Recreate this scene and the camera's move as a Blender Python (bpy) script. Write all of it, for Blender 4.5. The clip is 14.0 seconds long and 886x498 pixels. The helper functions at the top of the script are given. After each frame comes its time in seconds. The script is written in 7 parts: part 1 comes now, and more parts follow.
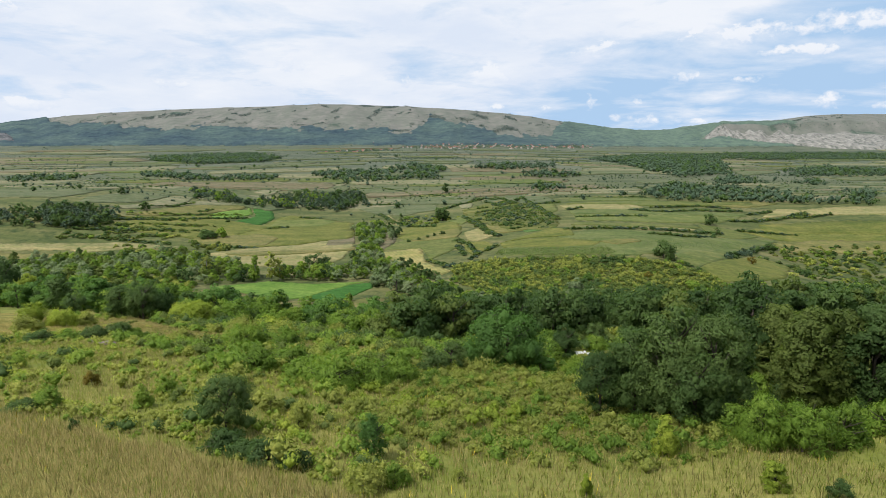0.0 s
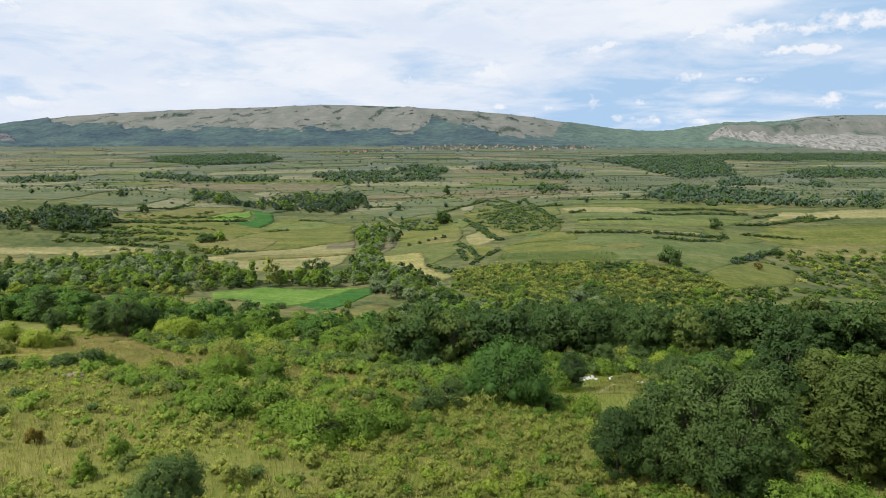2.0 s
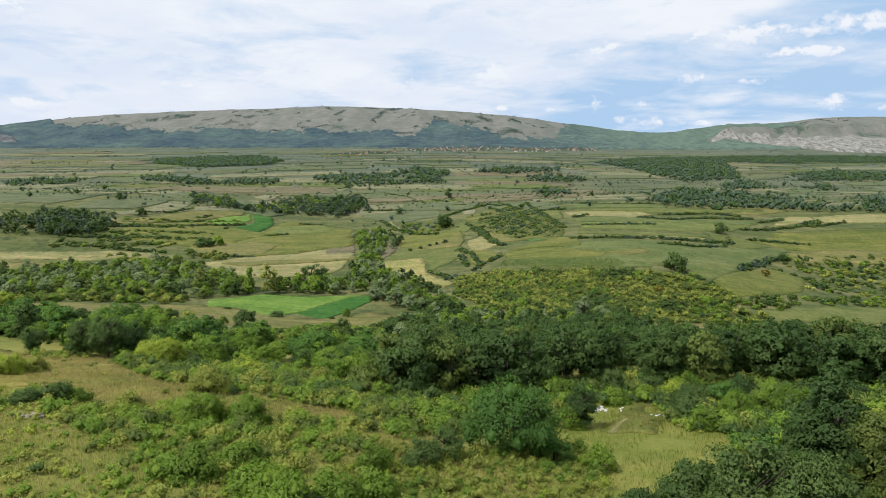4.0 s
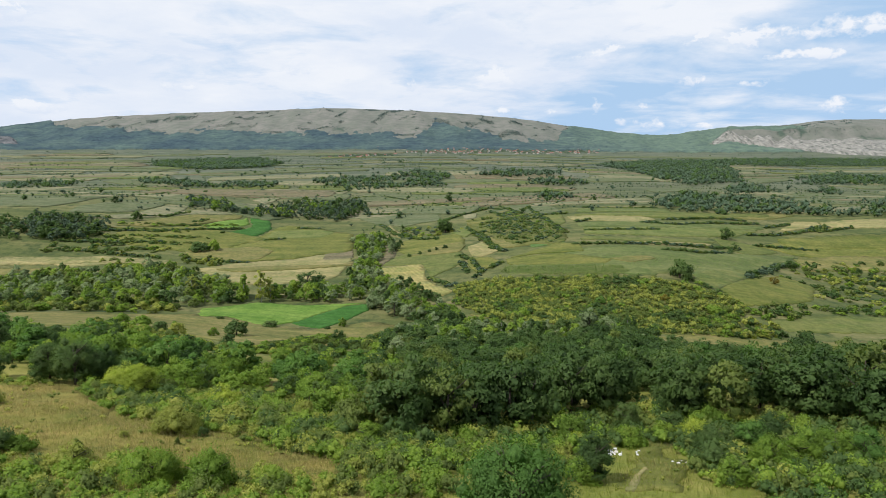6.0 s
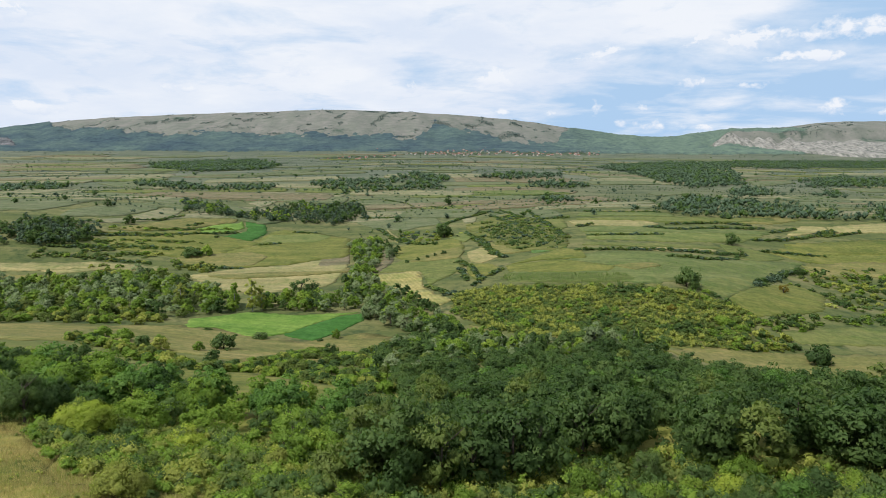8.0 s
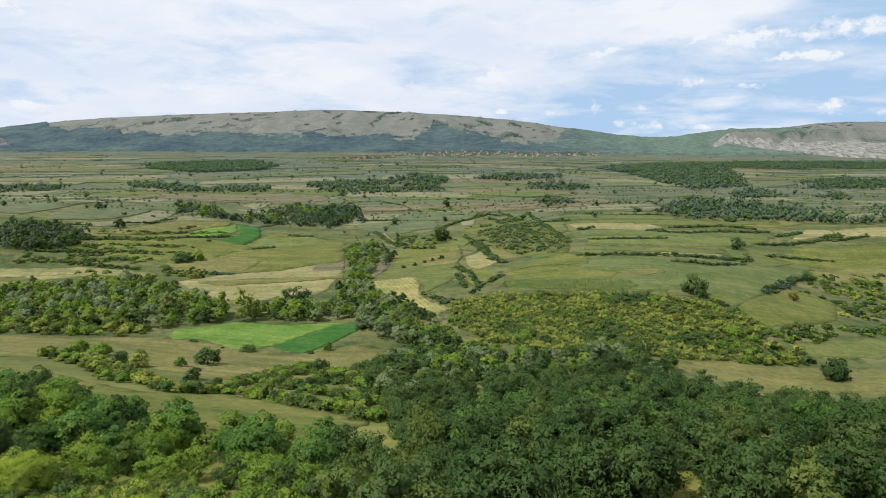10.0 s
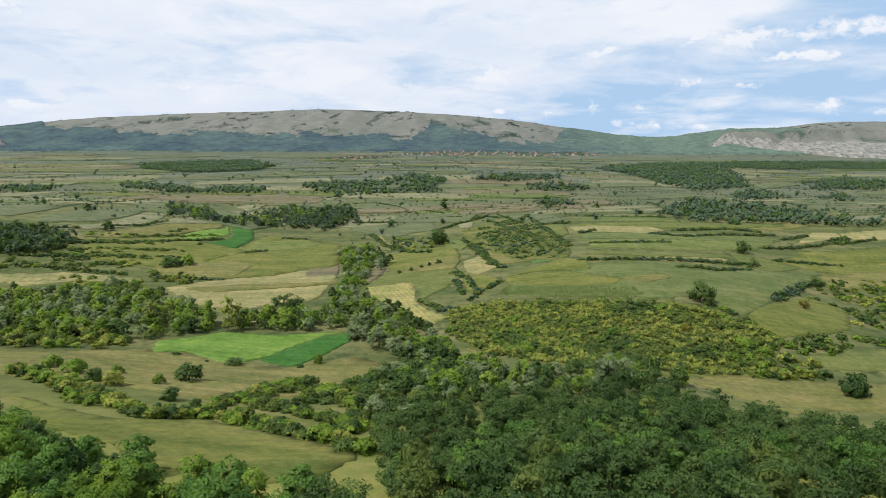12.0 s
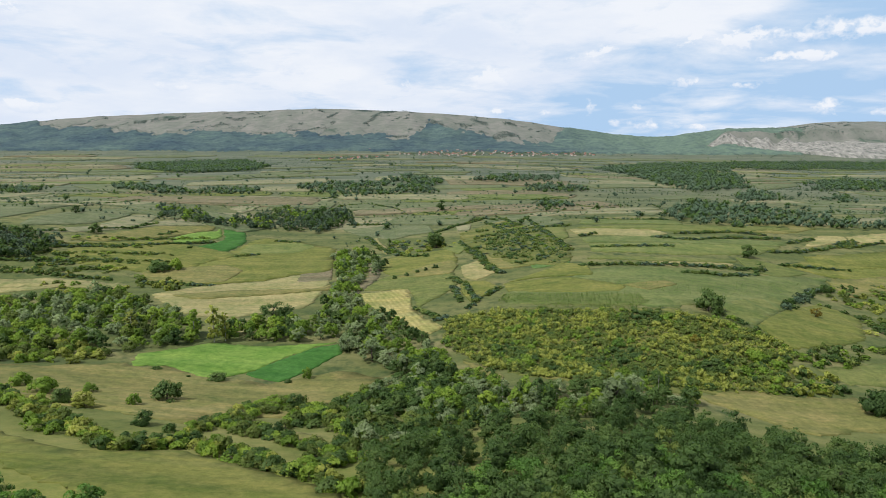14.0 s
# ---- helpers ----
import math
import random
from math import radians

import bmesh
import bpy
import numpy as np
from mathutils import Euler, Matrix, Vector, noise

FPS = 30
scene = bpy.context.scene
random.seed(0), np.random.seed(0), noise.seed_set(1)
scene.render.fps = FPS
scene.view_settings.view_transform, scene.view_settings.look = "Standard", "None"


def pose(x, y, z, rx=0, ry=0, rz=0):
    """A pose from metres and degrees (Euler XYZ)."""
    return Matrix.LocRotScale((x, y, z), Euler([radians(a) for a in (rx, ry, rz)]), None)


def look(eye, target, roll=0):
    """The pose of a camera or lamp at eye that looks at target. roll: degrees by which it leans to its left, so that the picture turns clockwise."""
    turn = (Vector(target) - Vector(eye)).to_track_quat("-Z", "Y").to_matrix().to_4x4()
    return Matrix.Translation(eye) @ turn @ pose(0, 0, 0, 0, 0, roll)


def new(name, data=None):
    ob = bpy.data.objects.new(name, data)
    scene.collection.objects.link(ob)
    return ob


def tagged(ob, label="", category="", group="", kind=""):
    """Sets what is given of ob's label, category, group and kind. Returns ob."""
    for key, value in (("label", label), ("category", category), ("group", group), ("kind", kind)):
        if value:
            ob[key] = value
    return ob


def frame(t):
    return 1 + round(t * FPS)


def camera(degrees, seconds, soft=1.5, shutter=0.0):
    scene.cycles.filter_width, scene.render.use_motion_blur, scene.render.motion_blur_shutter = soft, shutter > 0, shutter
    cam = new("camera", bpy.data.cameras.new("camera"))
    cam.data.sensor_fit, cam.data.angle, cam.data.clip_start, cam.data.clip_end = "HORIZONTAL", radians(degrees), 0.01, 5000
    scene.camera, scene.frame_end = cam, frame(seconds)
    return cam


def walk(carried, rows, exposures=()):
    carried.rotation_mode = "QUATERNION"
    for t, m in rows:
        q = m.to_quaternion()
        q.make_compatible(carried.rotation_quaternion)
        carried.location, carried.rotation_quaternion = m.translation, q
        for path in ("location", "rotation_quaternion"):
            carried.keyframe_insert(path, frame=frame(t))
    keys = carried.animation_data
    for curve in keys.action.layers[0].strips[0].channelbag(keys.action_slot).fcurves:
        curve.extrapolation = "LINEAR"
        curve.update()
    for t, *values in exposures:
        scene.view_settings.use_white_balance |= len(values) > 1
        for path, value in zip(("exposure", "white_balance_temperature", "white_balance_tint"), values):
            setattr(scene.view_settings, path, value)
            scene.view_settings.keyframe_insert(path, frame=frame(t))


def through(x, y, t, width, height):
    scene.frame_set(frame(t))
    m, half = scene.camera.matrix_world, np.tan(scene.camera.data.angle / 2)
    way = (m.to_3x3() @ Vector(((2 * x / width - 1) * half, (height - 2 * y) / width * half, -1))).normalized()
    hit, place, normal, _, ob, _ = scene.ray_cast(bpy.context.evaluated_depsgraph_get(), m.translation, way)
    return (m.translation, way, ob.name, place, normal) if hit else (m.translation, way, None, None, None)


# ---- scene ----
# The drone drifts forward down the hillside and climbs slowly.
cam = camera(70.0, 14.0, 0.8)
PATH = [
    (0.0, pose(0.00, -0.00, 26.00, 80.30, 0.00, 0.00)),
    (0.5, pose(0.17, 1.93, 26.40, 80.27, -0.02, 0.03)),
    (1.0, pose(0.33, 3.89, 26.84, 80.31, -0.03, 0.09)),
    (1.5, pose(0.46, 5.77, 27.26, 80.30, -0.01, 0.13)),
    (2.0, pose(0.63, 7.72, 27.74, 80.34, -0.03, 0.18)),
    (2.5, pose(0.78, 9.58, 28.17, 80.35, -0.02, 0.22)),
    (3.0, pose(0.92, 11.53, 28.69, 80.38, -0.03, 0.28)),
    (5.5, pose(1.74, 23.57, 30.53, 80.58, -0.13, 0.45)),
    (6.0, pose(1.94, 26.75, 30.85, 80.62, -0.15, 0.47)),
    (6.5, pose(2.14, 29.99, 31.13, 80.65, -0.18, 0.48)),
    (7.0, pose(2.33, 33.39, 31.45, 80.71, -0.19, 0.46)),
    (7.5, pose(2.51, 36.87, 31.77, 80.73, -0.20, 0.46)),
    (8.0, pose(2.70, 40.45, 32.11, 80.75, -0.20, 0.45)),
    (10.5, pose(3.62, 58.94, 33.78, 80.76, -0.22, 0.31)),
    (11.0, pose(3.71, 62.79, 34.04, 80.75, -0.24, 0.27)),
    (11.5, pose(3.80, 66.66, 34.31, 80.72, -0.25, 0.22)),
    (12.0, pose(3.93, 70.57, 34.59, 80.72, -0.24, 0.16)),
    (12.5, pose(4.04, 74.46, 34.85, 80.70, -0.24, 0.11)),
    (13.0, pose(4.17, 78.37, 35.12, 80.71, -0.24, 0.05)),
    (13.5, pose(4.32, 82.29, 35.40, 80.69, -0.25, 0.00)),
    (14.0, pose(4.48, 86.25, 35.68, 80.68, -0.28, -0.05)),
]
walk(cam, PATH, [(0.0, 0.04, 6250, 10), (14.0, 0.04, 6250, 10)])

# ---- world, sun ----
SUN_AZIMUTH, SUN_HEIGHT = radians(-118), radians(55)  # from +y towards +x
world = bpy.data.worlds.new("sky")
scene.world = world
world.use_nodes = True


HEAPS = [(-0.232, 0.122, 0.036, 0.02), (0.075, 0.101, 0.041, 0.018), (-0.057, 0.093, 0.03, 0.013), (0.255, 0.139, 0.036, 0.015), (0.229, 0.13, 0.04, 0.013), (0.424, 0.145, 0.089, 0.018), (0.493, 0.148, 0.063, 0.014), (0.563, 0.15, 0.067, 0.018), (0.348, 0.092, 0.027, 0.009), (0.432, 0.085, 0.023, 0.006), (0.496, 0.119, 0.071, 0.009), (0.225, 0.055, 0.013, 0.013), (0.154, 0.048, 0.011, 0.008), (0.261, 0.036, 0.013, 0.007), (0.308, 0.032, 0.03, 0.013), (0.348, 0.034, 0.016, 0.01), (0.375, 0.028, 0.021, 0.006), (0.292, 0.056, 0.008, 0.005), (-0.577, 0.049, 0.036, 0.011), (-0.408, 0.08, 0.049, 0.007), (0.54, 0.051, 0.023, 0.011), (0.6, 0.046, 0.018, 0.006), (-0.59, 0.17, 0.049, 0.018), (0.103, 0.051, 0.036, 0.006)]


def sky_nodes():
    nt = world.node_tree
    nt.nodes.clear()
    N, L = nt.nodes.new, nt.links.new
    out, back = N("ShaderNodeOutputWorld"), N("ShaderNodeBackground")
    sky = N("ShaderNodeTexSky")
    sky.sky_type, sky.sun_disc = "NISHITA", False
    sky.sun_elevation, sky.sun_rotation = SUN_HEIGHT, SUN_AZIMUTH
    sky.air_density, sky.dust_density, sky.ozone_density = 1.0, 0.0, 1.0
    co, sep = N("ShaderNodeTexCoord"), N("ShaderNodeSeparateXYZ")
    L(co.outputs["Generated"], sep.inputs[0])

    def calc(op, a, b=None, c=None, clamp=False):
        m = N("ShaderNodeMath")
        m.operation, m.use_clamp = op, clamp
        for i, v in enumerate((a, b, c)):
            if v is None:
                continue
            if isinstance(v, (int, float)):
                m.inputs[i].default_value = v
            else:
                L(v, m.inputs[i])
        return m.outputs[0]

    def vec(x, y, z):
        m = N("ShaderNodeCombineXYZ")
        for i, v in enumerate((x, y, z)):
            if isinstance(v, (int, float)):
                m.inputs[i].default_value = v
            else:
                L(v, m.inputs[i])
        return m.outputs[0]

    def noise_at(v, scale, detail=6, rough=0.55, distort=0.0):
        m = N("ShaderNodeTexNoise")
        m.inputs["Scale"].default_value, m.inputs["Detail"].default_value = scale, detail
        m.inputs["Roughness"].default_value, m.inputs["Distortion"].default_value = rough, distort
        L(v, m.inputs["Vector"])
        return m.outputs["Fac"]

    x, y, z = sep.outputs
    # the clear sky is looked up somewhat higher than it stands, past the dull rim of the horizon
    L(vec(x, y, calc("ADD", calc("MULTIPLY", z, 0.75), 0.42)), sky.inputs["Vector"])
    az = calc("ARCTAN2", x, y)
    up = calc("MAXIMUM", z, 0.0)
    # a high layer, seen under a flat angle
    flat = calc("DIVIDE", 1.0, calc("ADD", up, 0.16))
    sheet = vec(calc("MULTIPLY", x, flat), calc("MULTIPLY", y, flat), 0.0)
    veil = noise_at(sheet, 1.5, 9, 0.58, 0.3)
    wide = noise_at(sheet, 0.5, 2, 0.5)
    # it closes towards the west and the zenith and breaks up into streaks in the east
    rim = calc("ADD", calc("MULTIPLY", calc("MULTIPLY", up, up), 15.0), 0.10)
    bias = calc("MINIMUM", calc("MAXIMUM", calc("MULTIPLY", calc("SUBTRACT", rim, az), 1.5), -0.20), 0.34)
    patch = calc("ADD", calc("MULTIPLY", calc("SUBTRACT", veil, 0.5), 2.4), calc("MULTIPLY", calc("SUBTRACT", wide, 0.5), 0.5))
    cover = calc("MULTIPLY", calc("ADD", calc("ADD", bias, patch), 0.30), 1.75, clamp=True)
    # heaps of cloud with a flat base: azimuth, height, half width, half height
    tuft = noise_at(vec(az, 3.0, calc("MULTIPLY", z, 1.3)), 62.0, 5, 0.6, 0.2)
    soft = noise_at(vec(az, 5.0, calc("MULTIPLY", z, 1.8)), 20.0, 4, 0.5, 0.3)
    lumps, under = None, None
    for a, h, wa, wh in HEAPS:
        u = calc("DIVIDE", calc("SUBTRACT", az, a), wa)
        w = calc("DIVIDE", calc("SUBTRACT", z, h), wh)
        away = calc("ADD", calc("MULTIPLY", u, u), calc("MULTIPLY", w, w))
        body = calc("SUBTRACT", calc("ADD", calc("MULTIPLY", calc("SUBTRACT", tuft, 0.5), 3.0), calc("MULTIPLY", calc("SUBTRACT", soft, 0.5), 5.0)), calc("SUBTRACT", away, 0.8))
        body = calc("MULTIPLY", body, 1.0, clamp=True)
        base = calc("MULTIPLY", calc("MULTIPLY", calc("SUBTRACT", -0.05, w), 1.1, clamp=True), body)
        lumps = body if lumps is None else calc("MAXIMUM", lumps, body)
        under = base if under is None else calc("MAXIMUM", under, base)
    # tops are white, the thick undersides a little grey
    thick = noise_at(vec(calc("MULTIPLY", az, 1.0), 8.0, calc("MULTIPLY", z, 3.4)), 4.2, 7, 0.6, 0.2)
    shade = N("ShaderNodeMix")
    shade.data_type = "RGBA"
    shade.inputs["A"].default_value, shade.inputs["B"].default_value = (8.1, 8.7, 9.7, 1), (9.75, 9.85, 10.1, 1)
    lit = calc("MULTIPLY", calc("SUBTRACT", thick, 0.36), 4.0, clamp=True)
    L(calc("SUBTRACT", calc("MAXIMUM", lit, lumps), calc("MULTIPLY", under, 0.95), clamp=True), shade.inputs["Factor"])
    all_cover = calc("MAXIMUM", cover, lumps)
    # a thin bluish veil lies over the open sky as well
    haze = N("ShaderNodeMix")
    haze.data_type = "RGBA"
    haze.inputs["Factor"].default_value = 0.62
    haze.inputs["B"].default_value = (7.0, 9.6, 12.4, 1)
    L(sky.outputs[0], haze.inputs["A"])
    mix = N("ShaderNodeMix")
    mix.data_type = "RGBA"
    L(calc("MULTIPLY", all_cover, 0.97), mix.inputs["Factor"])
    L(haze.outputs["Result"], mix.inputs["A"])
    L(shade.outputs["Result"], mix.inputs["B"])
    L(mix.outputs["Result"], back.inputs["Color"])
    back.inputs["Strength"].default_value = 0.09
    L(back.outputs[0], out.inputs[0])


sky_nodes()
sun = new("sun", bpy.data.lights.new("sun", "SUN"))
sun.data.energy, sun.data.angle, sun.data.color = 4.7, radians(0.6), (1.0, 0.95, 0.86)
sun_way = Vector((math.sin(SUN_AZIMUTH) * math.cos(SUN_HEIGHT), math.cos(SUN_AZIMUTH) * math.cos(SUN_HEIGHT), math.sin(SUN_HEIGHT)))
sun.matrix_world = look(sun_way * 300, (0, 0, 0))
scene.view_settings.exposure = 0.0

# ---- materials ----
def material(name, build):
    m = bpy.data.materials.new(name)
    m.use_nodes = True
    nt = m.node_tree
    nt.nodes.clear()
    out = nt.nodes.new("ShaderNodeOutputMaterial")
    nt.links.new(build(Nodes(nt)), out.inputs["Surface"])
    return m


class Nodes:
    def __init__(self, nt):
        self.nt = nt

    def add(self, kind, **values):
        n = self.nt.nodes.new(kind)
        for k, v in values.items():
            self.put(n.inputs[k.replace("_", " ")], v)
        return n

    def put(self, socket, v):
        if isinstance(v, bpy.types.NodeSocket):
            self.nt.links.new(v, socket)
        elif isinstance(v, tuple) and len(v) == 3 and len(socket.default_value) == 4:
            socket.default_value = (*v, 1)
        else:
            socket.default_value = v

    def place(self):
        return self.add("ShaderNodeNewGeometry").outputs["Position"]

    def noise(self, scale, detail=4, rough=0.55, v=None, stretch=None, distort=0.0):
        v = v or self.place()
        if stretch:
            m = self.add("ShaderNodeMapping", Vector=v, Scale=stretch[:3])
            if len(stretch) > 3:
                m.inputs["Rotation"].default_value = (0, 0, stretch[3])
            v = m.outputs[0]
        return self.add("ShaderNodeTexNoise", Vector=v, Scale=scale, Detail=detail, Roughness=rough, Distortion=distort).outputs["Fac"]

    def calc(self, op, a, b=0.0, clamp=False):
        m = self.add("ShaderNodeMath")
        m.operation, m.use_clamp = op, clamp
        self.put(m.inputs[0], a)
        self.put(m.inputs[1], b)
        return m.outputs[0]

    def band(self, v, low, high):
        """0 below low, 1 above high."""
        m = self.add("ShaderNodeMapRange", Value=v, From_Min=low, From_Max=high)
        return m.outputs[0]

    def mix(self, f, a, b, way="MIX"):
        m = self.nt.nodes.new("ShaderNodeMix")
        m.data_type, m.blend_type = "RGBA", way
        self.put(m.inputs["Factor"], f)
        self.put(m.inputs["A"], a)
        self.put(m.inputs["B"], b)
        return m.outputs["Result"]

    def ramp(self, f, *stops):
        n = self.nt.nodes.new("ShaderNodeValToRGB")
        e = n.color_ramp.elements
        while len(e) < len(stops):
            e.new(0.5)
        for s, (at, c) in zip(e, stops):
            s.position, s.color = at, (*c, 1)
        self.put(n.inputs[0], f)
        return n.outputs["Color"]

    def bump(self, h, strength, distance):
        return self.add("ShaderNodeBump", Height=h, Strength=strength, Distance=distance).outputs[0]

    def skin(self, colour, rough=0.85, normal=None, spec=0.25):
        n = self.add("ShaderNodeBsdfPrincipled", Roughness=rough)
        self.put(n.inputs["Base Color"], colour)
        n.inputs["Specular IOR Level"].default_value = spec
        if normal:
            self.put(n.inputs["Normal"], normal)
        return n.outputs[0]


def leaves(name, dark, mid, light, through=0.42):
    """Foliage: tone changes from plant to plant and from leaf clump to leaf clump."""

    def build(n):
        tree = n.nt.nodes.new("ShaderNodeAttribute")
        tree.attribute_name = "tree_tone"
        each = n.calc("FRACT", n.calc("ADD", n.add("ShaderNodeObjectInfo").outputs["Random"], tree.outputs["Fac"]))
        leaf = n.add("ShaderNodeNewGeometry").outputs["Random Per Island"]
        stand = n.band(n.noise(0.13, 2, 0.5), 0.3, 0.7)
        tone = n.calc("ADD", n.calc("ADD", n.calc("MULTIPLY", each, 0.45), n.calc("MULTIPLY", stand, 0.30)), n.calc("MULTIPLY", leaf, 0.25))
        c = n.ramp(tone, (0.15, dark), (0.5, mid), (0.85, light))
        c = n.mix(n.band(n.noise(0.9, 3), 0.35, 0.7), c, n.mix(1.0, c, (0.76, 0.83, 0.72), "MULTIPLY"))
        fine = n.noise(5.5, 3, 0.65)
        c = n.mix(n.band(fine, 0.34, 0.68), n.mix(1.0, c, (0.66, 0.72, 0.64), "MULTIPLY"), n.mix(1.0, c, (1.24, 1.20, 1.16), "MULTIPLY"))
        a = n.skin(c, 0.6, n.bump(fine, 0.7, 0.12), 0.16)
        b = n.add("ShaderNodeBsdfTranslucent", Color=n.mix(1.0, c, (1.12, 1.26, 0.8), "MULTIPLY")).outputs[0]
        m = n.add("ShaderNodeMixShader", Fac=through)
        n.nt.links.new(a, m.inputs[1])
        n.nt.links.new(b, m.inputs[2])
        return m.outputs[0]

    return material(name, build)


LEAF = {
    "oak": leaves("leaves_dark", (0.048, 0.088, 0.028), (0.080, 0.132, 0.040), (0.128, 0.182, 0.056)),
    "green": leaves("leaves_green", (0.115, 0.182, 0.028), (0.179, 0.269, 0.040), (0.284, 0.358, 0.058)),
    "acacia": leaves("leaves_bright", (0.070, 0.139, 0.032), (0.109, 0.204, 0.045), (0.175, 0.275, 0.060)),
    "yellow": leaves("leaves_yellow", (0.218, 0.276, 0.037), (0.310, 0.366, 0.051), (0.414, 0.448, 0.075)),
    "scrub": leaves("leaves_scrub", (0.210, 0.230, 0.054), (0.309, 0.325, 0.073), (0.419, 0.414, 0.104)),
    "willow": leaves("leaves_silver", (0.165, 0.210, 0.110), (0.235, 0.285, 0.155), (0.320, 0.365, 0.215)),
    "rust": leaves("leaves_rust", (0.139, 0.088, 0.021), (0.197, 0.138, 0.026), (0.231, 0.198, 0.035)),
    # for distant plants: a bluish cast of haze is mixed into the green
    "far": leaves("leaves_far_hazed", (0.052, 0.084, 0.058), (0.074, 0.114, 0.072), (0.106, 0.148, 0.086), 0.2),
    "hazel": leaves("leaves_olive", (0.091, 0.126, 0.032), (0.137, 0.176, 0.045), (0.186, 0.224, 0.059)),
    # blue outweighs green here: kilometres of haze are painted into the leaf colour
    "mountain": leaves("leaves_mountain_hazed", (0.066, 0.098, 0.108), (0.082, 0.120, 0.120), (0.104, 0.142, 0.132), 0.1),
}


def bark(n):
    g = n.noise(9, 5, 0.6, stretch=(1, 1, 0.15))
    return n.skin(n.ramp(g, (0.3, (0.03, 0.024, 0.018)), (0.7, (0.085, 0.07, 0.055))), 0.9, n.bump(g, 0.6, 0.03))


BARK = material("bark", bark)
PALE_BARK = material("pale_bark", lambda n: n.skin(n.ramp(n.noise(6, 4, 0.6, stretch=(1, 1, 0.3)), (0.35, (0.16, 0.15, 0.12)), (0.65, (0.42, 0.41, 0.37))), 0.85))


def ground_mat(n):
    pos = n.place()
    sep = n.add("ShaderNodeSeparateXYZ", Vector=pos).outputs
    fine, mid, wide = n.noise(1.7, 6, 0.65), n.noise(0.16, 5, 0.6), n.noise(0.022, 4, 0.55)
    green = n.ramp(fine, (0.25, (0.088, 0.108, 0.020)), (0.75, (0.155, 0.178, 0.036)))
    straw = n.ramp(fine, (0.25, (0.148, 0.139, 0.034)), (0.75, (0.266, 0.246, 0.071)))
    near = n.mix(n.band(n.calc("ADD", n.calc("MULTIPLY", mid, 0.6), n.calc("MULTIPLY", wide, 0.4)), 0.42, 0.62), green, straw)
    # valley pasture, greener, with pale strips of old terraces
    strip = n.noise(0.02, 5, 0.6, stretch=(0.45, 2.2, 1, 0.12))
    pasture = n.ramp(strip, (0.28, (0.050, 0.066, 0.026)), (0.45, (0.080, 0.094, 0.034)), (0.55, (0.118, 0.118, 0.050)), (0.68, (0.158, 0.140, 0.070)))
    pasture = n.mix(n.band(n.noise(0.10, 5, 0.65), 0.5, 0.68), pasture, (0.035, 0.054, 0.021))
    pasture = n.mix(n.band(n.noise(0.36, 6, 0.72), 0.36, 0.66), n.mix(1.0, pasture, (0.74, 0.80, 0.7), "MULTIPLY"), pasture)
    pasture = n.mix(n.band(n.noise(0.6, 4, 0.6), 0.3, 0.8), pasture, n.mix(1.0, pasture, (1.25, 1.22, 1.15), "MULTIPLY"))
    # from 700 m on, a greyer tone blends in: haze painted by distance
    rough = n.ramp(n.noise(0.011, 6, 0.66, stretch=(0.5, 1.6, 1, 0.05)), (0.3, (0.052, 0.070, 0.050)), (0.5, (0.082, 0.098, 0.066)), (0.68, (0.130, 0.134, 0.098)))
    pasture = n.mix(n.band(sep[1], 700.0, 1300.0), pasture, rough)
    low = n.mix(n.band(sep[1], 150.0, 300.0), near, pasture)
    # mountain: wooded foot, bare karst pasture above, with scrub in the gullies
    karst = n.ramp(n.noise(0.018, 6, 0.65), (0.3, (0.118, 0.120, 0.108)), (0.7, (0.176, 0.172, 0.152)))
    karst = n.mix(n.band(n.noise(0.012, 5, 0.6, stretch=(1.0, 0.2, 1, 0.35)), 0.42, 0.62), n.mix(1.0, karst, (0.82, 0.88, 0.84), "MULTIPLY"), karst)
    karst = n.mix(n.band(n.noise(0.05, 5, 0.7), 0.60, 0.66), karst, (0.072, 0.092, 0.070))
    karst = n.mix(n.band(n.noise(0.006, 6, 0.62, stretch=(1.0, 0.35, 1, 0.5)), 0.62, 0.67), karst, (0.062, 0.086, 0.066))
    c = n.mix(n.band(n.calc("ADD", sep[1], n.calc("MULTIPLY", mid, 60.0)), 2960.0, 3020.0), low, karst)
    h = n.calc("ADD", n.calc("MULTIPLY", fine, 0.4), mid)
    return n.skin(c, 0.95, n.bump(h, 0.8, 0.35), 0.1)


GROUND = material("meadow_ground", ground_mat)


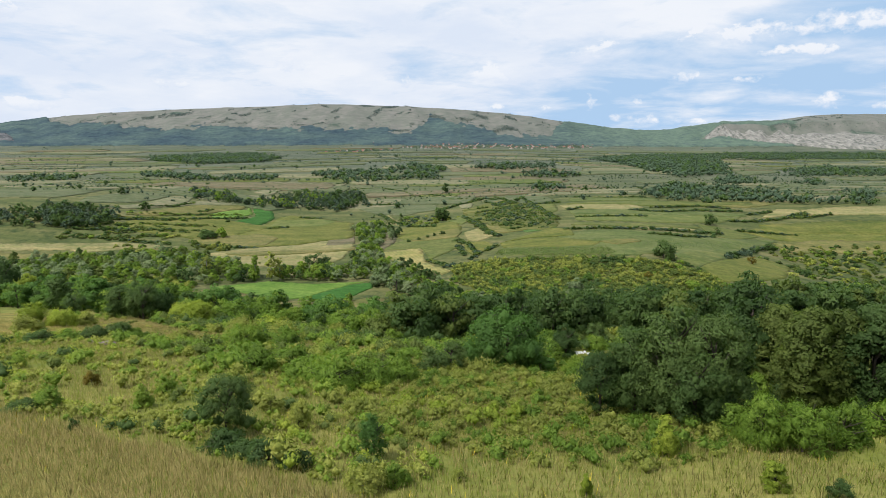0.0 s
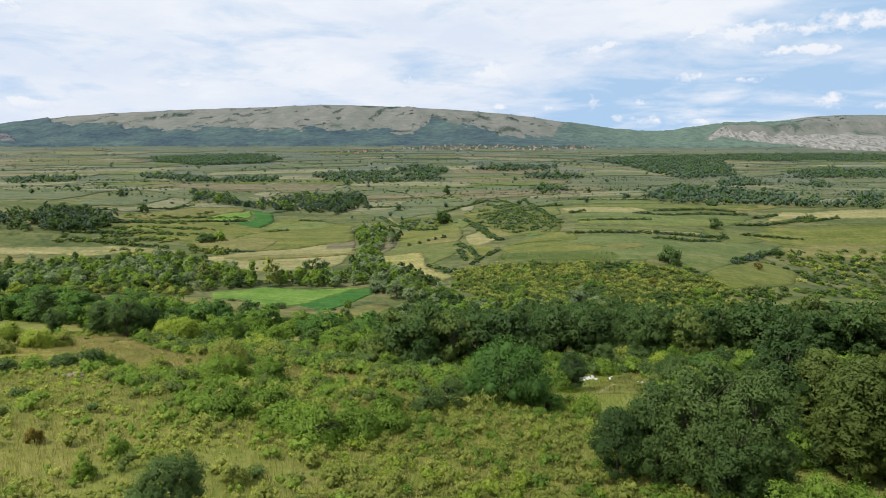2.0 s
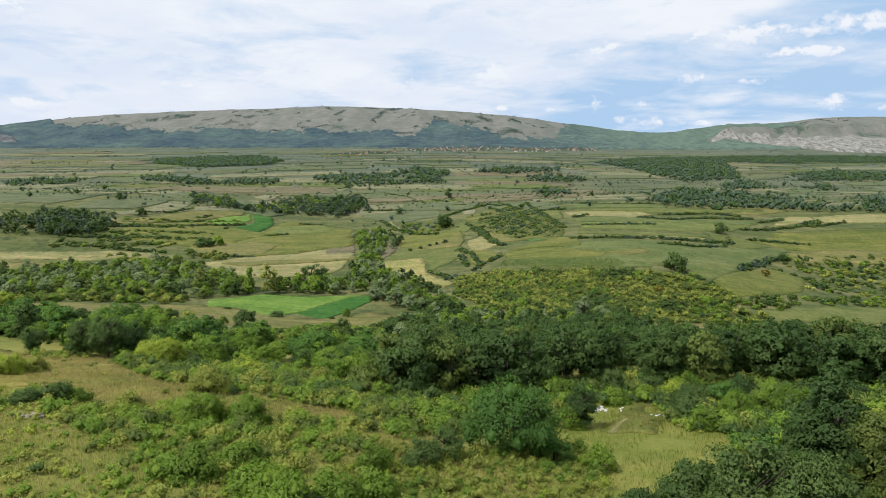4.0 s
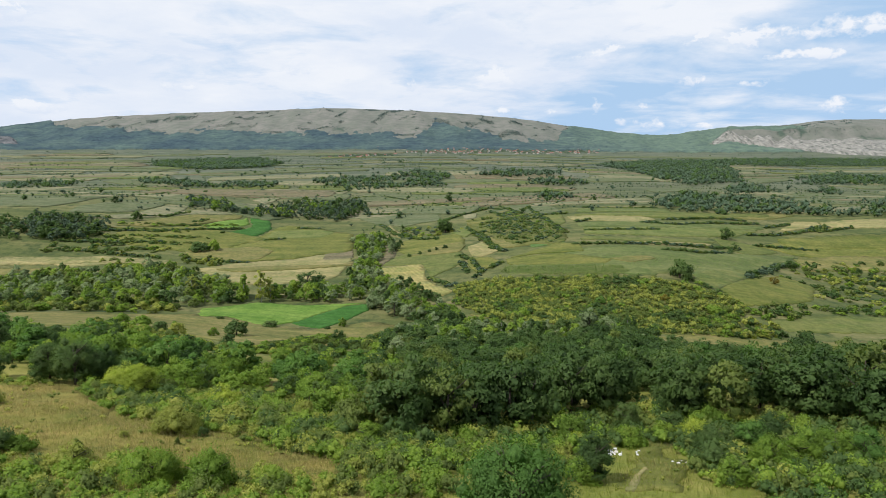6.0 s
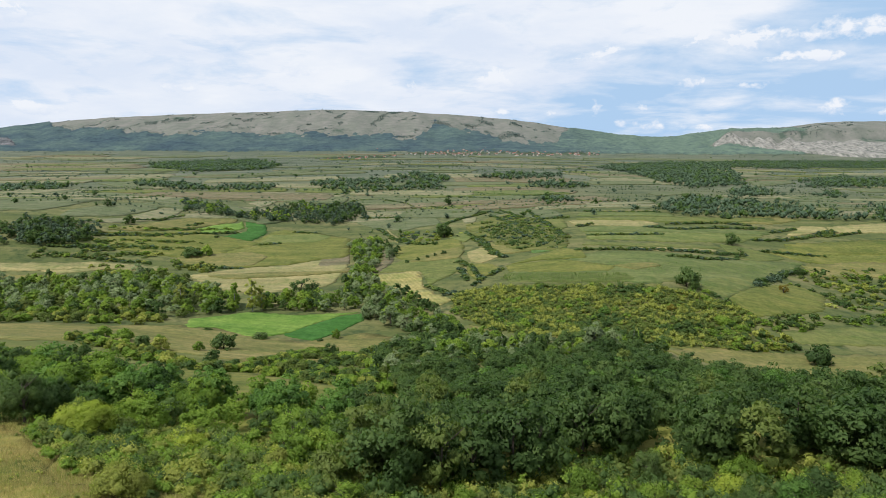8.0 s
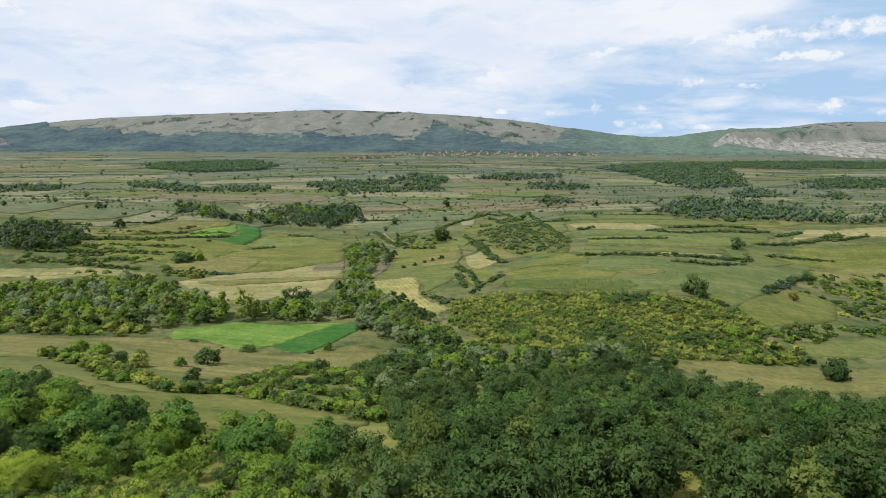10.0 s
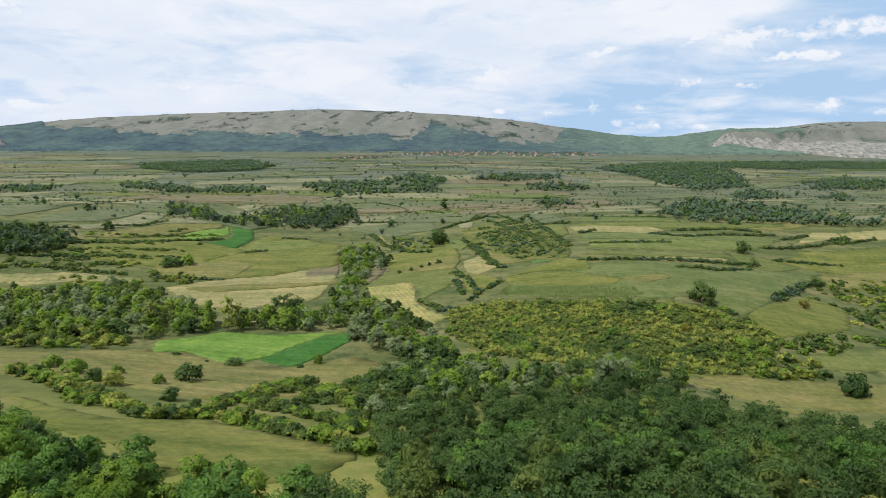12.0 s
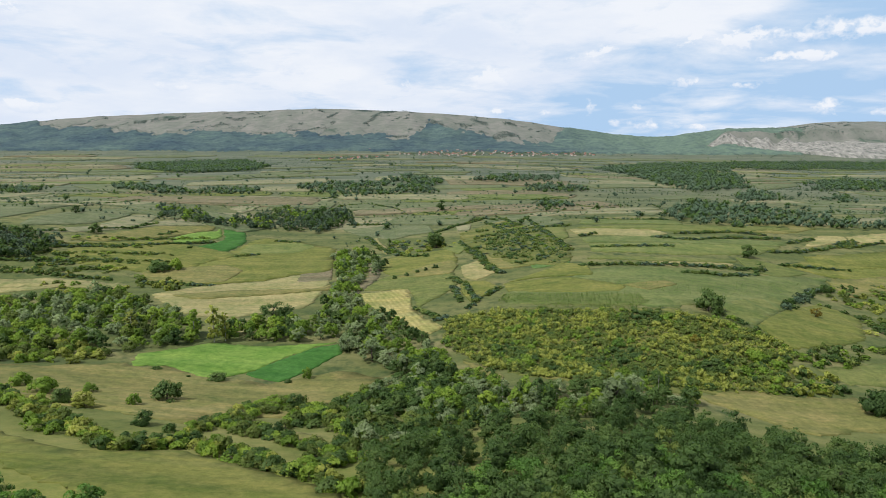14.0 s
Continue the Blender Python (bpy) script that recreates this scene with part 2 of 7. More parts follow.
def crop(name, a, b, c, angle=0.0, row=0.0, fleck=(0.09, 0.12, 0.03), flecks=0.66):
    """A field: tone in broad patches, long working strips, tufts, and rows where the machine left them."""

    def build(n):
        strip = n.noise(0.05, 4, 0.55, stretch=(0.22, 1.5, 1, angle))
        tuft = n.noise(0.9, 5, 0.65)
        v = n.calc("ADD", n.calc("MULTIPLY", strip, 0.65), n.calc("MULTIPLY", tuft, 0.35))
        col = n.ramp(v, (0.32, a), (0.5, b), (0.66, c))
        col = n.mix(n.band(n.noise(0.25, 5, 0.7), flecks, flecks + 0.06), col, fleck)
        patch = n.noise(0.07, 6, 0.68, distort=0.6)
        col = n.mix(n.band(patch, 0.40, 0.64), col, n.mix(1.0, col, (0.66, 0.80, 0.66), "MULTIPLY"))
        clod = n.noise(0.36, 6, 0.72)
        col = n.mix(n.band(clod, 0.36, 0.66), n.mix(1.0, col, (0.70, 0.76, 0.66), "MULTIPLY"), n.mix(1.0, col, (1.16, 1.14, 1.08), "MULTIPLY"))
        lane = n.noise(0.16, 3, 0.5, stretch=(0.12, 1.3, 1, angle + 0.06), distort=0.4)
        col = n.mix(n.band(lane, 0.44, 0.60), col, n.mix(1.0, col, (1.20, 1.14, 1.10), "MULTIPLY"))
        col = n.mix(n.band(n.noise(3.5, 3, 0.7), 0.45, 0.75), col, n.mix(1.0, col, (0.74, 0.78, 0.7), "MULTIPLY"))
        h = tuft
        if row:
            m = n.add("ShaderNodeMapping", Vector=n.place())
            m.inputs["Rotation"].default_value = (0, 0, angle)
            w = n.add("ShaderNodeTexWave", Vector=m.outputs[0], Scale=row, Distortion=1.5, Detail=2.0)
            w.bands_direction = "Y"
            h = w.outputs["Fac"]
            col = n.mix(n.calc("MULTIPLY", h, 0.45), col, n.mix(1.0, col, (0.68, 0.7, 0.62), "MULTIPLY"))
        return n.skin(col, 0.95, n.bump(h, 0.5, 0.25), 0.1)

    return material(name, build)


FIELD = {
    "lush": crop("young_crop", (0.095, 0.160, 0.032), (0.122, 0.190, 0.043), (0.150, 0.212, 0.055), 0.3, 0, (0.061, 0.122, 0.018), 0.7),
    "clover": crop("clover", (0.033, 0.091, 0.020), (0.041, 0.108, 0.024), (0.052, 0.125, 0.030), 0.2, 0, (0.027, 0.074, 0.014), 0.7),
    "meadow": crop("dry_meadow", (0.108, 0.108, 0.039), (0.151, 0.136, 0.055), (0.193, 0.167, 0.075), 0.25, 0, (0.096, 0.107, 0.026), 0.62),
    "olive": crop("mown_meadow", (0.089, 0.100, 0.027), (0.126, 0.128, 0.038), (0.162, 0.152, 0.053), -0.3, 0, (0.073, 0.091, 0.021), 0.66),
    "stubble": crop("stubble", (0.180, 0.158, 0.078), (0.226, 0.196, 0.100), (0.270, 0.232, 0.126), 0.35, 0, (0.179, 0.169, 0.061), 0.72),
    "rows": crop("striped_stubble", (0.229, 0.194, 0.081), (0.275, 0.235, 0.103), (0.323, 0.276, 0.132), 1.25, 0.11, (0.207, 0.186, 0.074), 0.75),
    "soil": crop("ploughed_soil", (0.109, 0.090, 0.060), (0.145, 0.121, 0.083), (0.175, 0.151, 0.105), 0.2, 0, (0.099, 0.098, 0.050), 0.7),
    "maize": crop("maize_green", (0.084, 0.102, 0.040), (0.110, 0.127, 0.050), (0.138, 0.149, 0.062), 0.1, 0, (0.045, 0.069, 0.022), 0.66),
    "yellow": crop("yellow_green_crop", (0.098, 0.116, 0.040), (0.126, 0.140, 0.050), (0.152, 0.158, 0.062), 0.2, 0, (0.094, 0.117, 0.035), 0.7),
    "grass": crop("green_pasture", (0.090, 0.104, 0.036), (0.116, 0.126, 0.045), (0.144, 0.143, 0.058), 0.15, 0, (0.058, 0.084, 0.020), 0.66),
    "hay": crop("tall_dry_grass", (0.135, 0.120, 0.031), (0.208, 0.175, 0.053), (0.281, 0.229, 0.082), 0.4, 0, (0.097, 0.106, 0.027), 0.56),
    # pale and dull: far crops, greyed so that distance haze sits in the colour
    "pale": crop("haze_paled_stubble", (0.142, 0.136, 0.090), (0.180, 0.168, 0.112), (0.218, 0.198, 0.134), 0.1, 0, (0.120, 0.132, 0.082), 0.68),
    "dull": crop("haze_dulled_pasture", (0.086, 0.099, 0.058), (0.108, 0.119, 0.070), (0.134, 0.138, 0.084), 0.1, 0, (0.066, 0.086, 0.048), 0.66),
    "fresh": crop("fresh_crop", (0.066, 0.112, 0.038), (0.082, 0.132, 0.046), (0.100, 0.148, 0.056), 0.2, 0, (0.055, 0.096, 0.030), 0.7),
    "heath": crop("scrubby_ground", (0.078, 0.088, 0.029), (0.112, 0.116, 0.039), (0.163, 0.142, 0.055), 0.2, 0, (0.059, 0.075, 0.025), 0.58),
}

# ---- the lie of the land ----
# heights along the line of flight, and the rises and hollows on it: x, y, height, radius
PROFILE = [(-150, 56.4), (0, 16.1), (40, 5.9), (80, -2.1), (120, -11.3), (180, -27.6), (260, -48.2), (330, -62.5), (420, -61.3), (600, -40.8), (760, -40.8), (900, -44.0), (1300, -36.0), (1900, -26.5), (2400, -17.3), (3000, 1.6)]
SLOPE_HILLS = [(-45, 60, 1.8, 30), (40, 60, -0.8, 30), (-60, 115, -0.2, 35), (-10, 115, -0.9, 35), (45, 115, -2.8, 35), (-80, 180, 4.6, 55), (0, 180, -4.0, 55), (80, 180, 4.2, 55), (-130, 265, 5.6, 65), (-40, 265, -5.8, 65), (50, 265, 7.3, 65), (140, 265, -14.8, 65)]
VALLEY_HILLS = [(-220, 350, 11.2, 80), (-90, 350, -2.1, 80), (60, 350, 2.5, 80), (180, 350, 0.8, 80), (-300, 440, -6.4, 95), (-120, 440, 6.8, 95), (0, 440, -1.0, 95), (150, 440, 17.3, 95), (290, 440, -10.2, 95), (-330, 560, 1.3, 110), (-120, 560, -8.8, 110), (30, 560, 0.4, 110), (180, 560, -4.2, 110), (380, 560, -13.7, 110)]
FAR_HILLS = [(-400, 700, 6.9, 140), (-200, 700, -16.7, 140), (0, 700, -10.9, 140), (160, 700, 5.8, 140), (380, 700, 1.2, 140), (-500, 900, 4.6, 250), (0, 900, -5.1, 250), (450, 900, 0.8, 250), (-600, 1250, 0.7, 350), (80, 1250, 17.0, 350), (500, 1250, -3.9, 350), (0, 2150, 9.0, 450), (1150, 2150, -9.0, 450)]
# the mountain's crest over the plain, from west to east: sideways ratio to the distance, height
CREST = [(-1.5, 86), (-0.95, 121), (-0.7, 132), (-0.6, 184), (-0.43, 231), (-0.27, 255), (-0.17, 269), (-0.1, 260), (0.04, 229), (0.13, 190), (0.21, 138), (0.29, 94), (0.34, 92), (0.42, 138), (0.5, 154), (0.57, 194), (0.66, 204), (0.8, 206), (1.1, 166), (1.5, 116)]


def smooth_line(knots, v):
    k, h = np.array(knots, float).T
    m = np.gradient(h, k)
    v = np.asarray(v, float)
    i = np.clip(np.searchsorted(k, v) - 1, 0, len(k) - 2)
    w = k[i + 1] - k[i]
    t = np.clip((v - k[i]) / w, 0, 1)
    return (2 * t**3 - 3 * t**2 + 1) * h[i] + (t**3 - 2 * t**2 + t) * w * m[i] + (-2 * t**3 + 3 * t**2) * h[i + 1] + (t**3 - t**2) * w * m[i + 1]


def step(a, b, v):
    t = np.clip((np.asarray(v, float) - a) / (b - a), 0, 1)
    return t * t * (3 - 2 * t)


def land(x, y):
    """The height of the ground."""
    x, y = np.asarray(x, float), np.asarray(y, float)
    z = smooth_line(PROFILE, y)
    for a, b, h, r in SLOPE_HILLS + VALLEY_HILLS + FAR_HILLS:
        z = z + h * np.exp(-((x - a) ** 2 + (y - b) ** 2) / (2 * r * r))
    # small waves of the meadows, old terrace steps on the far side
    z = z + 0.25 * np.sin(x * 0.31 + 1.3 * np.sin(y * 0.17)) * np.sin(y * 0.27 + 0.5) * (1 - step(150, 300, y))
    # mountain behind the plain
    ratio = x / np.maximum(y, 800.0)
    crest = smooth_line(CREST, ratio) * step(-1.5, -1.2, ratio) * (1 - step(1.2, 1.5, ratio))
    rise = step(2750, 4450, y)
    gully = np.sin(ratio * 55 + 2.0 * np.sin(ratio * 17)) * 0.5 + 0.5 * np.sin(ratio * 133 + y * 0.002)
    z = z + crest * rise * (1 - 0.55 * step(4450, 4990, y)) + gully * 9 * step(2900, 3500, y) * (1 - step(4100, 4430, y))
    # the limestone scarp under the eastern top
    scarp = step(0.400, 0.435, ratio)
    z = z + scarp * (46 * step(3330, 3372, y) - 46 * step(3400, 4200, y) + 14 * step(3000, 3330, y) - 14 * step(3400, 4000, y))
    return z


def land_at(x, y):
    return float(land(x, y))

# ---- building helpers ----
def mesh_of(name, verts, faces, mats, slots=None, smooth=False):
    me = bpy.data.meshes.new(name)
    me.from_pydata([tuple(v) for v in verts] if not isinstance(verts, np.ndarray) else verts.tolist(), [], faces if isinstance(faces, list) else faces.tolist())
    for m in mats:
        me.materials.append(m)
    if slots is not None:
        me.polygons.foreach_set("material_index", np.asarray(slots, np.int32))
    if smooth:
        me.polygons.foreach_set("use_smooth", np.ones(len(me.polygons), bool))
    me.update()
    return me


def part(name, me, parent, label=""):
    ob = new(name, me)
    ob.parent = parent
    return tagged(ob, label)


def inside(poly, x, y):
    """Which of the points lie in the outline."""
    px, py = np.array(poly, float).T
    hit = np.zeros(np.shape(x), bool)
    for i in range(len(px)):
        a, b, c, d = px[i - 1], py[i - 1], px[i], py[i]
        hit ^= ((b > y) != (d > y)) & (x < (c - a) * (y - b) / (d - b + 1e-12) + a)
    return hit


def edge_gap(poly, x, y):
    """The distance from the outline."""
    px, py = np.array(poly, float).T
    best = np.full(np.shape(x), 1e9)
    for i in range(len(px)):
        a, b, c, d = px[i - 1], py[i - 1], px[i], py[i]
        t = np.clip(((x - a) * (c - a) + (y - b) * (d - b)) / ((c - a) ** 2 + (d - b) ** 2 + 1e-9), 0, 1)
        best = np.minimum(best, np.hypot(x - a - t * (c - a), y - b - t * (d - b)))
    return best


def scatter(poly, gap, rng, clear=(), patchy_at=0.0, least=0.15):
    """Points over the outline on a shaken grid. clear: outlines to leave free. patchy_at: metres between thick and thin places."""
    p = np.array(poly, float)
    (x0, y0), (x1, y1) = p.min(0), p.max(0)
    gx, gy = np.meshgrid(np.arange(x0, x1 + gap, gap), np.arange(y0, y1 + gap, gap * 0.87))
    gx = gx + (np.arange(gx.shape[0]) % 2 * gap / 2)[:, None]
    x = (gx + rng.uniform(-0.6, 0.6, gx.shape) * gap).ravel()
    y = (gy + rng.uniform(-0.6, 0.6, gy.shape) * gap).ravel()
    keep = inside(poly, x, y)
    for c in clear:
        keep &= ~inside(c, x, y)
    p = np.stack([x[keep], y[keep]], 1)
    if patchy_at:
        # thinner and thicker places, at two scales
        d = np.array([noise.noise((a / patchy_at, b / patchy_at, 4)) + 0.6 * noise.noise((a * 3 / patchy_at, b * 3 / patchy_at, 8)) for a, b in p])
        p = p[d > -least]
    return p


def unit_rows(rng, n):
    v = rng.normal(size=(n, 3))
    return v / np.linalg.norm(v, axis=1, keepdims=True)


OCTA_V = np.array([(1, 0, 0), (-1, 0, 0), (0, 1, 0), (0, -1, 0), (0, 0, 1), (0, 0, -1)], float)
OCTA_F = np.array([(0, 2, 4), (2, 1, 4), (1, 3, 4), (3, 0, 4), (2, 0, 5), (1, 2, 5), (3, 1, 5), (0, 3, 5)])


def leafy_mesh(name, v, quads, tris, normals, mats, slots=None):
    """A mesh of leaf sprays and cores. The sprays share the roundness of their clump, so that they catch the light like foliage."""
    me = bpy.data.meshes.new(name)
    nq, nt = len(quads), len(tris)
    me.vertices.add(len(v))
    me.vertices.foreach_set("co", np.ascontiguousarray(v, np.float32).ravel())
    me.loops.add(nq * 4 + nt * 3)
    me.loops.foreach_set("vertex_index", np.concatenate([np.ravel(quads), np.ravel(tris)]).astype(np.int32))
    me.polygons.add(nq + nt)
    me.polygons.foreach_set("loop_start", np.concatenate([np.arange(nq) * 4, nq * 4 + np.arange(nt) * 3]).astype(np.int32))
    for m in mats:
        me.materials.append(m)
    if slots is not None:
        me.polygons.foreach_set("material_index", np.asarray(slots, np.int32))
    me.polygons.foreach_set("use_smooth", np.ones(nq + nt, bool))
    me.update(calc_edges=True)
    soft = me.attributes.new("custom_normal", "FLOAT_VECTOR", "POINT")
    soft.data.foreach_set("vector", np.ascontiguousarray(normals, np.float32).ravel())
    me.update()
    return me


def sprays(rng, c, r, per, size, flat=0.85, middle=None, sides=4, upward=0.2):
    """Leaf sprays over the skin of clumps with centres c and radii r. size: metres, one for each clump or one for all."""
    size = np.repeat(np.broadcast_to(size, r.shape), per)[:, None]
    cc, rr = np.repeat(c, per, 0), np.repeat(r, per)[:, None]
    n = unit_rows(rng, len(cc))
    n[:, 2] = np.where(n[:, 2] < -0.35, -n[:, 2], n[:, 2])
    p = cc + n * rr * rng.uniform(0.72, 1.14, (len(cc), 1)) * np.array([1, 1, flat])
    facing = n + 0.7 * unit_rows(rng, len(cc))
    facing /= np.linalg.norm(facing, axis=1, keepdims=True)
    a = np.cross(facing, unit_rows(rng, len(cc)))
    a /= np.linalg.norm(a, axis=1, keepdims=True) + 1e-9
    b = np.cross(facing, a)
    s = size * rng.uniform(0.55, 1.35, (len(cc), 1))
    if sides == 3:
        s = s * 0.9
        v = np.stack([p - a * s - b * s * 0.4, p + a * s - b * s * rng.uniform(0.0, 0.6, (len(cc), 1)), p + a * s * rng.uniform(-0.5, 0.5, (len(cc), 1)) + b * s * 0.8 + facing * s * 0.15], 1).reshape(-1, 3)
    else:
        v = np.stack([p - a * s, p - b * s * 0.55 + facing * s * 0.12, p + a * s, p + b * s * 0.55 + facing * s * 0.12], 1).reshape(-1, 3)
    soft = n * 0.45 + facing * 0.45
    if middle is not None:
        away = cc - np.repeat(middle, per, 0)
        soft = soft + 0.95 * away / (np.linalg.norm(away, axis=1, keepdims=True) + 1e-9)
    soft = soft + (0, 0, upward)
    soft /= np.linalg.norm(soft, axis=1, keepdims=True) + 1e-9
    return v, np.repeat(soft, sides, 0), np.arange(len(v)).reshape(-1, sides)


def cores(c, r, start, core=0.72):
    k = (c[:, None] + OCTA_V[None] * (r * core)[:, None, None]).reshape(-1, 3)
    f = (OCTA_F[None] + (np.arange(len(c)) * 6)[:, None, None] + start).reshape(-1, 3)
    return k, np.tile(OCTA_V, (len(c), 1)), f


def tube(points, radii, sides=6):
    """A tapered limb along some points."""
    v, f = [], []
    points = [Vector(p) for p in points]
    for i, p in enumerate(points):
        d = (points[min(i + 1, len(points) - 1)] - points[max(i - 1, 0)]).normalized()
        u = d.orthogonal().normalized()
        w = d.cross(u)
        for s in range(sides):
            g = 2 * math.pi * s / sides
            v.append(p + (u * math.cos(g) + w * math.sin(g)) * radii[i])
    for i in range(len(points) - 1):
        for s in range(sides):
            a, b = i * sides + s, i * sides + (s + 1) % sides
            f.append((a, b, b + sides, a + sides))
    f.append(tuple(range((len(points) - 1) * sides, len(points) * sides)))
    return v, f


def limbs(rng, top, spread, count, sides, base=0.0):
    """Trunk and limbs of a tree one metre tall."""
    verts, faces = [], []

    def put(v, f):
        k = len(verts)
        verts.extend(v)
        faces.extend([tuple(i + k for i in q) for q in f])

    bend = rng.uniform(-0.03, 0.03, 2)
    put(*tube([(0, 0, -0.06), (bend[0] * 0.5, bend[1] * 0.5, top * 0.4), (bend[0], bend[1], top)], [0.030, 0.022, 0.010], sides))
    for i in range(count):
        g, h = rng.uniform(0, 6.28), rng.uniform(0.25, 0.9) * top
        reach = spread * rng.uniform(0.5, 0.95)
        mid = (math.cos(g) * reach * 0.5, math.sin(g) * reach * 0.5, h + 0.10)
        put(*tube([(bend[0] * h, bend[1] * h, h), mid, (math.cos(g) * reach, math.sin(g) * reach, h + 0.22)], [0.013, 0.008, 0.003], max(4, sides - 2)))
    return verts, faces


def bough_at(rng, shape):
    """A place in the crown of a plant one metre tall and one metre wide, and how thick the foliage sits there."""
    d = unit_rows(rng, 1)[0]
    k = rng.uniform(0.45, 1.0) ** 0.5
    if shape == "round":
        return np.array([d[0] * 0.36 * k, d[1] * 0.36 * k, 0.60 + d[2] * 0.29 * k]), rng.uniform(0.09, 0.15)
    if shape == "low":  # branched to the ground
        c = np.array([d[0] * 0.39 * k, d[1] * 0.39 * k, 0.43 + d[2] * 0.40 * k])
        c[:2] *= (1.0 - 0.45 * max(0.0, c[2] - 0.5) / 0.5) * (1.2 if c[2] < 0.3 else 1.0)
        return c, rng.uniform(0.085, 0.145)
    if shape == "tall":
        h = rng.uniform(0.12, 0.94)
        w = 0.36 * math.sin(math.pi * (0.12 + 0.86 * h) ** 0.85) + 0.05
        return np.array([d[0] * w * k, d[1] * w * k, h]), rng.uniform(0.05, 0.09)
    low = abs(d[2]) ** 1.4
    return np.array([d[0] * 0.40 * k, d[1] * 0.40 * k, low * 0.70 * k + 0.06]), rng.uniform(0.10, 0.18)


def crown_clumps(rng, shape, count):
    """Where the leaf clumps sit: gathered round boughs, some between them."""
    boughs = [bough_at(rng, shape)[0] for i in range(9)]
    out, rad = [], []
    for i in range(count):
        c, r = bough_at(rng, shape)
        if rng.random() < 0.6:
            c = 0.25 * c + 0.75 * (boughs[i % 9] + unit_rows(rng, 1)[0] * rng.uniform(0.03, 0.17))
        c[2] = max(c[2], r * 0.5)
        out.append(c)
        rad.append(r)
    return np.array(out), np.array(rad)


# detail: clumps in a crown, sprays on a clump, size of a spray as a share of the height, corners of a spray
DETAIL = {"big": (96, 135, 0.0122, 3), "near": (64, 72, 0.0200, 3), "mid": (38, 40, 0.0310, 3), "valley": (24, 20, 0.052, 3), "far": (14, 12, 0.078, 3), "dot": (9, 10, 0.105, 3)}
SHAPES = ("round", "low", "tall", "bush")
CROWNS, PLANTS = {}, {}


def crown_arrays(shape, detail, variant, slim=1.0):
    """Sprays and cores of a crown one metre tall and wide. slim: how much taller than wide it will be, so that its clumps stay round."""
    key = (shape, detail, variant, slim)
    if key not in CROWNS:
        rng = np.random.default_rng([SHAPES.index(shape), sorted(DETAIL).index(detail), variant])
        count, per, size, sides = DETAIL[detail]
        if shape == "bush":
            count, size = int(count * 0.7), size * 1.4
        c, r = crown_clumps(rng, shape, int(count * max(1.0, slim**0.5)))
        v, n, q = sprays(rng, c, r, per, size * max(1.0, slim), middle=np.tile((0, 0, 0.35), (len(c), 1)), sides=sides)
        inner = slice(0, None, 1 if count < 30 else 2)
        k, kn, t = cores(c[inner], r[inner], len(v), {"big": 0.62, "near": 0.58, "mid": 0.64, "valley": 0.62}.get(detail, 0.62))
        if sides == 3:
            q, t = np.zeros((0, 4), int), np.vstack([q, t])
        for a, each, mid in ((v, per * sides, c[:, 2]), (k, 6, c[inner, 2])):
            at = np.repeat(mid, each)
            a[:, 2] = at + (a[:, 2] - at) / slim
        k[:, 2] = np.maximum(k[:, 2], 0.02)
        CROWNS[key] = (np.vstack([v, k]), np.vstack([n, kn]), q, t)
    return CROWNS[key]


def slimness(height, width):
    return min((0.6, 1.0, 1.5, 2.2), key=lambda s: abs(math.log(height / width / s)))


def plant_meshes(shape, leaf, detail, variant, slim):
    key = (shape, leaf, detail, variant, slim)
    if key not in PLANTS:
        v, n, q, t = crown_arrays(shape, detail, variant, slim)
        crown = leafy_mesh("crown", v, q, t, n, [LEAF[leaf]])
        rng = np.random.default_rng([variant, 9])
        sides, count = {"big": (9, 12), "near": (8, 9), "mid": (5, 4), "valley": (4, 3)}.get(detail, (4, 0))
        if shape == "bush":
            tv, tf = limbs(rng, 0.45, 0.4, count, max(4, sides - 2))
        else:
            tv, tf = limbs(rng, 0.8 if shape == "tall" else 0.62, 0.16 if shape == "tall" else 0.34, count, sides)
        trunk = mesh_of("trunk", tv, tf, [PALE_BARK if shape == "tall" else BARK], None, True)
        PLANTS[key] = (trunk, crown)
    return PLANTS[key]


MASSES = {}


def join_plant(group, x, y, height, width, shape, leaf, detail):
    """Adds a plant to a wood that nobody could count, which becomes one mesh."""
    if abs(x) > 0.75 * y + 14:
        return
    MASSES.setdefault(group, []).append((x, y, height, width, shape, leaf, detail, int(plant_rng.integers(4)), plant_rng.uniform(0, 6.28)))


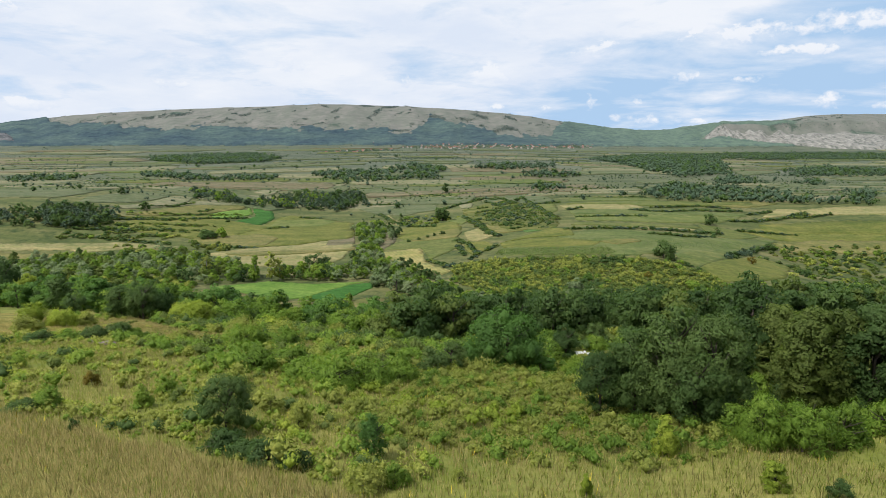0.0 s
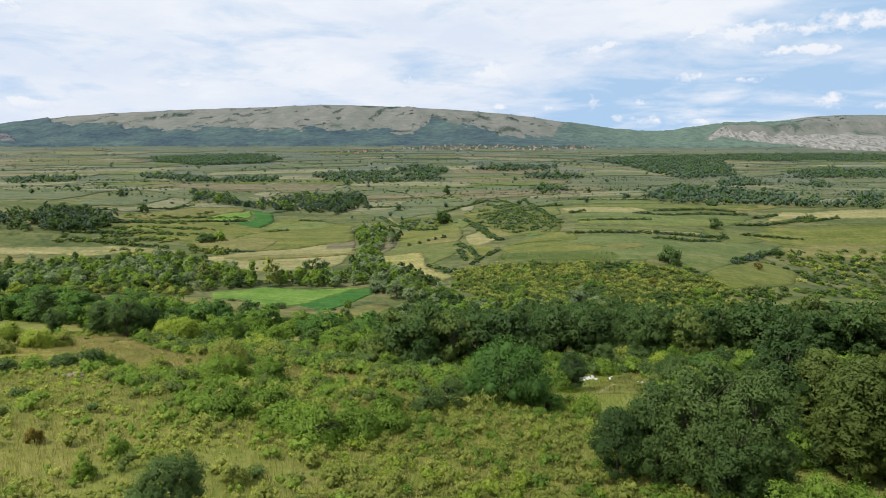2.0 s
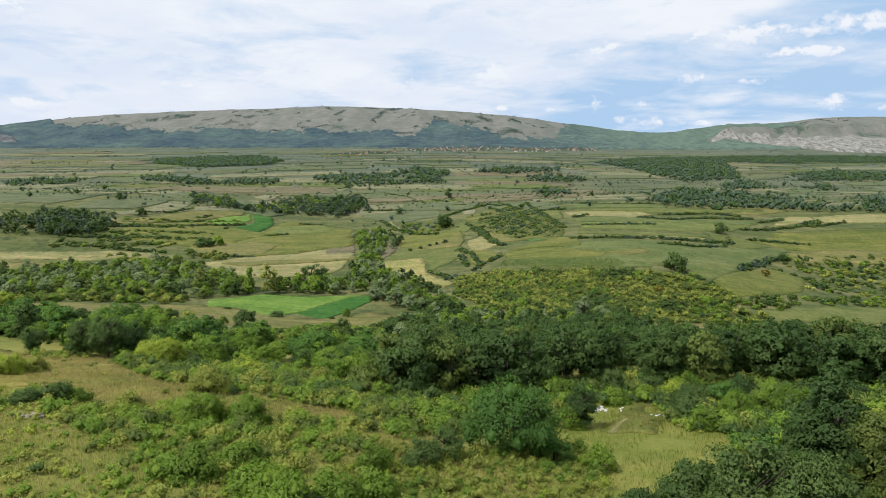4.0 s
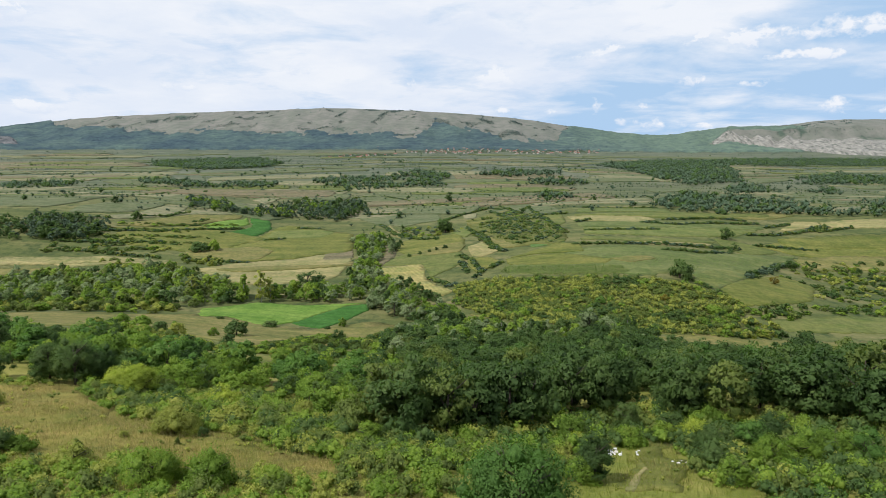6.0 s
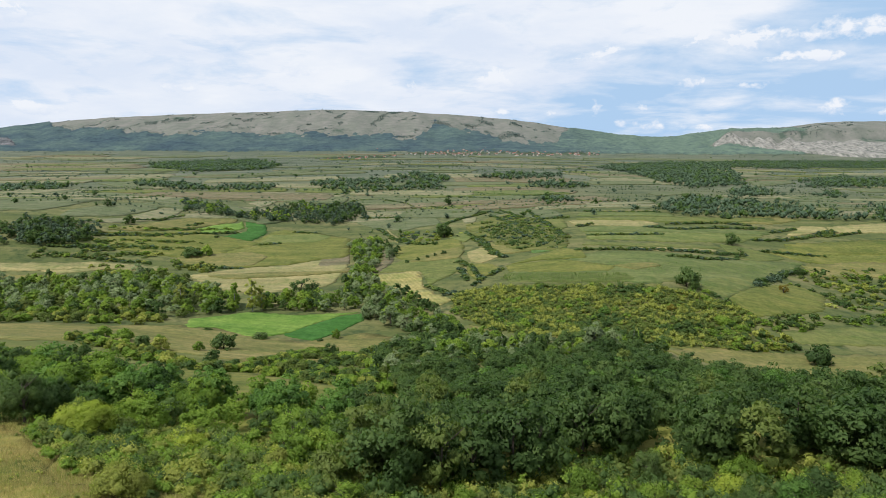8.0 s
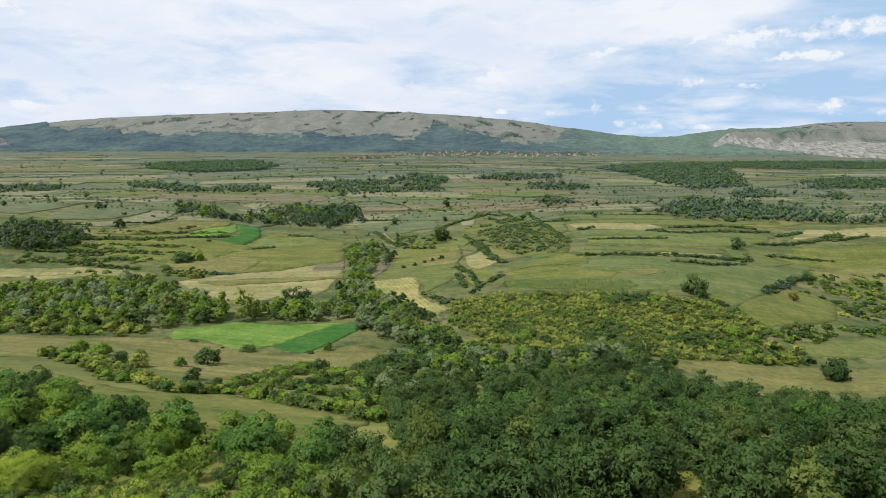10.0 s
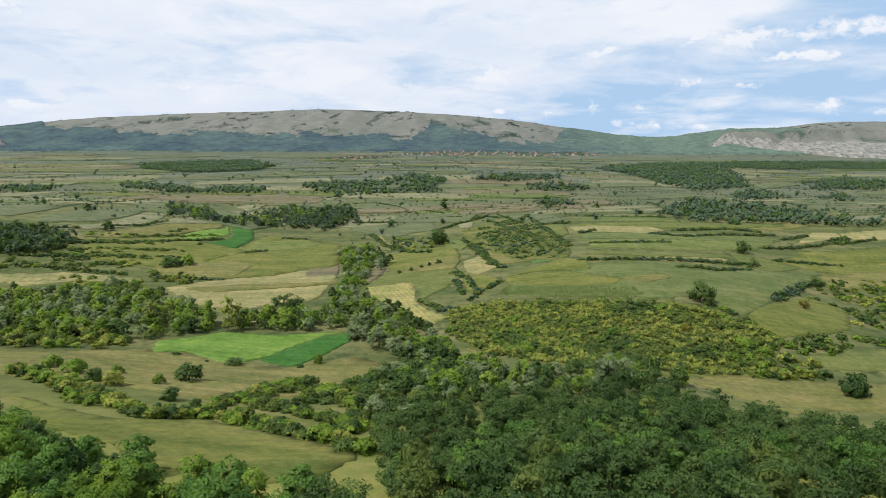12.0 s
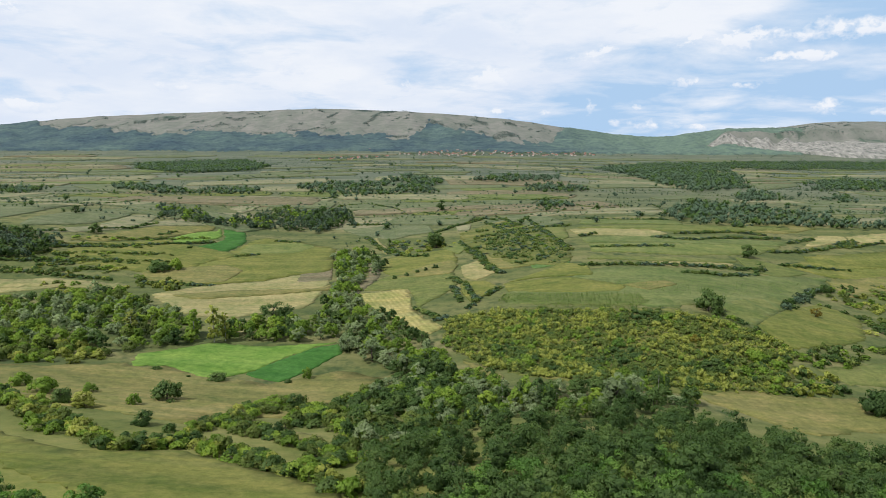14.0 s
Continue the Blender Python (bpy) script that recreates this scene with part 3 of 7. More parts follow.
def build_masses(labels):
    for group, rows in MASSES.items():
        kinds = sorted({r[5] for r in rows})
        V, N, Q, T, SQ, ST, tones, at = [], [], [], [], [], [], [], 0
        for x, y, h, w, shape, leaf, detail, variant, turn in rows:
            v, n, q, t = crown_arrays(shape, detail, variant, slimness(h, w))
            c, s = math.cos(turn), math.sin(turn)
            rot = np.array([[c, s, 0], [-s, c, 0], [0, 0, 1]])
            V.append((v * (w, w, h)) @ rot + (x, y, land_at(x, y) - 0.05))
            m = (n / (w, w, h)) @ rot
            N.append(m / (np.linalg.norm(m, axis=1, keepdims=True) + 1e-9))
            Q.append(q + at)
            T.append(t + at)
            k = kinds.index(leaf)
            SQ.append(np.full(len(q), k))
            ST.append(np.full(len(t), k))
            tones.append(np.full(len(v), turn / 6.29))
            at += len(v)
        me = leafy_mesh(group, np.vstack(V), np.vstack(Q), np.vstack(T), np.vstack(N), [LEAF[k] for k in kinds], np.concatenate(SQ + ST))
        me.attributes.new("tree_tone", "FLOAT", "POINT").data.foreach_set("value", np.concatenate(tones).astype(np.float32))
        tagged(new(group, me), labels.get(group, "dense green broadleaf wood"), "trees", "", "stuff")


TREE_WORDS = {
    "oak": "dark green oak-like tree", "green": "mid-green leafy tree", "acacia": "bright green feathery tree", "yellow": "yellow-green leafy tree",
    "scrub": "light olive-green tree", "willow": "silvery grey-green willow tree", "rust": "rusty brown half-dry tree", "far": "dark green broad tree",
    "hazel": "dull olive-brown leafy tree", "mountain": "dark tree",
}
plant_rng = np.random.default_rng(5)


def plant(x, y, height, width, shape="round", leaf="oak", detail="mid", where="on the hillside", group="", parts=True):
    """One tree or bush, standing on the ground."""
    if detail == "near" and height > 4.5:
        detail = "big"
    trunk, crown = plant_meshes(shape, leaf, detail, int(plant_rng.integers(4)), slimness(height, width))
    m = Matrix.LocRotScale((x, y, land_at(x, y) - 0.05), Euler((0, 0, plant_rng.uniform(0, 6.28))), (width, width, height))
    bush = shape == "bush"
    words = TREE_WORDS[leaf].replace("tree", "bush") if bush else TREE_WORDS[leaf]
    ob = new("bush" if bush else "tree", None if parts else crown)
    ob.matrix_world = m
    tagged(ob, f"{words} {where}", "bush" if bush else "tree", group)
    if parts:
        part("stem" if bush else "trunk", trunk, ob)
        part("foliage" if bush else "crown", crown, ob)
    return ob


def wood(outline, gap, tall, wide, leaves_mix, shape="low", detail="mid", where="in the wood", group="wood", seed=1, thin=0.0, single=0.0):
    """Trees over an outline. leaves_mix: foliage names, repeated by how common they are. single: the share that can be told apart."""
    rng = np.random.default_rng(seed)
    for x, y in scatter(outline, gap, rng):
        if rng.random() < thin:
            continue
        h, w = rng.uniform(*tall), rng.uniform(*wide)
        leaf = leaves_mix[int(rng.integers(len(leaves_mix)))]
        if rng.random() < single:
            plant(x, y, h, w, shape, leaf, detail, where, group)
        else:
            join_plant(group, x, y, h, w, shape, leaf, detail)


def along(line, gap, rng, wander):
    """Shaken points along a line of corners."""
    out = []
    for (a, b), (c, d) in zip(line, line[1:]):
        n = max(1, int(math.hypot(c - a, d - b) / gap))
        for i in range(n):
            t = (i + rng.uniform(0, 1)) / n
            out.append((a + (c - a) * t + rng.normal() * wander, b + (d - b) * t + rng.normal() * wander))
    return out


def hedge(line, gap, tall, wide, leaves_mix, wander=1.5, shape="bush", detail="far", where="in a field hedge", group="hedgerow", seed=1, single=0.0):
    rng = np.random.default_rng(seed)
    for x, y in along(line, gap, rng, wander):
        h, w = rng.uniform(*tall), rng.uniform(*wide)
        leaf = leaves_mix[int(rng.integers(len(leaves_mix)))]
        if rng.random() < single:
            plant(x, y, h, w, shape, leaf, detail, where, group)
        else:
            join_plant(group, x, y, h, w, shape, leaf, detail)


def brush(name, label, spots, tall, wide, leaf, seed=1, clumps=3, per=7, spray=0.42, category="shrubs", stand=11.0):
    """Uncountable scrub or far woods: one mesh of leaf clumps. leaf: one foliage name or several, as common as they are repeated."""
    rng = np.random.default_rng(seed)
    spots = np.asarray(spots, float).reshape(-1, 2)
    spots = spots[np.abs(spots[:, 0]) < 0.76 * spots[:, 1] + 14]
    n = len(spots)
    kinds = [leaf] if isinstance(leaf, str) else list(leaf)
    names = sorted(set(kinds))
    big = rng.uniform(0, 1, n) ** 2
    h, w = tall[0] + (tall[1] - tall[0]) * big, wide[0] + (wide[1] - wide[0]) * (0.7 * big + 0.3 * rng.uniform(0, 1, n))
    # the kinds grow in patches that run into one another
    patch = np.array([noise.noise((a / stand, b / stand, seed)) for a, b in spots])
    order = np.clip((0.5 + 0.75 * patch + rng.normal(0, 0.2, n)) * len(kinds), 0, len(kinds) - 1).astype(int)
    pick = np.array([names.index(kinds[i]) for i in order], int)
    foot = np.stack([spots[:, 0], spots[:, 1], land(spots[:, 0], spots[:, 1])], 1)
    c = np.repeat(foot + h[:, None] * (0, 0, 0.42), clumps, 0)
    hh, ww = np.repeat(h, clumps), np.repeat(w, clumps)
    c = c + unit_rows(rng, len(c)) * rng.uniform(0.2, 1.0, (len(c), 1)) * np.stack([ww * 0.36, ww * 0.36, hh * 0.28], 1)
    r = np.minimum(ww, hh * 1.3) * rng.uniform(0.26, 0.40, len(c))
    v, nn, q = sprays(rng, c, r, per, r * spray, middle=np.repeat(foot, clumps, 0), sides=3, upward=0.6)
    k, kn, t = cores(c, r, len(v), 0.66)
    slot = np.repeat(pick, clumps)
    me = leafy_mesh(name, np.vstack([v, k]), np.zeros((0, 4), int), np.vstack([q, t]), np.vstack([nn, kn]), [LEAF[m] for m in names], np.concatenate([np.repeat(slot, per), np.repeat(slot, 8)]))
    return tagged(new(name, me), label, category, "", "stuff")


# ---- the ground, one sheet to the horizon ----
def build_ground():
    near = np.arange(-140, 130, 2.0)
    far = 130 * (4988 / 130) ** np.linspace(0, 1, 300)
    ys = np.concatenate([near, far])
    us = np.linspace(-1, 1, 231)
    us = np.sign(us) * np.abs(us) ** 1.15
    half = 190 + 0.98 * np.maximum(ys, 0)
    X = us[None] * half[:, None]
    Y = np.repeat(ys[:, None], len(us), 1)
    Z = land(X, Y)
    v = np.stack([X, Y, Z], -1).reshape(-1, 3)
    k = np.arange(len(ys) * len(us)).reshape(len(ys), len(us))
    f = np.stack([k[:-1, :-1], k[:-1, 1:], k[1:, 1:], k[1:, :-1]], -1).reshape(-1, 4)
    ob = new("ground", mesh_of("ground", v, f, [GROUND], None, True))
    tagged(ob, "grassy hillside, farmed valley and mountain behind", "ground", "", "structure")


build_ground()


# ---- fields: sheets of crop or grass that follow the land ----
def field(kind, outline, label, category="field", lift=0.25, seed=1, rough=1.2, ragged=0.0):
    """A field with a slightly uneven edge, laid on the ground."""
    p = np.array(outline, float)
    size = max(np.ptp(p[:, 0]), np.ptp(p[:, 1]))
    rng = np.random.default_rng(seed)
    # rounded and shaken outline
    for cut in (0.08, 0.22):
        q = np.roll(p, -1, 0)
        p = np.stack([p * (1 - cut) + q * cut, p * cut + q * (1 - cut)], 1).reshape(-1, 2)
    edge = []
    for i in range(len(p)):
        a, b = p[i], p[(i + 1) % len(p)]
        n = max(1, int(np.hypot(*(b - a)) / max(1.2 if ragged else 2.0, size / (120 if ragged else 60))))
        for j in range(n):
            edge.append(a + (b - a) * j / n + rng.normal(size=2) * min(rough, size * 0.006))
    if ragged:
        edge = [e + ragged * np.array([noise.noise((e[0] * k, e[1] * k, seed)), noise.noise((e[0] * k, e[1] * k, seed + 9))]) * w for e in edge for k, w in ((0.1, 1.0),)]
        edge = [e + ragged * 0.5 * np.array([noise.noise((e[0] * 0.45, e[1] * 0.45, seed)), noise.noise((e[0] * 0.45, e[1] * 0.45, seed + 9))]) for e in edge]
    bm = bmesh.new()
    loop = [bm.verts.new((x, y, 0)) for x, y in edge]
    bm.faces.new(loop)
    cell = max(2.5, size / 24) if size < 90 else max(4.0, size / 17)
    (x0, y0), (x1, y1) = p.min(0), p.max(0)
    for x in np.arange(x0 + cell * 0.5, x1, cell):
        bmesh.ops.bisect_plane(bm, geom=bm.verts[:] + bm.edges[:] + bm.faces[:], plane_co=(x, 0, 0), plane_no=(1, 0, 0))
    for y in np.arange(y0 + cell * 0.5, y1, cell):
        bmesh.ops.bisect_plane(bm, geom=bm.verts[:] + bm.edges[:] + bm.faces[:], plane_co=(0, y, 0), plane_no=(0, 1, 0))
    bm.normal_update()
    if bm.faces and next(iter(bm.faces)).normal.z < 0:
        bmesh.ops.reverse_faces(bm, faces=bm.faces[:])
    xy = np.array([v.co[:2] for v in bm.verts])
    z = land(xy[:, 0], xy[:, 1]) + lift
    for v, h in zip(bm.verts, z):
        v.co.z = h
    rim = bmesh.ops.extrude_edge_only(bm, edges=[e for e in bm.edges if e.is_boundary])
    for v in rim["geom"]:
        if isinstance(v, bmesh.types.BMVert):
            v.co.z -= lift + 0.5
    bmesh.ops.triangulate(bm, faces=bm.faces[:])
    me = bpy.data.meshes.new("field")
    bm.to_mesh(me)
    bm.free()
    me.materials.append(FIELD[kind])
    me.polygons.foreach_set("use_smooth", np.ones(len(me.polygons), bool))
    ob = new("field", me)
    return tagged(ob, label, category, "fields of the valley")

# ---- fields of the valley ----
field('heath', [(5.3, 422.5), (35.3, 430.8), (85.1, 414.5), (134.3, 409.0), (154.3, 397.2), (164.8, 378.3), (168.9, 365.8), (137.5, 320.6), (104.4, 318.3), (72.7, 314.7), (42.4, 327.3), (23.3, 345.0), (7.9, 378.0)], 'dry scrubby slope ground', 'scrubland', 0.25, 1, 1.2, 5)
field('lush', [(-125.8, 340.2), (-131.4, 357.3), (-121.1, 366.6), (-106.8, 380.9), (-83.4, 380.1), (-67.8, 383.5), (-46.7, 388.9), (-57.7, 380.8), (-68.7, 364.7), (-79.3, 342.4), (-88.3, 332.7), (-102.0, 338.3), (-112.0, 345.2)], 'bright green field of young crop', 'field', 0.26, 2, 1.2, 0)
field('clover', [(-79.6, 341.5), (-68.5, 363.9), (-58.2, 379.2), (-44.6, 386.4), (-42.1, 373.8), (-51.3, 355.4), (-58.2, 341.8), (-62.1, 333.8)], 'deep green clover field', 'field', 0.26, 3, 1.2, 0)
field('meadow', [(-227.9, 325.2), (-151.2, 331.0), (-128.1, 344.0), (-123.9, 339.1), (-111.3, 343.7), (-83.6, 332.5), (-62.8, 332.1), (-40.6, 351.7), (-19.5, 337.3), (-15.9, 322.8), (-30.4, 315.2), (-43.8, 281.1), (-66.3, 282.3), (-72.1, 265.2), (-90.1, 271.0), (-135.0, 275.9), (-177.2, 271.8)], 'dry straw-coloured meadow', 'field', 0.20, 4, 1.2, 0)
field('olive', [(-124.0, 247.5), (-109.0, 239.2), (-90.0, 229.6), (-79.7, 228.1), (-64.3, 235.9), (-44.6, 228.0), (-22.4, 212.6), (-15.5, 204.3), (-18.8, 188.2), (-28.5, 179.7), (-41.0, 183.3), (-53.2, 185.0), (-67.5, 199.5), (-83.1, 206.4), (-102.3, 223.6)], 'long olive-green meadow below the wood', 'field', 0.27, 5, 1.2, 0)
field('meadow', [(-64.5, 272.2), (-56.0, 273.2), (-29.1, 257.0), (-29.6, 249.0), (-51.7, 259.5)], 'dry straw-coloured meadow', 'field', 0.27, 6, 1.2, 0)
field('stubble', [(-184.3, 486.9), (-177.0, 497.2), (-154.3, 517.9), (-122.3, 530.4), (-106.5, 549.8), (-79.2, 563.3), (-74.7, 525.1), (-74.9, 466.6), (-80.3, 451.7), (-95.5, 445.8), (-110.1, 429.5), (-134.0, 430.0), (-159.0, 455.1)], 'pale golden stubble field', 'field', 0.32, 7, 1.2, 0)
field('olive', [(-183, 691), (-176, 724), (-139, 715), (-97, 680), (-79.6, 565.6), (-107.0, 551.9), (-122.8, 532.3), (-151.0, 519.9), (-177.3, 521.2), (-191.8, 579.7), (-186, 635)], 'olive-green mown meadow', 'field', 0.40, 8, 1.2, 0)
field('grass', [(-149.4, 542.8), (-145.8, 568.2), (-126.0, 594.0), (-122.5, 554.4), (-134.3, 530.1)], 'oval of greener grass in a dry field', 'field', 0.37, 9, 1.2, 0)
field('soil', [(-98.9, 525.8), (-103.2, 573.5), (-83.4, 587.5), (-74.4, 530.5)], 'light brown ploughed soil', 'field', 0.37, 10, 1.2, 0)
field('yellow', [(-181, 686), (-138, 710), (-117, 691), (-126, 658), (-154, 647), (-177, 639)], 'yellow-green crop strip', 'field', 0.45, 11, 1.2, 0)
field('clover', [(-220, 641), (-207, 697), (-227, 753), (-202, 744), (-186, 696), (-188, 640), (-200, 633)], 'deep green clover field', 'field', 0.46, 12, 1.2, 0)
field('lush', [(-251, 658), (-248, 719), (-228, 734), (-230, 752), (-215, 712), (-220, 689), (-232, 664)], 'bright green field of young crop', 'field', 0.47, 13, 1.2, 0)
field('rows', [(-48.6, 486.9), (-17.1, 494.5), (-13.0, 447.6), (-6.3, 425.8), (5.5, 404.7), (-1.9, 394.8), (-14.2, 411.3), (-25.0, 432.3), (-40.9, 459.5)], 'pale stubble field with curved mowing stripes', 'field', 0.32, 14, 1.2, 0)
field('soil', [(-55.7, 592.4), (-49.0, 589.8), (-41.5, 559.7), (-41.0, 528.8), (-47.6, 500.4), (-51.0, 482.9), (-53.6, 496.8), (-48.6, 541.9)], 'bare pale track between field and trees', 'track', 0.38, 15, 1.2, 0)
field('grass', [(-48.8, 494.4), (-33.8, 539.4), (11.5, 535.1), (16.6, 499.4), (7.1, 474.0), (-9.6, 446.8), (-15.8, 492.7)], 'green pasture', 'field', 0.36, 16, 1.2, 0)
field('olive', [(-40, 611), (13, 629), (17.2, 568.6), (7.4, 533.3), (-33.5, 535.6), (-41.5, 559.7)], 'olive-green mown meadow', 'field', 0.41, 17, 1.2, 0)
field('stubble', [(18.3, 547.2), (33.3, 560.5), (43.5, 519.0), (27.9, 499.4), (19.7, 510.9)], 'pale golden stubble field', 'field', 0.39, 18, 1.2, 0)
field('fresh', [(64.8, 579.5), (84.8, 588.4), (94.2, 542.1), (95.8, 525.5), (67.7, 515.3)], 'square of fresh green crop', 'field', 0.41, 19, 1.2, 0)
field('stubble', [(124, 682), (191, 683), (207, 646), (184, 628), (127, 648)], 'pale golden stubble field', 'field', 0.47, 20, 1.2, 0)
field('grass', [(94, 718), (124, 702), (117, 638), (100, 612), (94, 649)], 'green pasture', 'field', 0.48, 21, 1.2, 0)
field('maize', [(127, 635), (259, 632), (304, 631), (298, 617), (222, 602), (122, 601)], 'grey-green maize field', 'field', 0.46, 22, 1.2, 0)
field('yellow', [(123.2, 597.8), (190, 603), (295, 616), (254.2, 581.0), (182.0, 556.0), (119.1, 560.2)], 'yellow-green crop strip', 'field', 0.44, 23, 1.2, 0)
field('grass', [(114.5, 549.8), (156.7, 543.9), (229.8, 557.4), (219.6, 544.4), (151.6, 527.8), (109.4, 536.1)], 'green pasture', 'field', 0.42, 24, 1.2, 0)
field('stubble', [(151.0, 525.9), (219.6, 544.4), (209.6, 531.1), (159.4, 515.5)], 'pale golden stubble field', 'field', 0.42, 25, 1.2, 0)
field('grass', [(230.3, 568.2), (253.8, 562.2), (274.4, 542.8), (242.0, 522.5), (224.7, 528.5)], 'green pasture', 'field', 0.43, 26, 1.2, 0)
field('maize', [(102.5, 505.3), (218.8, 516.2), (288.9, 540.4), (229.7, 465.4), (162.5, 393.2), (150.9, 402.5), (164.0, 436.2), (129.8, 412.9), (86.8, 421.5), (42.1, 435.4), (41.3, 460.8), (82.0, 477.3)], 'grey-green maize field', 'field', 0.38, 27, 1.2, 0)
field('grass', [(165.0, 431.1), (223.1, 472.8), (234.5, 473.9), (164.8, 395.1), (150.0, 403.9)], 'lighter green corner of a maize field', 'field', 0.37, 28, 1.2, 0)
field('olive', [(44.2, 484.9), (83.9, 487.4), (115.5, 457.6), (108.4, 444.3), (76.6, 448.9), (45.0, 463.4)], 'olive-green mown meadow', 'field', 0.39, 29, 1.2, 0)
field('olive', [(162.5, 393.2), (202.2, 434.6), (235.6, 463.4), (250.6, 447.6), (219.7, 395.4), (204.1, 381.9), (172.4, 369.7), (165.8, 369.7), (165.7, 382.7)], 'rounded light green meadow among hedges', 'field', 0.37, 30, 1.2, 0)
field('grass', [(168.9, 349.9), (206.8, 362.4), (304.4, 393.4), (256.1, 342.0), (188.6, 335.8), (173.1, 336.6)], 'green pasture', 'field', 0.37, 31, 1.2, 0)
field('meadow', [(100.3, 312.5), (117.3, 322.5), (134.2, 327.2), (141.5, 321.7), (167.1, 323.4), (238.9, 323.6), (204.3, 286.7), (157.5, 291.0), (151.1, 292.5), (129.1, 282.3), (122.2, 286.8), (114.5, 298.4)], 'dry straw-coloured meadow', 'field', 0.38, 32, 1.2, 0)
field('stubble', [(314, 620), (350, 661), (372, 659), (365, 642), (343, 631), (321, 620)], 'pale golden stubble field', 'field', 0.52, 33, 1.2, 0)
field('olive', [(260.3, 557.8), (320.2, 593.1), (460.1, 565.2), (432.5, 534.1), (291.5, 537.7)], 'olive-green mown meadow', 'field', 0.47, 34, 1.2, 0)
# from here the far fields take the haze-greyed kinds pale and dull
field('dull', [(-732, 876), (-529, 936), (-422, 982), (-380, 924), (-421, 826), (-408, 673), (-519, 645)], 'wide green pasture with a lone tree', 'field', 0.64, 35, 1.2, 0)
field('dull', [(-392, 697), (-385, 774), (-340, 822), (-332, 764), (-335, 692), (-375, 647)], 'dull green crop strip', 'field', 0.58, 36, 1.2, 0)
field('pale', [(-328, 695), (-329, 771), (-308, 785), (-298, 729), (-315, 695)], 'far stubble field in haze-greyed colour', 'field', 0.59, 37, 1.2, 0)
field('soil', [(-480, 943), (-455, 1017), (-414, 1009), (-402, 959), (-436, 918)], 'light brown ploughed soil', 'field', 0.73, 38, 1.2, 0)
field('pale', [(-359, 622), (-331, 675), (-278, 781), (-236, 768), (-286, 728), (-318, 651)], 'far stubble field in haze-greyed colour', 'field', 0.58, 39, 1.2, 0)
field('olive', [(-298.6, 591.7), (-231, 661), (-171, 635), (-189.8, 580.3), (-176.7, 524.8), (-224.7, 550.2), (-275.4, 558.5)], 'olive-green mown meadow', 'field', 0.51, 40, 1.2, 0)
field('stubble', [(-306.7, 500.4), (-270.6, 521.9), (-232.6, 517.3), (-249.2, 505.3), (-281.9, 486.0)], 'pale golden stubble field', 'field', 0.47, 41, 1.2, 0)
field('pale', [(-125, 781), (-92, 840), (-50, 815), (-60, 785), (-109, 773)], 'far stubble field in haze-greyed colour', 'field', 0.65, 42, 1.2, 0)
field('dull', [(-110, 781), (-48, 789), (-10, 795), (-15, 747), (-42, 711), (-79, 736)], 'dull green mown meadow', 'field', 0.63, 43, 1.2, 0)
field('stubble', [(-65, 733), (-42, 648), (-44, 627), (-54, 669)], 'pale golden stubble field', 'field', 0.58, 44, 1.2, 0)
field('pale', [(-172, 973), (-147, 1012), (-150, 938), (-184, 884)], 'far stubble field in haze-greyed colour', 'field', 0.75, 45, 1.2, 0)
field('soil', [(11, 1208), (85, 1281), (229, 1200), (205, 1125), (95, 1144), (19, 1110)], 'brown ploughed strip', 'field', 0.89, 46, 1.2, 0)
field('pale', [(300, 1436), (404, 1558), (394, 1191), (353, 1124), (310, 1246), (243, 1329)], 'far stubble field in haze-greyed colour', 'field', 0.98, 47, 1.2, 0)
field('dull', [(212, 818), (266, 862), (235, 759), (201, 758)], 'dull green pasture', 'field', 0.67, 48, 1.2, 0)
field('soil', [(169, 829), (211, 826), (201, 777), (163, 788)], 'light brown ploughed soil', 'field', 0.68, 49, 1.2, 0)
field('dull', [(300, 991), (392, 1039), (385, 999), (304, 954)], 'dull green mown meadow', 'field', 0.80, 50, 1.2, 0)
field('pale', [(669, 1565), (840, 1780), (786, 1562), (633, 1431)], 'far stubble field in haze-greyed colour', 'field', 1.15, 51, 1.2, 0)
field('dull', [(590, 1301), (720, 1392), (671, 1262), (538, 1142)], 'dull green pasture', 'field', 0.97, 52, 1.2, 0)
field('dull', [(458, 882), (621, 965), (777, 910), (497, 787), (425, 789)], 'dull green mown meadow', 'field', 0.73, 53, 1.2, 0)
field('meadow', [(250, 685), (351, 712), (369, 694), (326, 665), (249, 668)], 'dry straw-coloured meadow', 'field', 0.63, 54, 1.2, 0)
field('pale', [(-261, 870), (-243, 943), (-230, 936), (-230, 872), (-236, 845)], 'far stubble field in haze-greyed colour', 'field', 0.76, 55, 1.2, 0)
field('pale', [(-12, 884), (39, 921), (89, 897), (79, 862), (16, 844)], 'far stubble field in haze-greyed colour', 'field', 0.75, 56, 1.2, 0)
field('soil', [(-30, 807), (15, 812), (25, 792), (-10, 784)], 'light brown ploughed soil', 'field', 0.71, 57, 1.2, 0)
field('dull', [(17, 959), (82, 982), (143, 967), (120, 908), (31, 903)], 'dull green pasture', 'field', 0.80, 58, 1.2, 0)
field('dull', [(-180, 1010), (-154, 1029), (-149, 975), (-184, 972)], 'dull green pasture', 'field', 0.83, 59, 1.2, 0)
field('pale', [(19, 759), (36, 765), (33, 731), (21, 730)], 'far dry meadow in haze-greyed colour', 'field', 0.69, 60, 1.2, 0)
field('dull', [(47, 791), (119, 812), (130, 728), (92, 707), (69, 701)], 'dull green mown meadow', 'field', 0.69, 61, 1.2, 0)
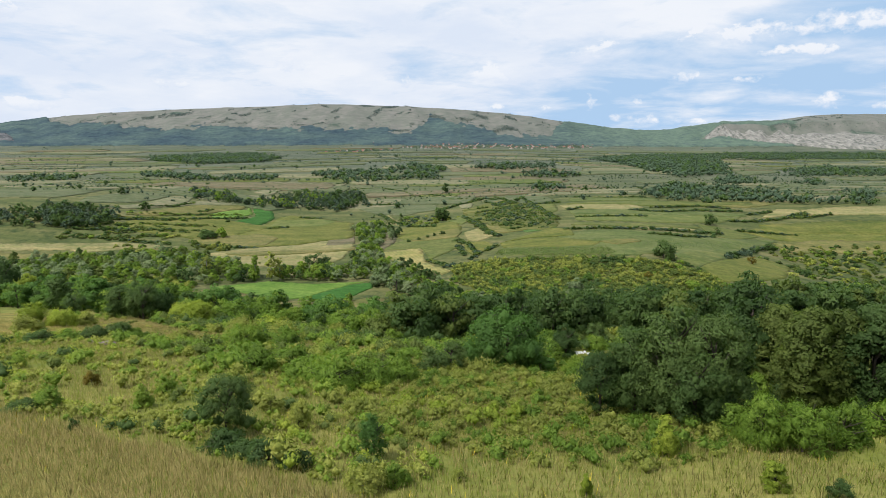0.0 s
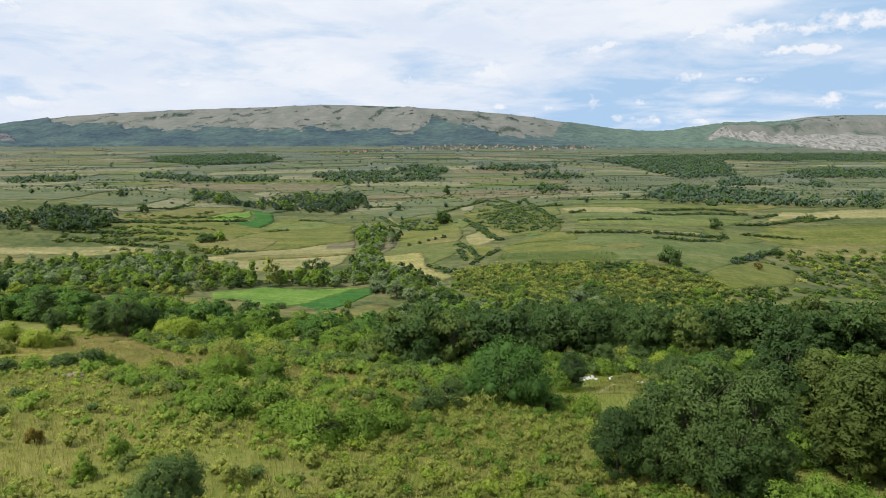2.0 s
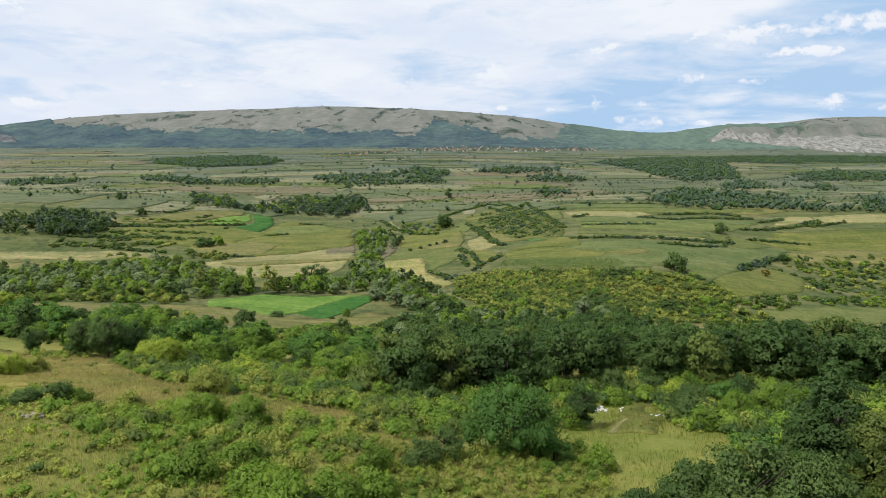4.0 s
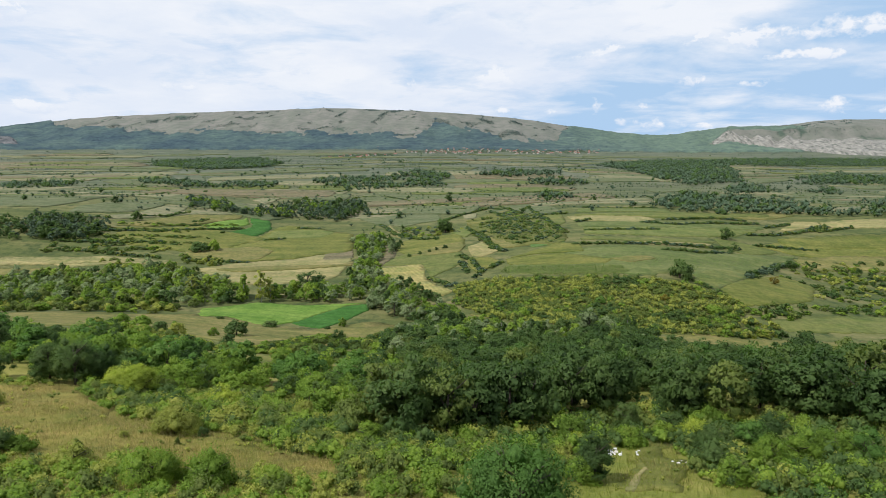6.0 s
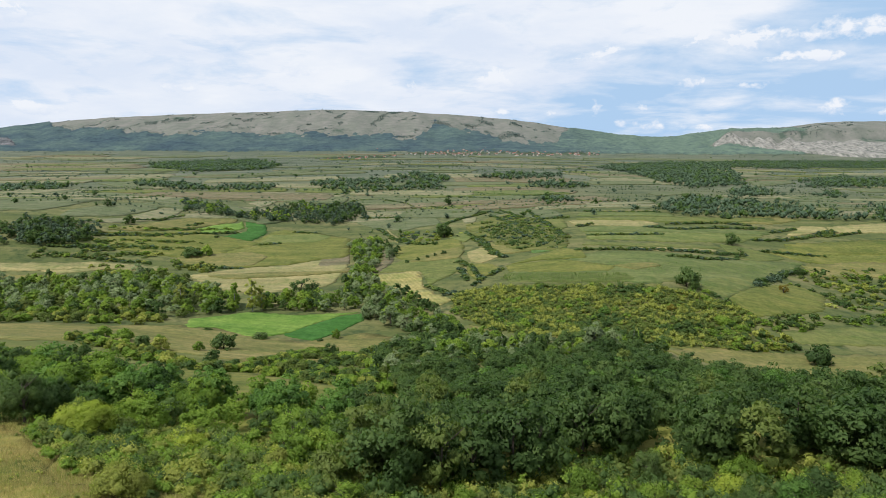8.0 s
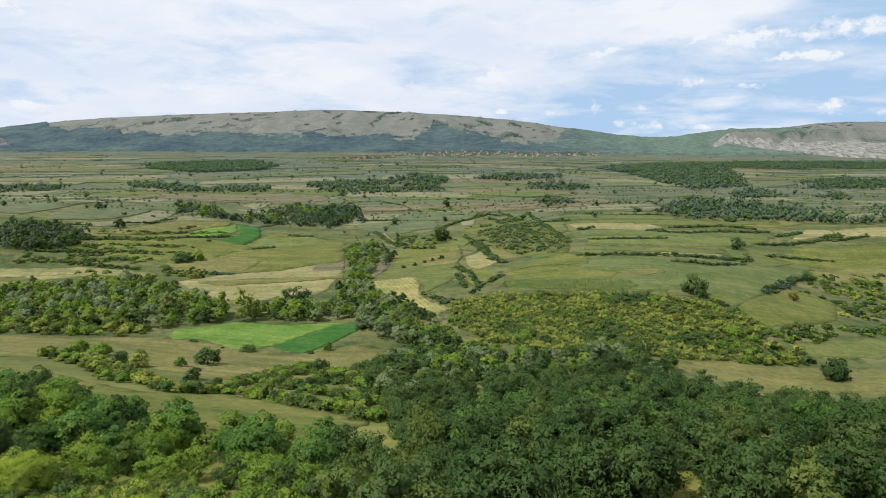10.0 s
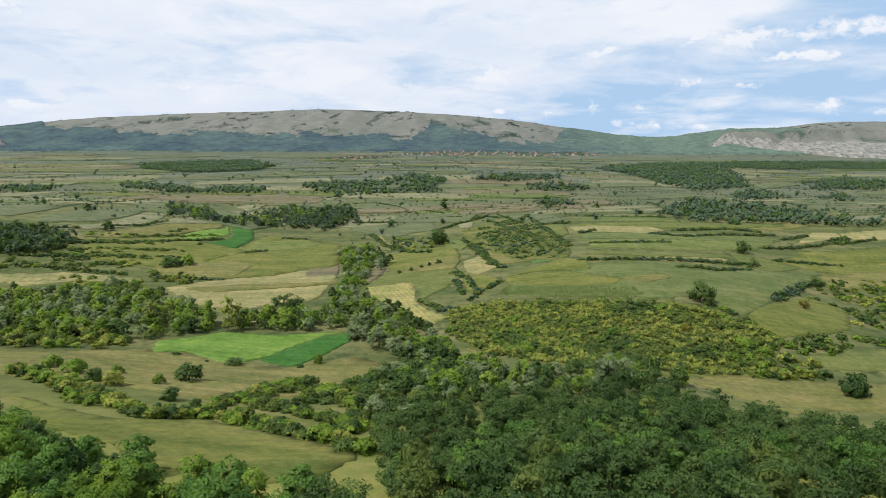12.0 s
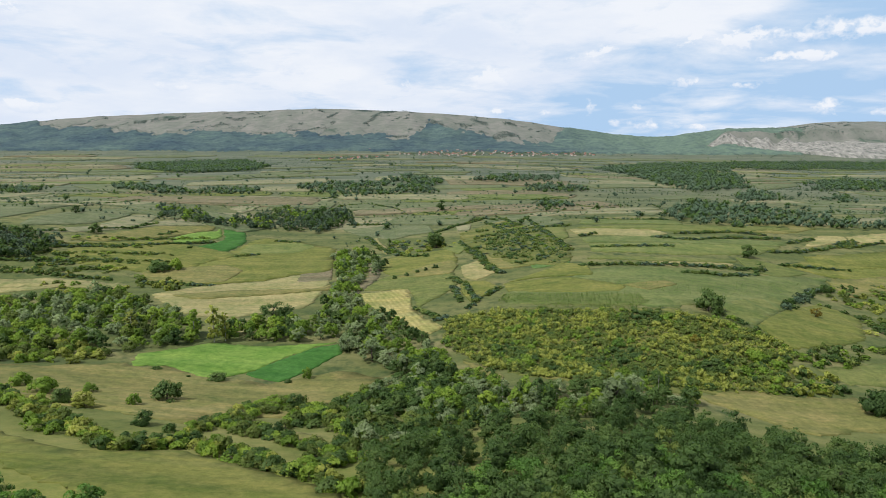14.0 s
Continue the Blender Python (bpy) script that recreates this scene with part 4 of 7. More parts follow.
field('meadow', [(13.9, 354.3), (23.3, 345.0), (30.1, 328.8), (26.0, 319.9), (20.4, 336.7)], 'brownish clearing in scrub', 'field', 0.50, 62, 1.2, 0)
field('stubble', [(-107.8, 408.3), (-84.6, 416.2), (-78.0, 402.1), (-98.9, 394.5)], 'pale golden stubble field', 'field', 0.50, 63, 1.2, 0)
field('meadow', [(-313, 617), (-300, 657), (-285, 725), (-238, 763), (-233, 740), (-255, 682), (-283, 631)], 'dry straw-coloured meadow', 'field', 0.67, 64, 1.2, 0)
field('olive', [(-443.1, 561.3), (-326.8, 593.3), (-280, 627), (-246, 672), (-239, 655), (-275, 616), (-437.6, 555.1)], 'olive-green mown meadow', 'field', 0.63, 65, 1.2, 0)
field('pale', [(-799, 1002), (-571, 1017), (-510, 983), (-532, 916), (-721, 912)], 'far stubble field in haze-greyed colour', 'field', 0.84, 66, 1.2, 0)
field('dull', [(-608, 1139), (-561, 1176), (-419, 1070), (-402, 1009), (-503, 1029)], 'dull green pasture', 'field', 0.92, 67, 1.2, 0)
field('dull', [(-543, 1362), (-389, 1378), (-315, 1565), (-280, 1403), (-358, 1240), (-469, 1234)], 'dull green mown meadow', 'field', 1.09, 68, 1.2, 0)
field('pale', [(-1024, 1262), (-758, 1342), (-587, 1410), (-527, 1273), (-668, 1191), (-935, 1159)], 'far stubble field in haze-greyed colour', 'field', 1.04, 69, 1.2, 0)
field('soil', [(-1566, 1889), (-1005, 2040), (-780, 1715), (-893, 1566), (-1274, 1551)], 'light brown ploughed soil', 'field', 1.33, 70, 1.2, 0)
field('dull', [(-342, 963), (-291, 999), (-252, 974), (-245, 899), (-289, 899)], 'dull green pasture', 'field', 0.85, 71, 1.2, 0)
field('stubble', [(-364.9, 498.3), (-257.8, 520.3), (-210.6, 512.5), (-209.2, 501.6), (-255.6, 503.2), (-351.6, 482.4)], 'pale golden stubble field', 'field', 0.59, 72, 1.2, 0)
field('meadow', [(-348.6, 478.9), (-269.8, 484.3), (-257.2, 467.9), (-333.1, 460.6)], 'dry straw-coloured meadow', 'field', 0.58, 73, 1.2, 0)
field('meadow', [(-219.5, 548.2), (-169.6, 586.6), (-149.2, 567.7), (-149.6, 527.4), (-173.3, 516.3), (-206.6, 529.1)], 'dry straw-coloured meadow', 'field', 0.62, 74, 1.2, 0)
field('meadow', [(-171.4, 484.1), (-132.6, 499.4), (-80.4, 503.3), (-71.6, 514.1), (-70.1, 500.6), (-99.9, 489.7), (-149.1, 473.6)], 'olive band across a stubble field', 'field', 0.90, 75, 1.2, 0)
field('meadow', [(28, 622), (63, 646), (68.0, 580.4), (71.3, 526.7), (45.1, 523.6), (33.6, 564.7)], 'dry straw-coloured meadow', 'field', 0.65, 76, 1.2, 0)
field('olive', [(72.2, 506.5), (91.3, 526.9), (104.8, 515.6), (102.3, 485.4), (69.8, 491.0), (47.2, 485.1)], 'olive-green mown meadow', 'field', 0.61, 77, 1.2, 0)
field('yellow', [(3, 638), (21, 674), (28, 628), (17.9, 595.3)], 'yellow-green crop strip', 'field', 0.69, 78, 1.2, 0)
field('dull', [(-47, 770), (-10, 778), (-4, 736), (-43, 724)], 'dull green mown meadow', 'field', 0.77, 79, 1.2, 0)
field('soil', [(10, 1037), (124, 1072), (202, 1015), (189, 974), (97, 976), (18, 991)], 'light brown ploughed soil', 'field', 0.93, 80, 1.2, 0)
field('soil', [(67, 1142), (216, 1187), (253, 1134), (199, 1094)], 'light brown ploughed soil', 'field', 1.01, 81, 1.2, 0)
field('dull', [(-110, 982), (-14, 986), (-6, 951), (-97, 936)], 'dull green pasture', 'field', 0.91, 82, 1.2, 0)
field('pale', [(-30, 800), (-12, 851), (16, 848), (10, 791)], 'far stubble field in haze-greyed colour', 'field', 0.83, 83, 1.2, 0)
field('grass', [(138, 692), (219, 689), (339, 698), (334, 680), (218, 656), (136, 685)], 'green pasture', 'field', 0.84, 84, 1.2, 0)
field('maize', [(149, 746), (241, 717), (238, 693), (142, 710)], 'grey-green maize field', 'field', 0.77, 85, 1.2, 0)
field('olive', [(294.1, 587.9), (378, 611), (495, 604), (454.2, 558.6), (349.2, 569.1), (289.3, 555.6)], 'olive-green mown meadow', 'field', 0.69, 86, 1.2, 0)
field('stubble', [(373, 657), (420, 674), (551, 666), (510, 621), (395, 637), (365, 635)], 'pale golden stubble field', 'field', 0.74, 87, 1.2, 0)
field('pale', [(355, 718), (482, 765), (705, 832), (621, 742), (461, 734), (356, 701)], 'far dry meadow in haze-greyed colour', 'field', 0.80, 88, 1.2, 0)
field('meadow', [(280.8, 532.2), (336.8, 550.7), (441.3, 544.0), (415.6, 515.1), (312.8, 515.1), (272.9, 494.6)], 'dry straw-coloured meadow', 'field', 0.67, 89, 1.2, 0)
field('meadow', [(-5.4, 562.1), (12.0, 571.3), (16.8, 551.9), (11.4, 526.2), (-12.6, 523.4), (-28.9, 528.8)], 'dry straw-coloured meadow', 'field', 0.69, 90, 1.2, 0)
field('olive', [(16.6, 499.4), (33.3, 495.6), (40.8, 474.7), (31.1, 462.3), (21.9, 449.1), (16.9, 470.4)], 'olive-green mown meadow', 'field', 0.65, 91, 1.2, 0)
field('meadow', [(112.5, 459.1), (143.5, 469.9), (147.4, 461.2), (125.3, 445.9)], 'dry straw-coloured meadow', 'field', 0.64, 92, 1.2, 0)
field('grass', [(-225.0, 404.2), (-209.0, 397.8), (-197.6, 382.6), (-232.0, 375.7), (-257.7, 408.2)], 'green pasture', 'field', 0.62, 93, 1.2, 0)
field('hay', [(-78.1, 137.0), (-70.0, 140.3), (-56.0, 125.3), (-47.2, 117.3), (-33.1, 111.6), (-22.4, 104.9), (-12.6, 98.9), (-9.3, 91.4), (-21.0, 90.9), (-33.9, 93.1), (-43.6, 89.5), (-58.1, 101.8), (-84.2, 134.5)], 'dry grass meadow on the slope', 'meadow', 0.14, 94, 1.2, 6)
field('hay', [(-101.4, 152.0), (-86.3, 143.1), (-68.1, 129.5), (-60.8, 103.4), (-69.8, 104.0), (-70.8, 93.7), (-113.1, 150.7)], 'dry grass meadow on the slope', 'meadow', 0.14, 95, 1.2, 6)
field('olive', [(28.3, 114.6), (32.5, 117.2), (35.0, 114.2), (33.6, 106.6), (33.2, 101.8), (29.5, 93.4), (21.0, 92.3), (25.5, 104.3)], 'mown grassy clearing', 'clearing', 0.14, 96, 1.2, 4)
field('stubble', [(21.9, 92.3), (25.0, 99.0), (27.4, 103.0), (27.6, 101.8), (25.2, 97.6), (23.2, 92.4)], 'pale rutted track over the clearing', 'track', 0.18, 97, 1.2, 0)

# ---- woods, hedges and single trees ----
SLOPE_MEADOW = [(-78.1, 137.0), (-70.0, 140.3), (-56.0, 125.3), (-47.2, 117.3), (-33.1, 111.6), (-22.4, 104.9), (-12.6, 98.9), (-9.3, 91.4), (-21.0, 90.9), (-33.9, 93.1), (-43.6, 89.5), (-58.1, 101.8), (-84.2, 134.5)]
UPPER_MEADOW = [(-101.4, 152.0), (-86.3, 143.1), (-68.1, 129.5), (-60.8, 103.4), (-69.8, 104.0), (-70.8, 93.7), (-113.1, 150.7)]
CLEARING = [(28.3, 114.6), (32.5, 117.2), (35.0, 114.2), (33.6, 106.6), (33.2, 101.8), (29.5, 93.4), (21.0, 92.3), (25.5, 104.3)]
plant(-14.7, 40.4, 5.4, 4.6, 'low', 'oak', 'near', 'on the grassy slope', 'plants on the slope')
plant(-13.6, 36.6, 1.9, 3.2, 'bush', 'oak', 'near', 'low in the grass of the slope', 'plants on the slope')
plant(-11.6, 35.0, 1.7, 3.0, 'bush', 'oak', 'near', 'low in the grass of the slope', 'plants on the slope')
plant(-10.0, 33.6, 1.9, 3.1, 'bush', 'oak', 'near', 'low in the grass of the slope', 'plants on the slope')
plant(-8.4, 32.9, 1.6, 2.6, 'bush', 'oak', 'near', 'low in the grass of the slope', 'plants on the slope')
plant(-4.1, 35.0, 3.2, 2.2, 'low', 'acacia', 'near', 'on the grassy slope', 'plants on the slope')
plant(-3.9, 29.9, 1.9, 2.8, 'bush', 'scrub', 'near', 'on the grassy slope', 'plants on the slope')
plant(-23.4, 46.8, 2.4, 1.8, 'bush', 'green', 'near', 'on the grassy slope', 'plants on the slope')
plant(-29.6, 44.7, 2.5, 2.7, 'bush', 'green', 'near', 'on the grassy slope', 'plants on the slope')
plant(-30.9, 43.6, 1.3, 3.1, 'bush', 'oak', 'near', 'on the grassy slope', 'plants on the slope')
plant(-23.7, 51.5, 2.5, 2.3, 'bush', 'green', 'near', 'on the grassy slope', 'plants on the slope')
plant(-24.3, 39.0, 1.2, 1.0, 'bush', 'oak', 'near', 'on the grassy slope', 'plants on the slope')
plant(-31.6, 54.1, 2.0, 1.7, 'bush', 'rust', 'near', 'on the grassy slope', 'plants on the slope')
plant(-42.8, 60.8, 1.7, 2.0, 'bush', 'green', 'near', 'on the grassy slope', 'plants on the slope')
plant(-58.2, 87.6, 2.3, 5.4, 'bush', 'oak', 'near', 'on the grassy slope', 'plants on the slope')
plant(-55.1, 89.0, 2.3, 4.6, 'bush', 'green', 'near', 'on the grassy slope', 'plants on the slope')
plant(-53.2, 92.5, 2.7, 5.2, 'bush', 'oak', 'near', 'on the grassy slope', 'plants on the slope')
plant(-50.9, 95.2, 3.7, 5.8, 'bush', 'oak', 'near', 'on the grassy slope', 'plants on the slope')
plant(-48.4, 95.8, 2.7, 4.4, 'bush', 'green', 'near', 'on the grassy slope', 'plants on the slope')
plant(-38.8, 90.9, 3.0, 5.1, 'bush', 'scrub', 'near', 'on the grassy slope', 'plants on the slope')
plant(-169.0, 251.5, 12.7, 10.2, 'low', 'yellow', 'near', 'on the grassy slope', 'plants on the slope')
plant(-151.9, 231.5, 7.2, 9.8, 'bush', 'yellow', 'near', 'on the grassy slope', 'plants on the slope')
plant(-170.0, 239.7, 20.7, 13.7, 'low', 'oak', 'near', 'on the grassy slope', 'plants on the slope')
plant(-88.0, 147.0, 7.5, 6.8, 'low', 'oak', 'near', 'on the grassy slope', 'plants on the slope')
plant(-74.4, 150.4, 8.7, 9.7, 'low', 'oak', 'near', 'on the grassy slope', 'plants on the slope')
plant(-67.0, 146.8, 7.6, 8.1, 'low', 'oak', 'near', 'on the grassy slope', 'plants on the slope')
plant(-56.8, 137.9, 6.8, 9.9, 'low', 'yellow', 'near', 'on the grassy slope', 'plants on the slope')
plant(-93.8, 178.9, 8.6, 11.5, 'low', 'green', 'near', 'on the grassy slope', 'plants on the slope')
plant(-36.0, 109.5, 5.0, 8.3, 'bush', 'scrub', 'near', 'on the grassy slope', 'plants on the slope')
plant(-30.7, 115.7, 4.3, 8.8, 'bush', 'scrub', 'near', 'on the grassy slope', 'plants on the slope')
plant(-20.3, 64.9, 3.5, 5.8, 'bush', 'green', 'near', 'on the grassy slope', 'plants on the slope')
plant(-14.6, 63.7, 3.3, 5.5, 'bush', 'green', 'near', 'on the grassy slope', 'plants on the slope')
plant(-10.0, 57.5, 4.0, 5.8, 'bush', 'green', 'near', 'on the grassy slope', 'plants on the slope')
plant(-7.3, 60.0, 3.8, 5.4, 'bush', 'green', 'near', 'on the grassy slope', 'plants on the slope')
plant(-5.6, 70.7, 4.0, 4.6, 'bush', 'green', 'near', 'on the grassy slope', 'plants on the slope')
plant(8.3, 80.0, 8.9, 12.0, 'low', 'acacia', 'near', 'standing alone on the slope', 'plants on the slope')
plant(12.6, 78.2, 4.2, 5.0, 'bush', 'acacia', 'near', 'on the grassy slope', 'plants on the slope')
plant(18.1, 96.6, 4.5, 5.4, 'bush', 'green', 'near', 'on the grassy slope', 'plants on the slope')
plant(13.8, 52.5, 7.5, 4.8, 'low', 'oak', 'near', 'on the grassy slope', 'plants on the slope')
plant(16.4, 51.4, 9.8, 5.6, 'low', 'oak', 'near', 'on the grassy slope', 'plants on the slope')
plant(18.9, 49.8, 11.6, 7.4, 'low', 'oak', 'near', 'on the grassy slope', 'plants on the slope')
plant(21.6, 48.1, 11.3, 6.7, 'low', 'oak', 'near', 'on the grassy slope', 'plants on the slope')
plant(30.7, 60.8, 15.6, 7.8, 'low', 'oak', 'near', 'on the grassy slope', 'plants on the slope')
plant(32.2, 58.6, 12.9, 5.8, 'low', 'hazel', 'near', 'on the grassy slope', 'plants on the slope')
plant(19.8, 46.7, 7.4, 5.1, 'low', 'oak', 'near', 'on the grassy slope', 'plants on the slope')
plant(32.1, 53.2, 13.0, 6.4, 'low', 'hazel', 'near', 'on the grassy slope', 'plants on the slope')
plant(35.0, 53.4, 12.5, 5.8, 'low', 'hazel', 'near', 'on the grassy slope', 'plants on the slope')
plant(37.0, 51.9, 13.1, 6.2, 'low', 'oak', 'near', 'on the grassy slope', 'plants on the slope')
plant(39.9, 52.2, 13.2, 6.7, 'low', 'hazel', 'near', 'on the grassy slope', 'plants on the slope')
plant(20.6, 59.6, 3.7, 3.9, 'bush', 'green', 'near', 'on the grassy slope', 'plants on the slope')
plant(14.1, 37.5, 3.4, 1.9, 'bush', 'yellow', 'near', 'on the grassy slope', 'plants on the slope')
plant(22.7, 42.2, 5.3, 4.4, 'bush', 'green', 'near', 'on the grassy slope', 'plants on the slope')
plant(24.9, 40.8, 5.2, 4.7, 'bush', 'green', 'near', 'on the grassy slope', 'plants on the slope')
plant(28.2, 41.8, 4.4, 4.0, 'bush', 'green', 'near', 'on the grassy slope', 'plants on the slope')
plant(22.1, 45.0, 3.4, 3.9, 'bush', 'green', 'near', 'on the grassy slope', 'plants on the slope')
plant(34.1, 46.1, 3.5, 4.8, 'bush', 'green', 'near', 'on the grassy slope', 'plants on the slope')
plant(7.0, 28.4, 2.0, 0.7, 'bush', 'yellow', 'near', 'on the grassy slope', 'plants on the slope')
plant(17.9, 31.5, 2.3, 1.8, 'bush', 'yellow', 'near', 'on the grassy slope', 'plants on the slope')
plant(20.6, 30.2, 1.4, 1.6, 'bush', 'oak', 'near', 'on the grassy slope', 'plants on the slope')
plant(0.9, 31.8, 0.9, 1.1, 'bush', 'scrub', 'near', 'on the grassy slope', 'plants on the slope')
plant(-10.1, 41.6, 2.8, 2.4, 'bush', 'scrub', 'near', 'on the grassy slope', 'plants on the slope')
plant(16.8, 57.3, 2.8, 3.8, 'bush', 'green', 'near', 'on the grassy slope', 'plants on the slope')
plant(18.6, 55.3, 3.1, 4.2, 'bush', 'oak', 'near', 'on the grassy slope', 'plants on the slope')
plant(20.6, 53.6, 3.4, 4.1, 'bush', 'oak', 'near', 'on the grassy slope', 'plants on the slope')
plant(22.6, 52.2, 3.2, 4.0, 'bush', 'green', 'near', 'on the grassy slope', 'plants on the slope')
plant(25.5, 53.3, 4.0, 4.5, 'bush', 'oak', 'near', 'on the grassy slope', 'plants on the slope')
plant(29.1, 56.4, 4.4, 4.3, 'bush', 'green', 'near', 'on the grassy slope', 'plants on the slope')
plant(32.2, 57.1, 4.3, 4.9, 'bush', 'oak', 'near', 'on the grassy slope', 'plants on the slope')
plant(35.1, 56.6, 4.1, 4.8, 'bush', 'hazel', 'near', 'on the grassy slope', 'plants on the slope')
plant(38.7, 57.1, 4.3, 4.9, 'bush', 'green', 'near', 'on the grassy slope', 'plants on the slope')
plant(41.7, 57.2, 4.3, 4.9, 'bush', 'oak', 'near', 'on the grassy slope', 'plants on the slope')
plant(16.6, 75.1, 3.2, 4.2, 'bush', 'green', 'near', 'on the grassy slope', 'plants on the slope')
plant(-1.0, 72.7, 4.1, 4.8, 'bush', 'oak', 'near', 'on the grassy slope', 'plants on the slope')
plant(1.1, 74.5, 4.5, 4.9, 'low', 'oak', 'near', 'on the grassy slope', 'plants on the slope')
plant(19.5, 96.7, 7.2, 5.4, 'low', 'oak', 'near', 'on the grassy slope', 'plants on the slope')
plant(-2.5, 30.8, 1.8, 1.8, 'bush', 'green', 'near', 'on the grassy slope', 'plants on the slope')
plant(-13.6, 47.1, 2.2, 2.7, 'bush', 'scrub', 'near', 'on the grassy slope', 'plants on the slope')
plant(-28.0, 85.9, 4.6, 6.3, 'bush', 'green', 'near', 'beside the slope meadow', 'plants on the slope')
plant(-22.6, 87.0, 4.6, 6.1, 'bush', 'green', 'near', 'beside the slope meadow', 'plants on the slope')
plant(-16.6, 88.5, 2.8, 5.0, 'bush', 'green', 'near', 'beside the slope meadow', 'plants on the slope')
plant(-31.9, 108.9, 2.1, 2.0, 'bush', 'oak', 'near', 'beside the slope meadow', 'plants on the slope')
plant(39.0, 115.9, 4.6, 6.4, 'bush', 'yellow', 'near', 'beside the slope meadow', 'plants on the slope')
plant(21.4, 114.4, 2.4, 4.5, 'bush', 'yellow', 'near', 'beside the slope meadow', 'plants on the slope')
plant(39.6, 107.1, 2.9, 4.9, 'bush', 'oak', 'near', 'beside the slope meadow', 'plants on the slope')
plant(35.6, 118.3, 4.0, 5.0, 'bush', 'green', 'near', 'beside the slope meadow', 'plants on the slope')
plant(29.1, 114.7, 3.8, 5.3, 'bush', 'green', 'near', 'beside the slope meadow', 'plants on the slope')
plant(42.8, 101.9, 6.6, 5.5, 'bush', 'green', 'near', 'beside the slope meadow', 'plants on the slope')
plant(48.0, 103.8, 6.4, 6.4, 'bush', 'green', 'near', 'beside the slope meadow', 'plants on the slope')
plant(52.6, 104.5, 6.4, 6.4, 'bush', 'green', 'near', 'beside the slope meadow', 'plants on the slope')
plant(55.6, 102.7, 6.3, 6.3, 'bush', 'acacia', 'near', 'beside the slope meadow', 'plants on the slope')
plant(-36.8, 130.0, 4.2, 6.5, 'bush', 'yellow', 'near', 'beside the slope meadow', 'plants on the slope')
plant(-22.7, 127.6, 3.2, 4.8, 'bush', 'yellow', 'near', 'beside the slope meadow', 'plants on the slope')
plant(-43.4, 99.1, 1.8, 1.3, 'bush', 'hazel', 'near', 'beside the slope meadow', 'plants on the slope')
plant(-40.7, 104.8, 1.4, 1.7, 'bush', 'scrub', 'near', 'beside the slope meadow', 'plants on the slope')
plant(-32.7, 102.6, 1.7, 0.8, 'bush', 'hazel', 'near', 'beside the slope meadow', 'plants on the slope')
plant(-53.6, 135.6, 6.8, 7.7, 'low', 'yellow', 'near', 'at the upper meadow', 'plants on the slope')
plant(-78.8, 117.7, 5.6, 6.5, 'low', 'yellow', 'near', 'at the upper meadow', 'plants on the slope')
plant(-73.4, 117.8, 4.8, 6.3, 'bush', 'yellow', 'near', 'at the upper meadow', 'plants on the slope')
plant(-74.7, 109.3, 3.5, 6.4, 'bush', 'scrub', 'near', 'at the upper meadow', 'plants on the slope')
plant(-71.5, 121.8, 3.5, 5.4, 'bush', 'scrub', 'near', 'at the upper meadow', 'plants on the slope')
brush('bramble_thicket', 'dense light green bramble covering the slope', scatter([(-12.0, 57.0), (-6.4, 81.2), (5.0, 80.8), (17.4, 86.0), (15.4, 63.9), (19.4, 59.3), (26.1, 53.4), (21.3, 40.7), (13.8, 34.4), (7.1, 34.2), (2.0, 36.9), (-3.1, 38.0), (-7.3, 46.7)], 1.22, np.random.default_rng(98), (SLOPE_MEADOW, UPPER_MEADOW, CLEARING, ), 9, 2.0), (0.5, 1.5), (1.4, 2.6), ['green', 'scrub', 'green', 'scrub', 'scrub', 'scrub', 'yellow'], 98, 3, 44, 0.19)
brush('shrub_carpet', 'low olive-green scrub on the slope', scatter([(-88.7, 144.9), (-57.4, 136.8), (-34.5, 141.1), (-10.5, 135.3), (3.8, 89.4), (-7.1, 80.8), (-12.0, 57.0), (-19.2, 57.6), (-34.0, 75.5), (-51.2, 89.8)], 1.6, np.random.default_rng(99), (SLOPE_MEADOW, UPPER_MEADOW, CLEARING, ), 11, 0.45), (0.6, 2.4), (1.4, 3.2), ['scrub', 'hazel', 'green', 'green', 'scrub'], 99, 3, 40, 0.2)
WEEDY = [(-103.0, 142.0), (-82.0, 150.0), (-54.9, 97.4), (-34.4, 92.5), (-18.2, 70.0), (-9.8, 57.9), (-3.3, 40.8), (0.5, 32.6), (-4.1, 29.6), (-9.1, 31.5), (-15.7, 36.6), (-24.3, 40.6), (-33.6, 43.2), (-60.0, 62.0)]
brush('weed_patches', 'yellow-green tall weeds and shrubs in grass', scatter(WEEDY, 1.0, np.random.default_rng(100), (UPPER_MEADOW, ), 9, 0.14), (0.25, 1.2), (0.8, 1.9), ['scrub', 'green', 'scrub', 'scrub', 'yellow', 'scrub'], 100, 2, 24, 0.2)
brush('slope_shrubs', 'low green bushes scattered over weedy grass', scatter(WEEDY, 3.4, np.random.default_rng(105), (UPPER_MEADOW, ), 14, 0.1), (0.7, 2.0), (1.5, 3.2), ['green', 'hazel', 'green', 'scrub', 'oak'], 105, 3, 40, 0.18)
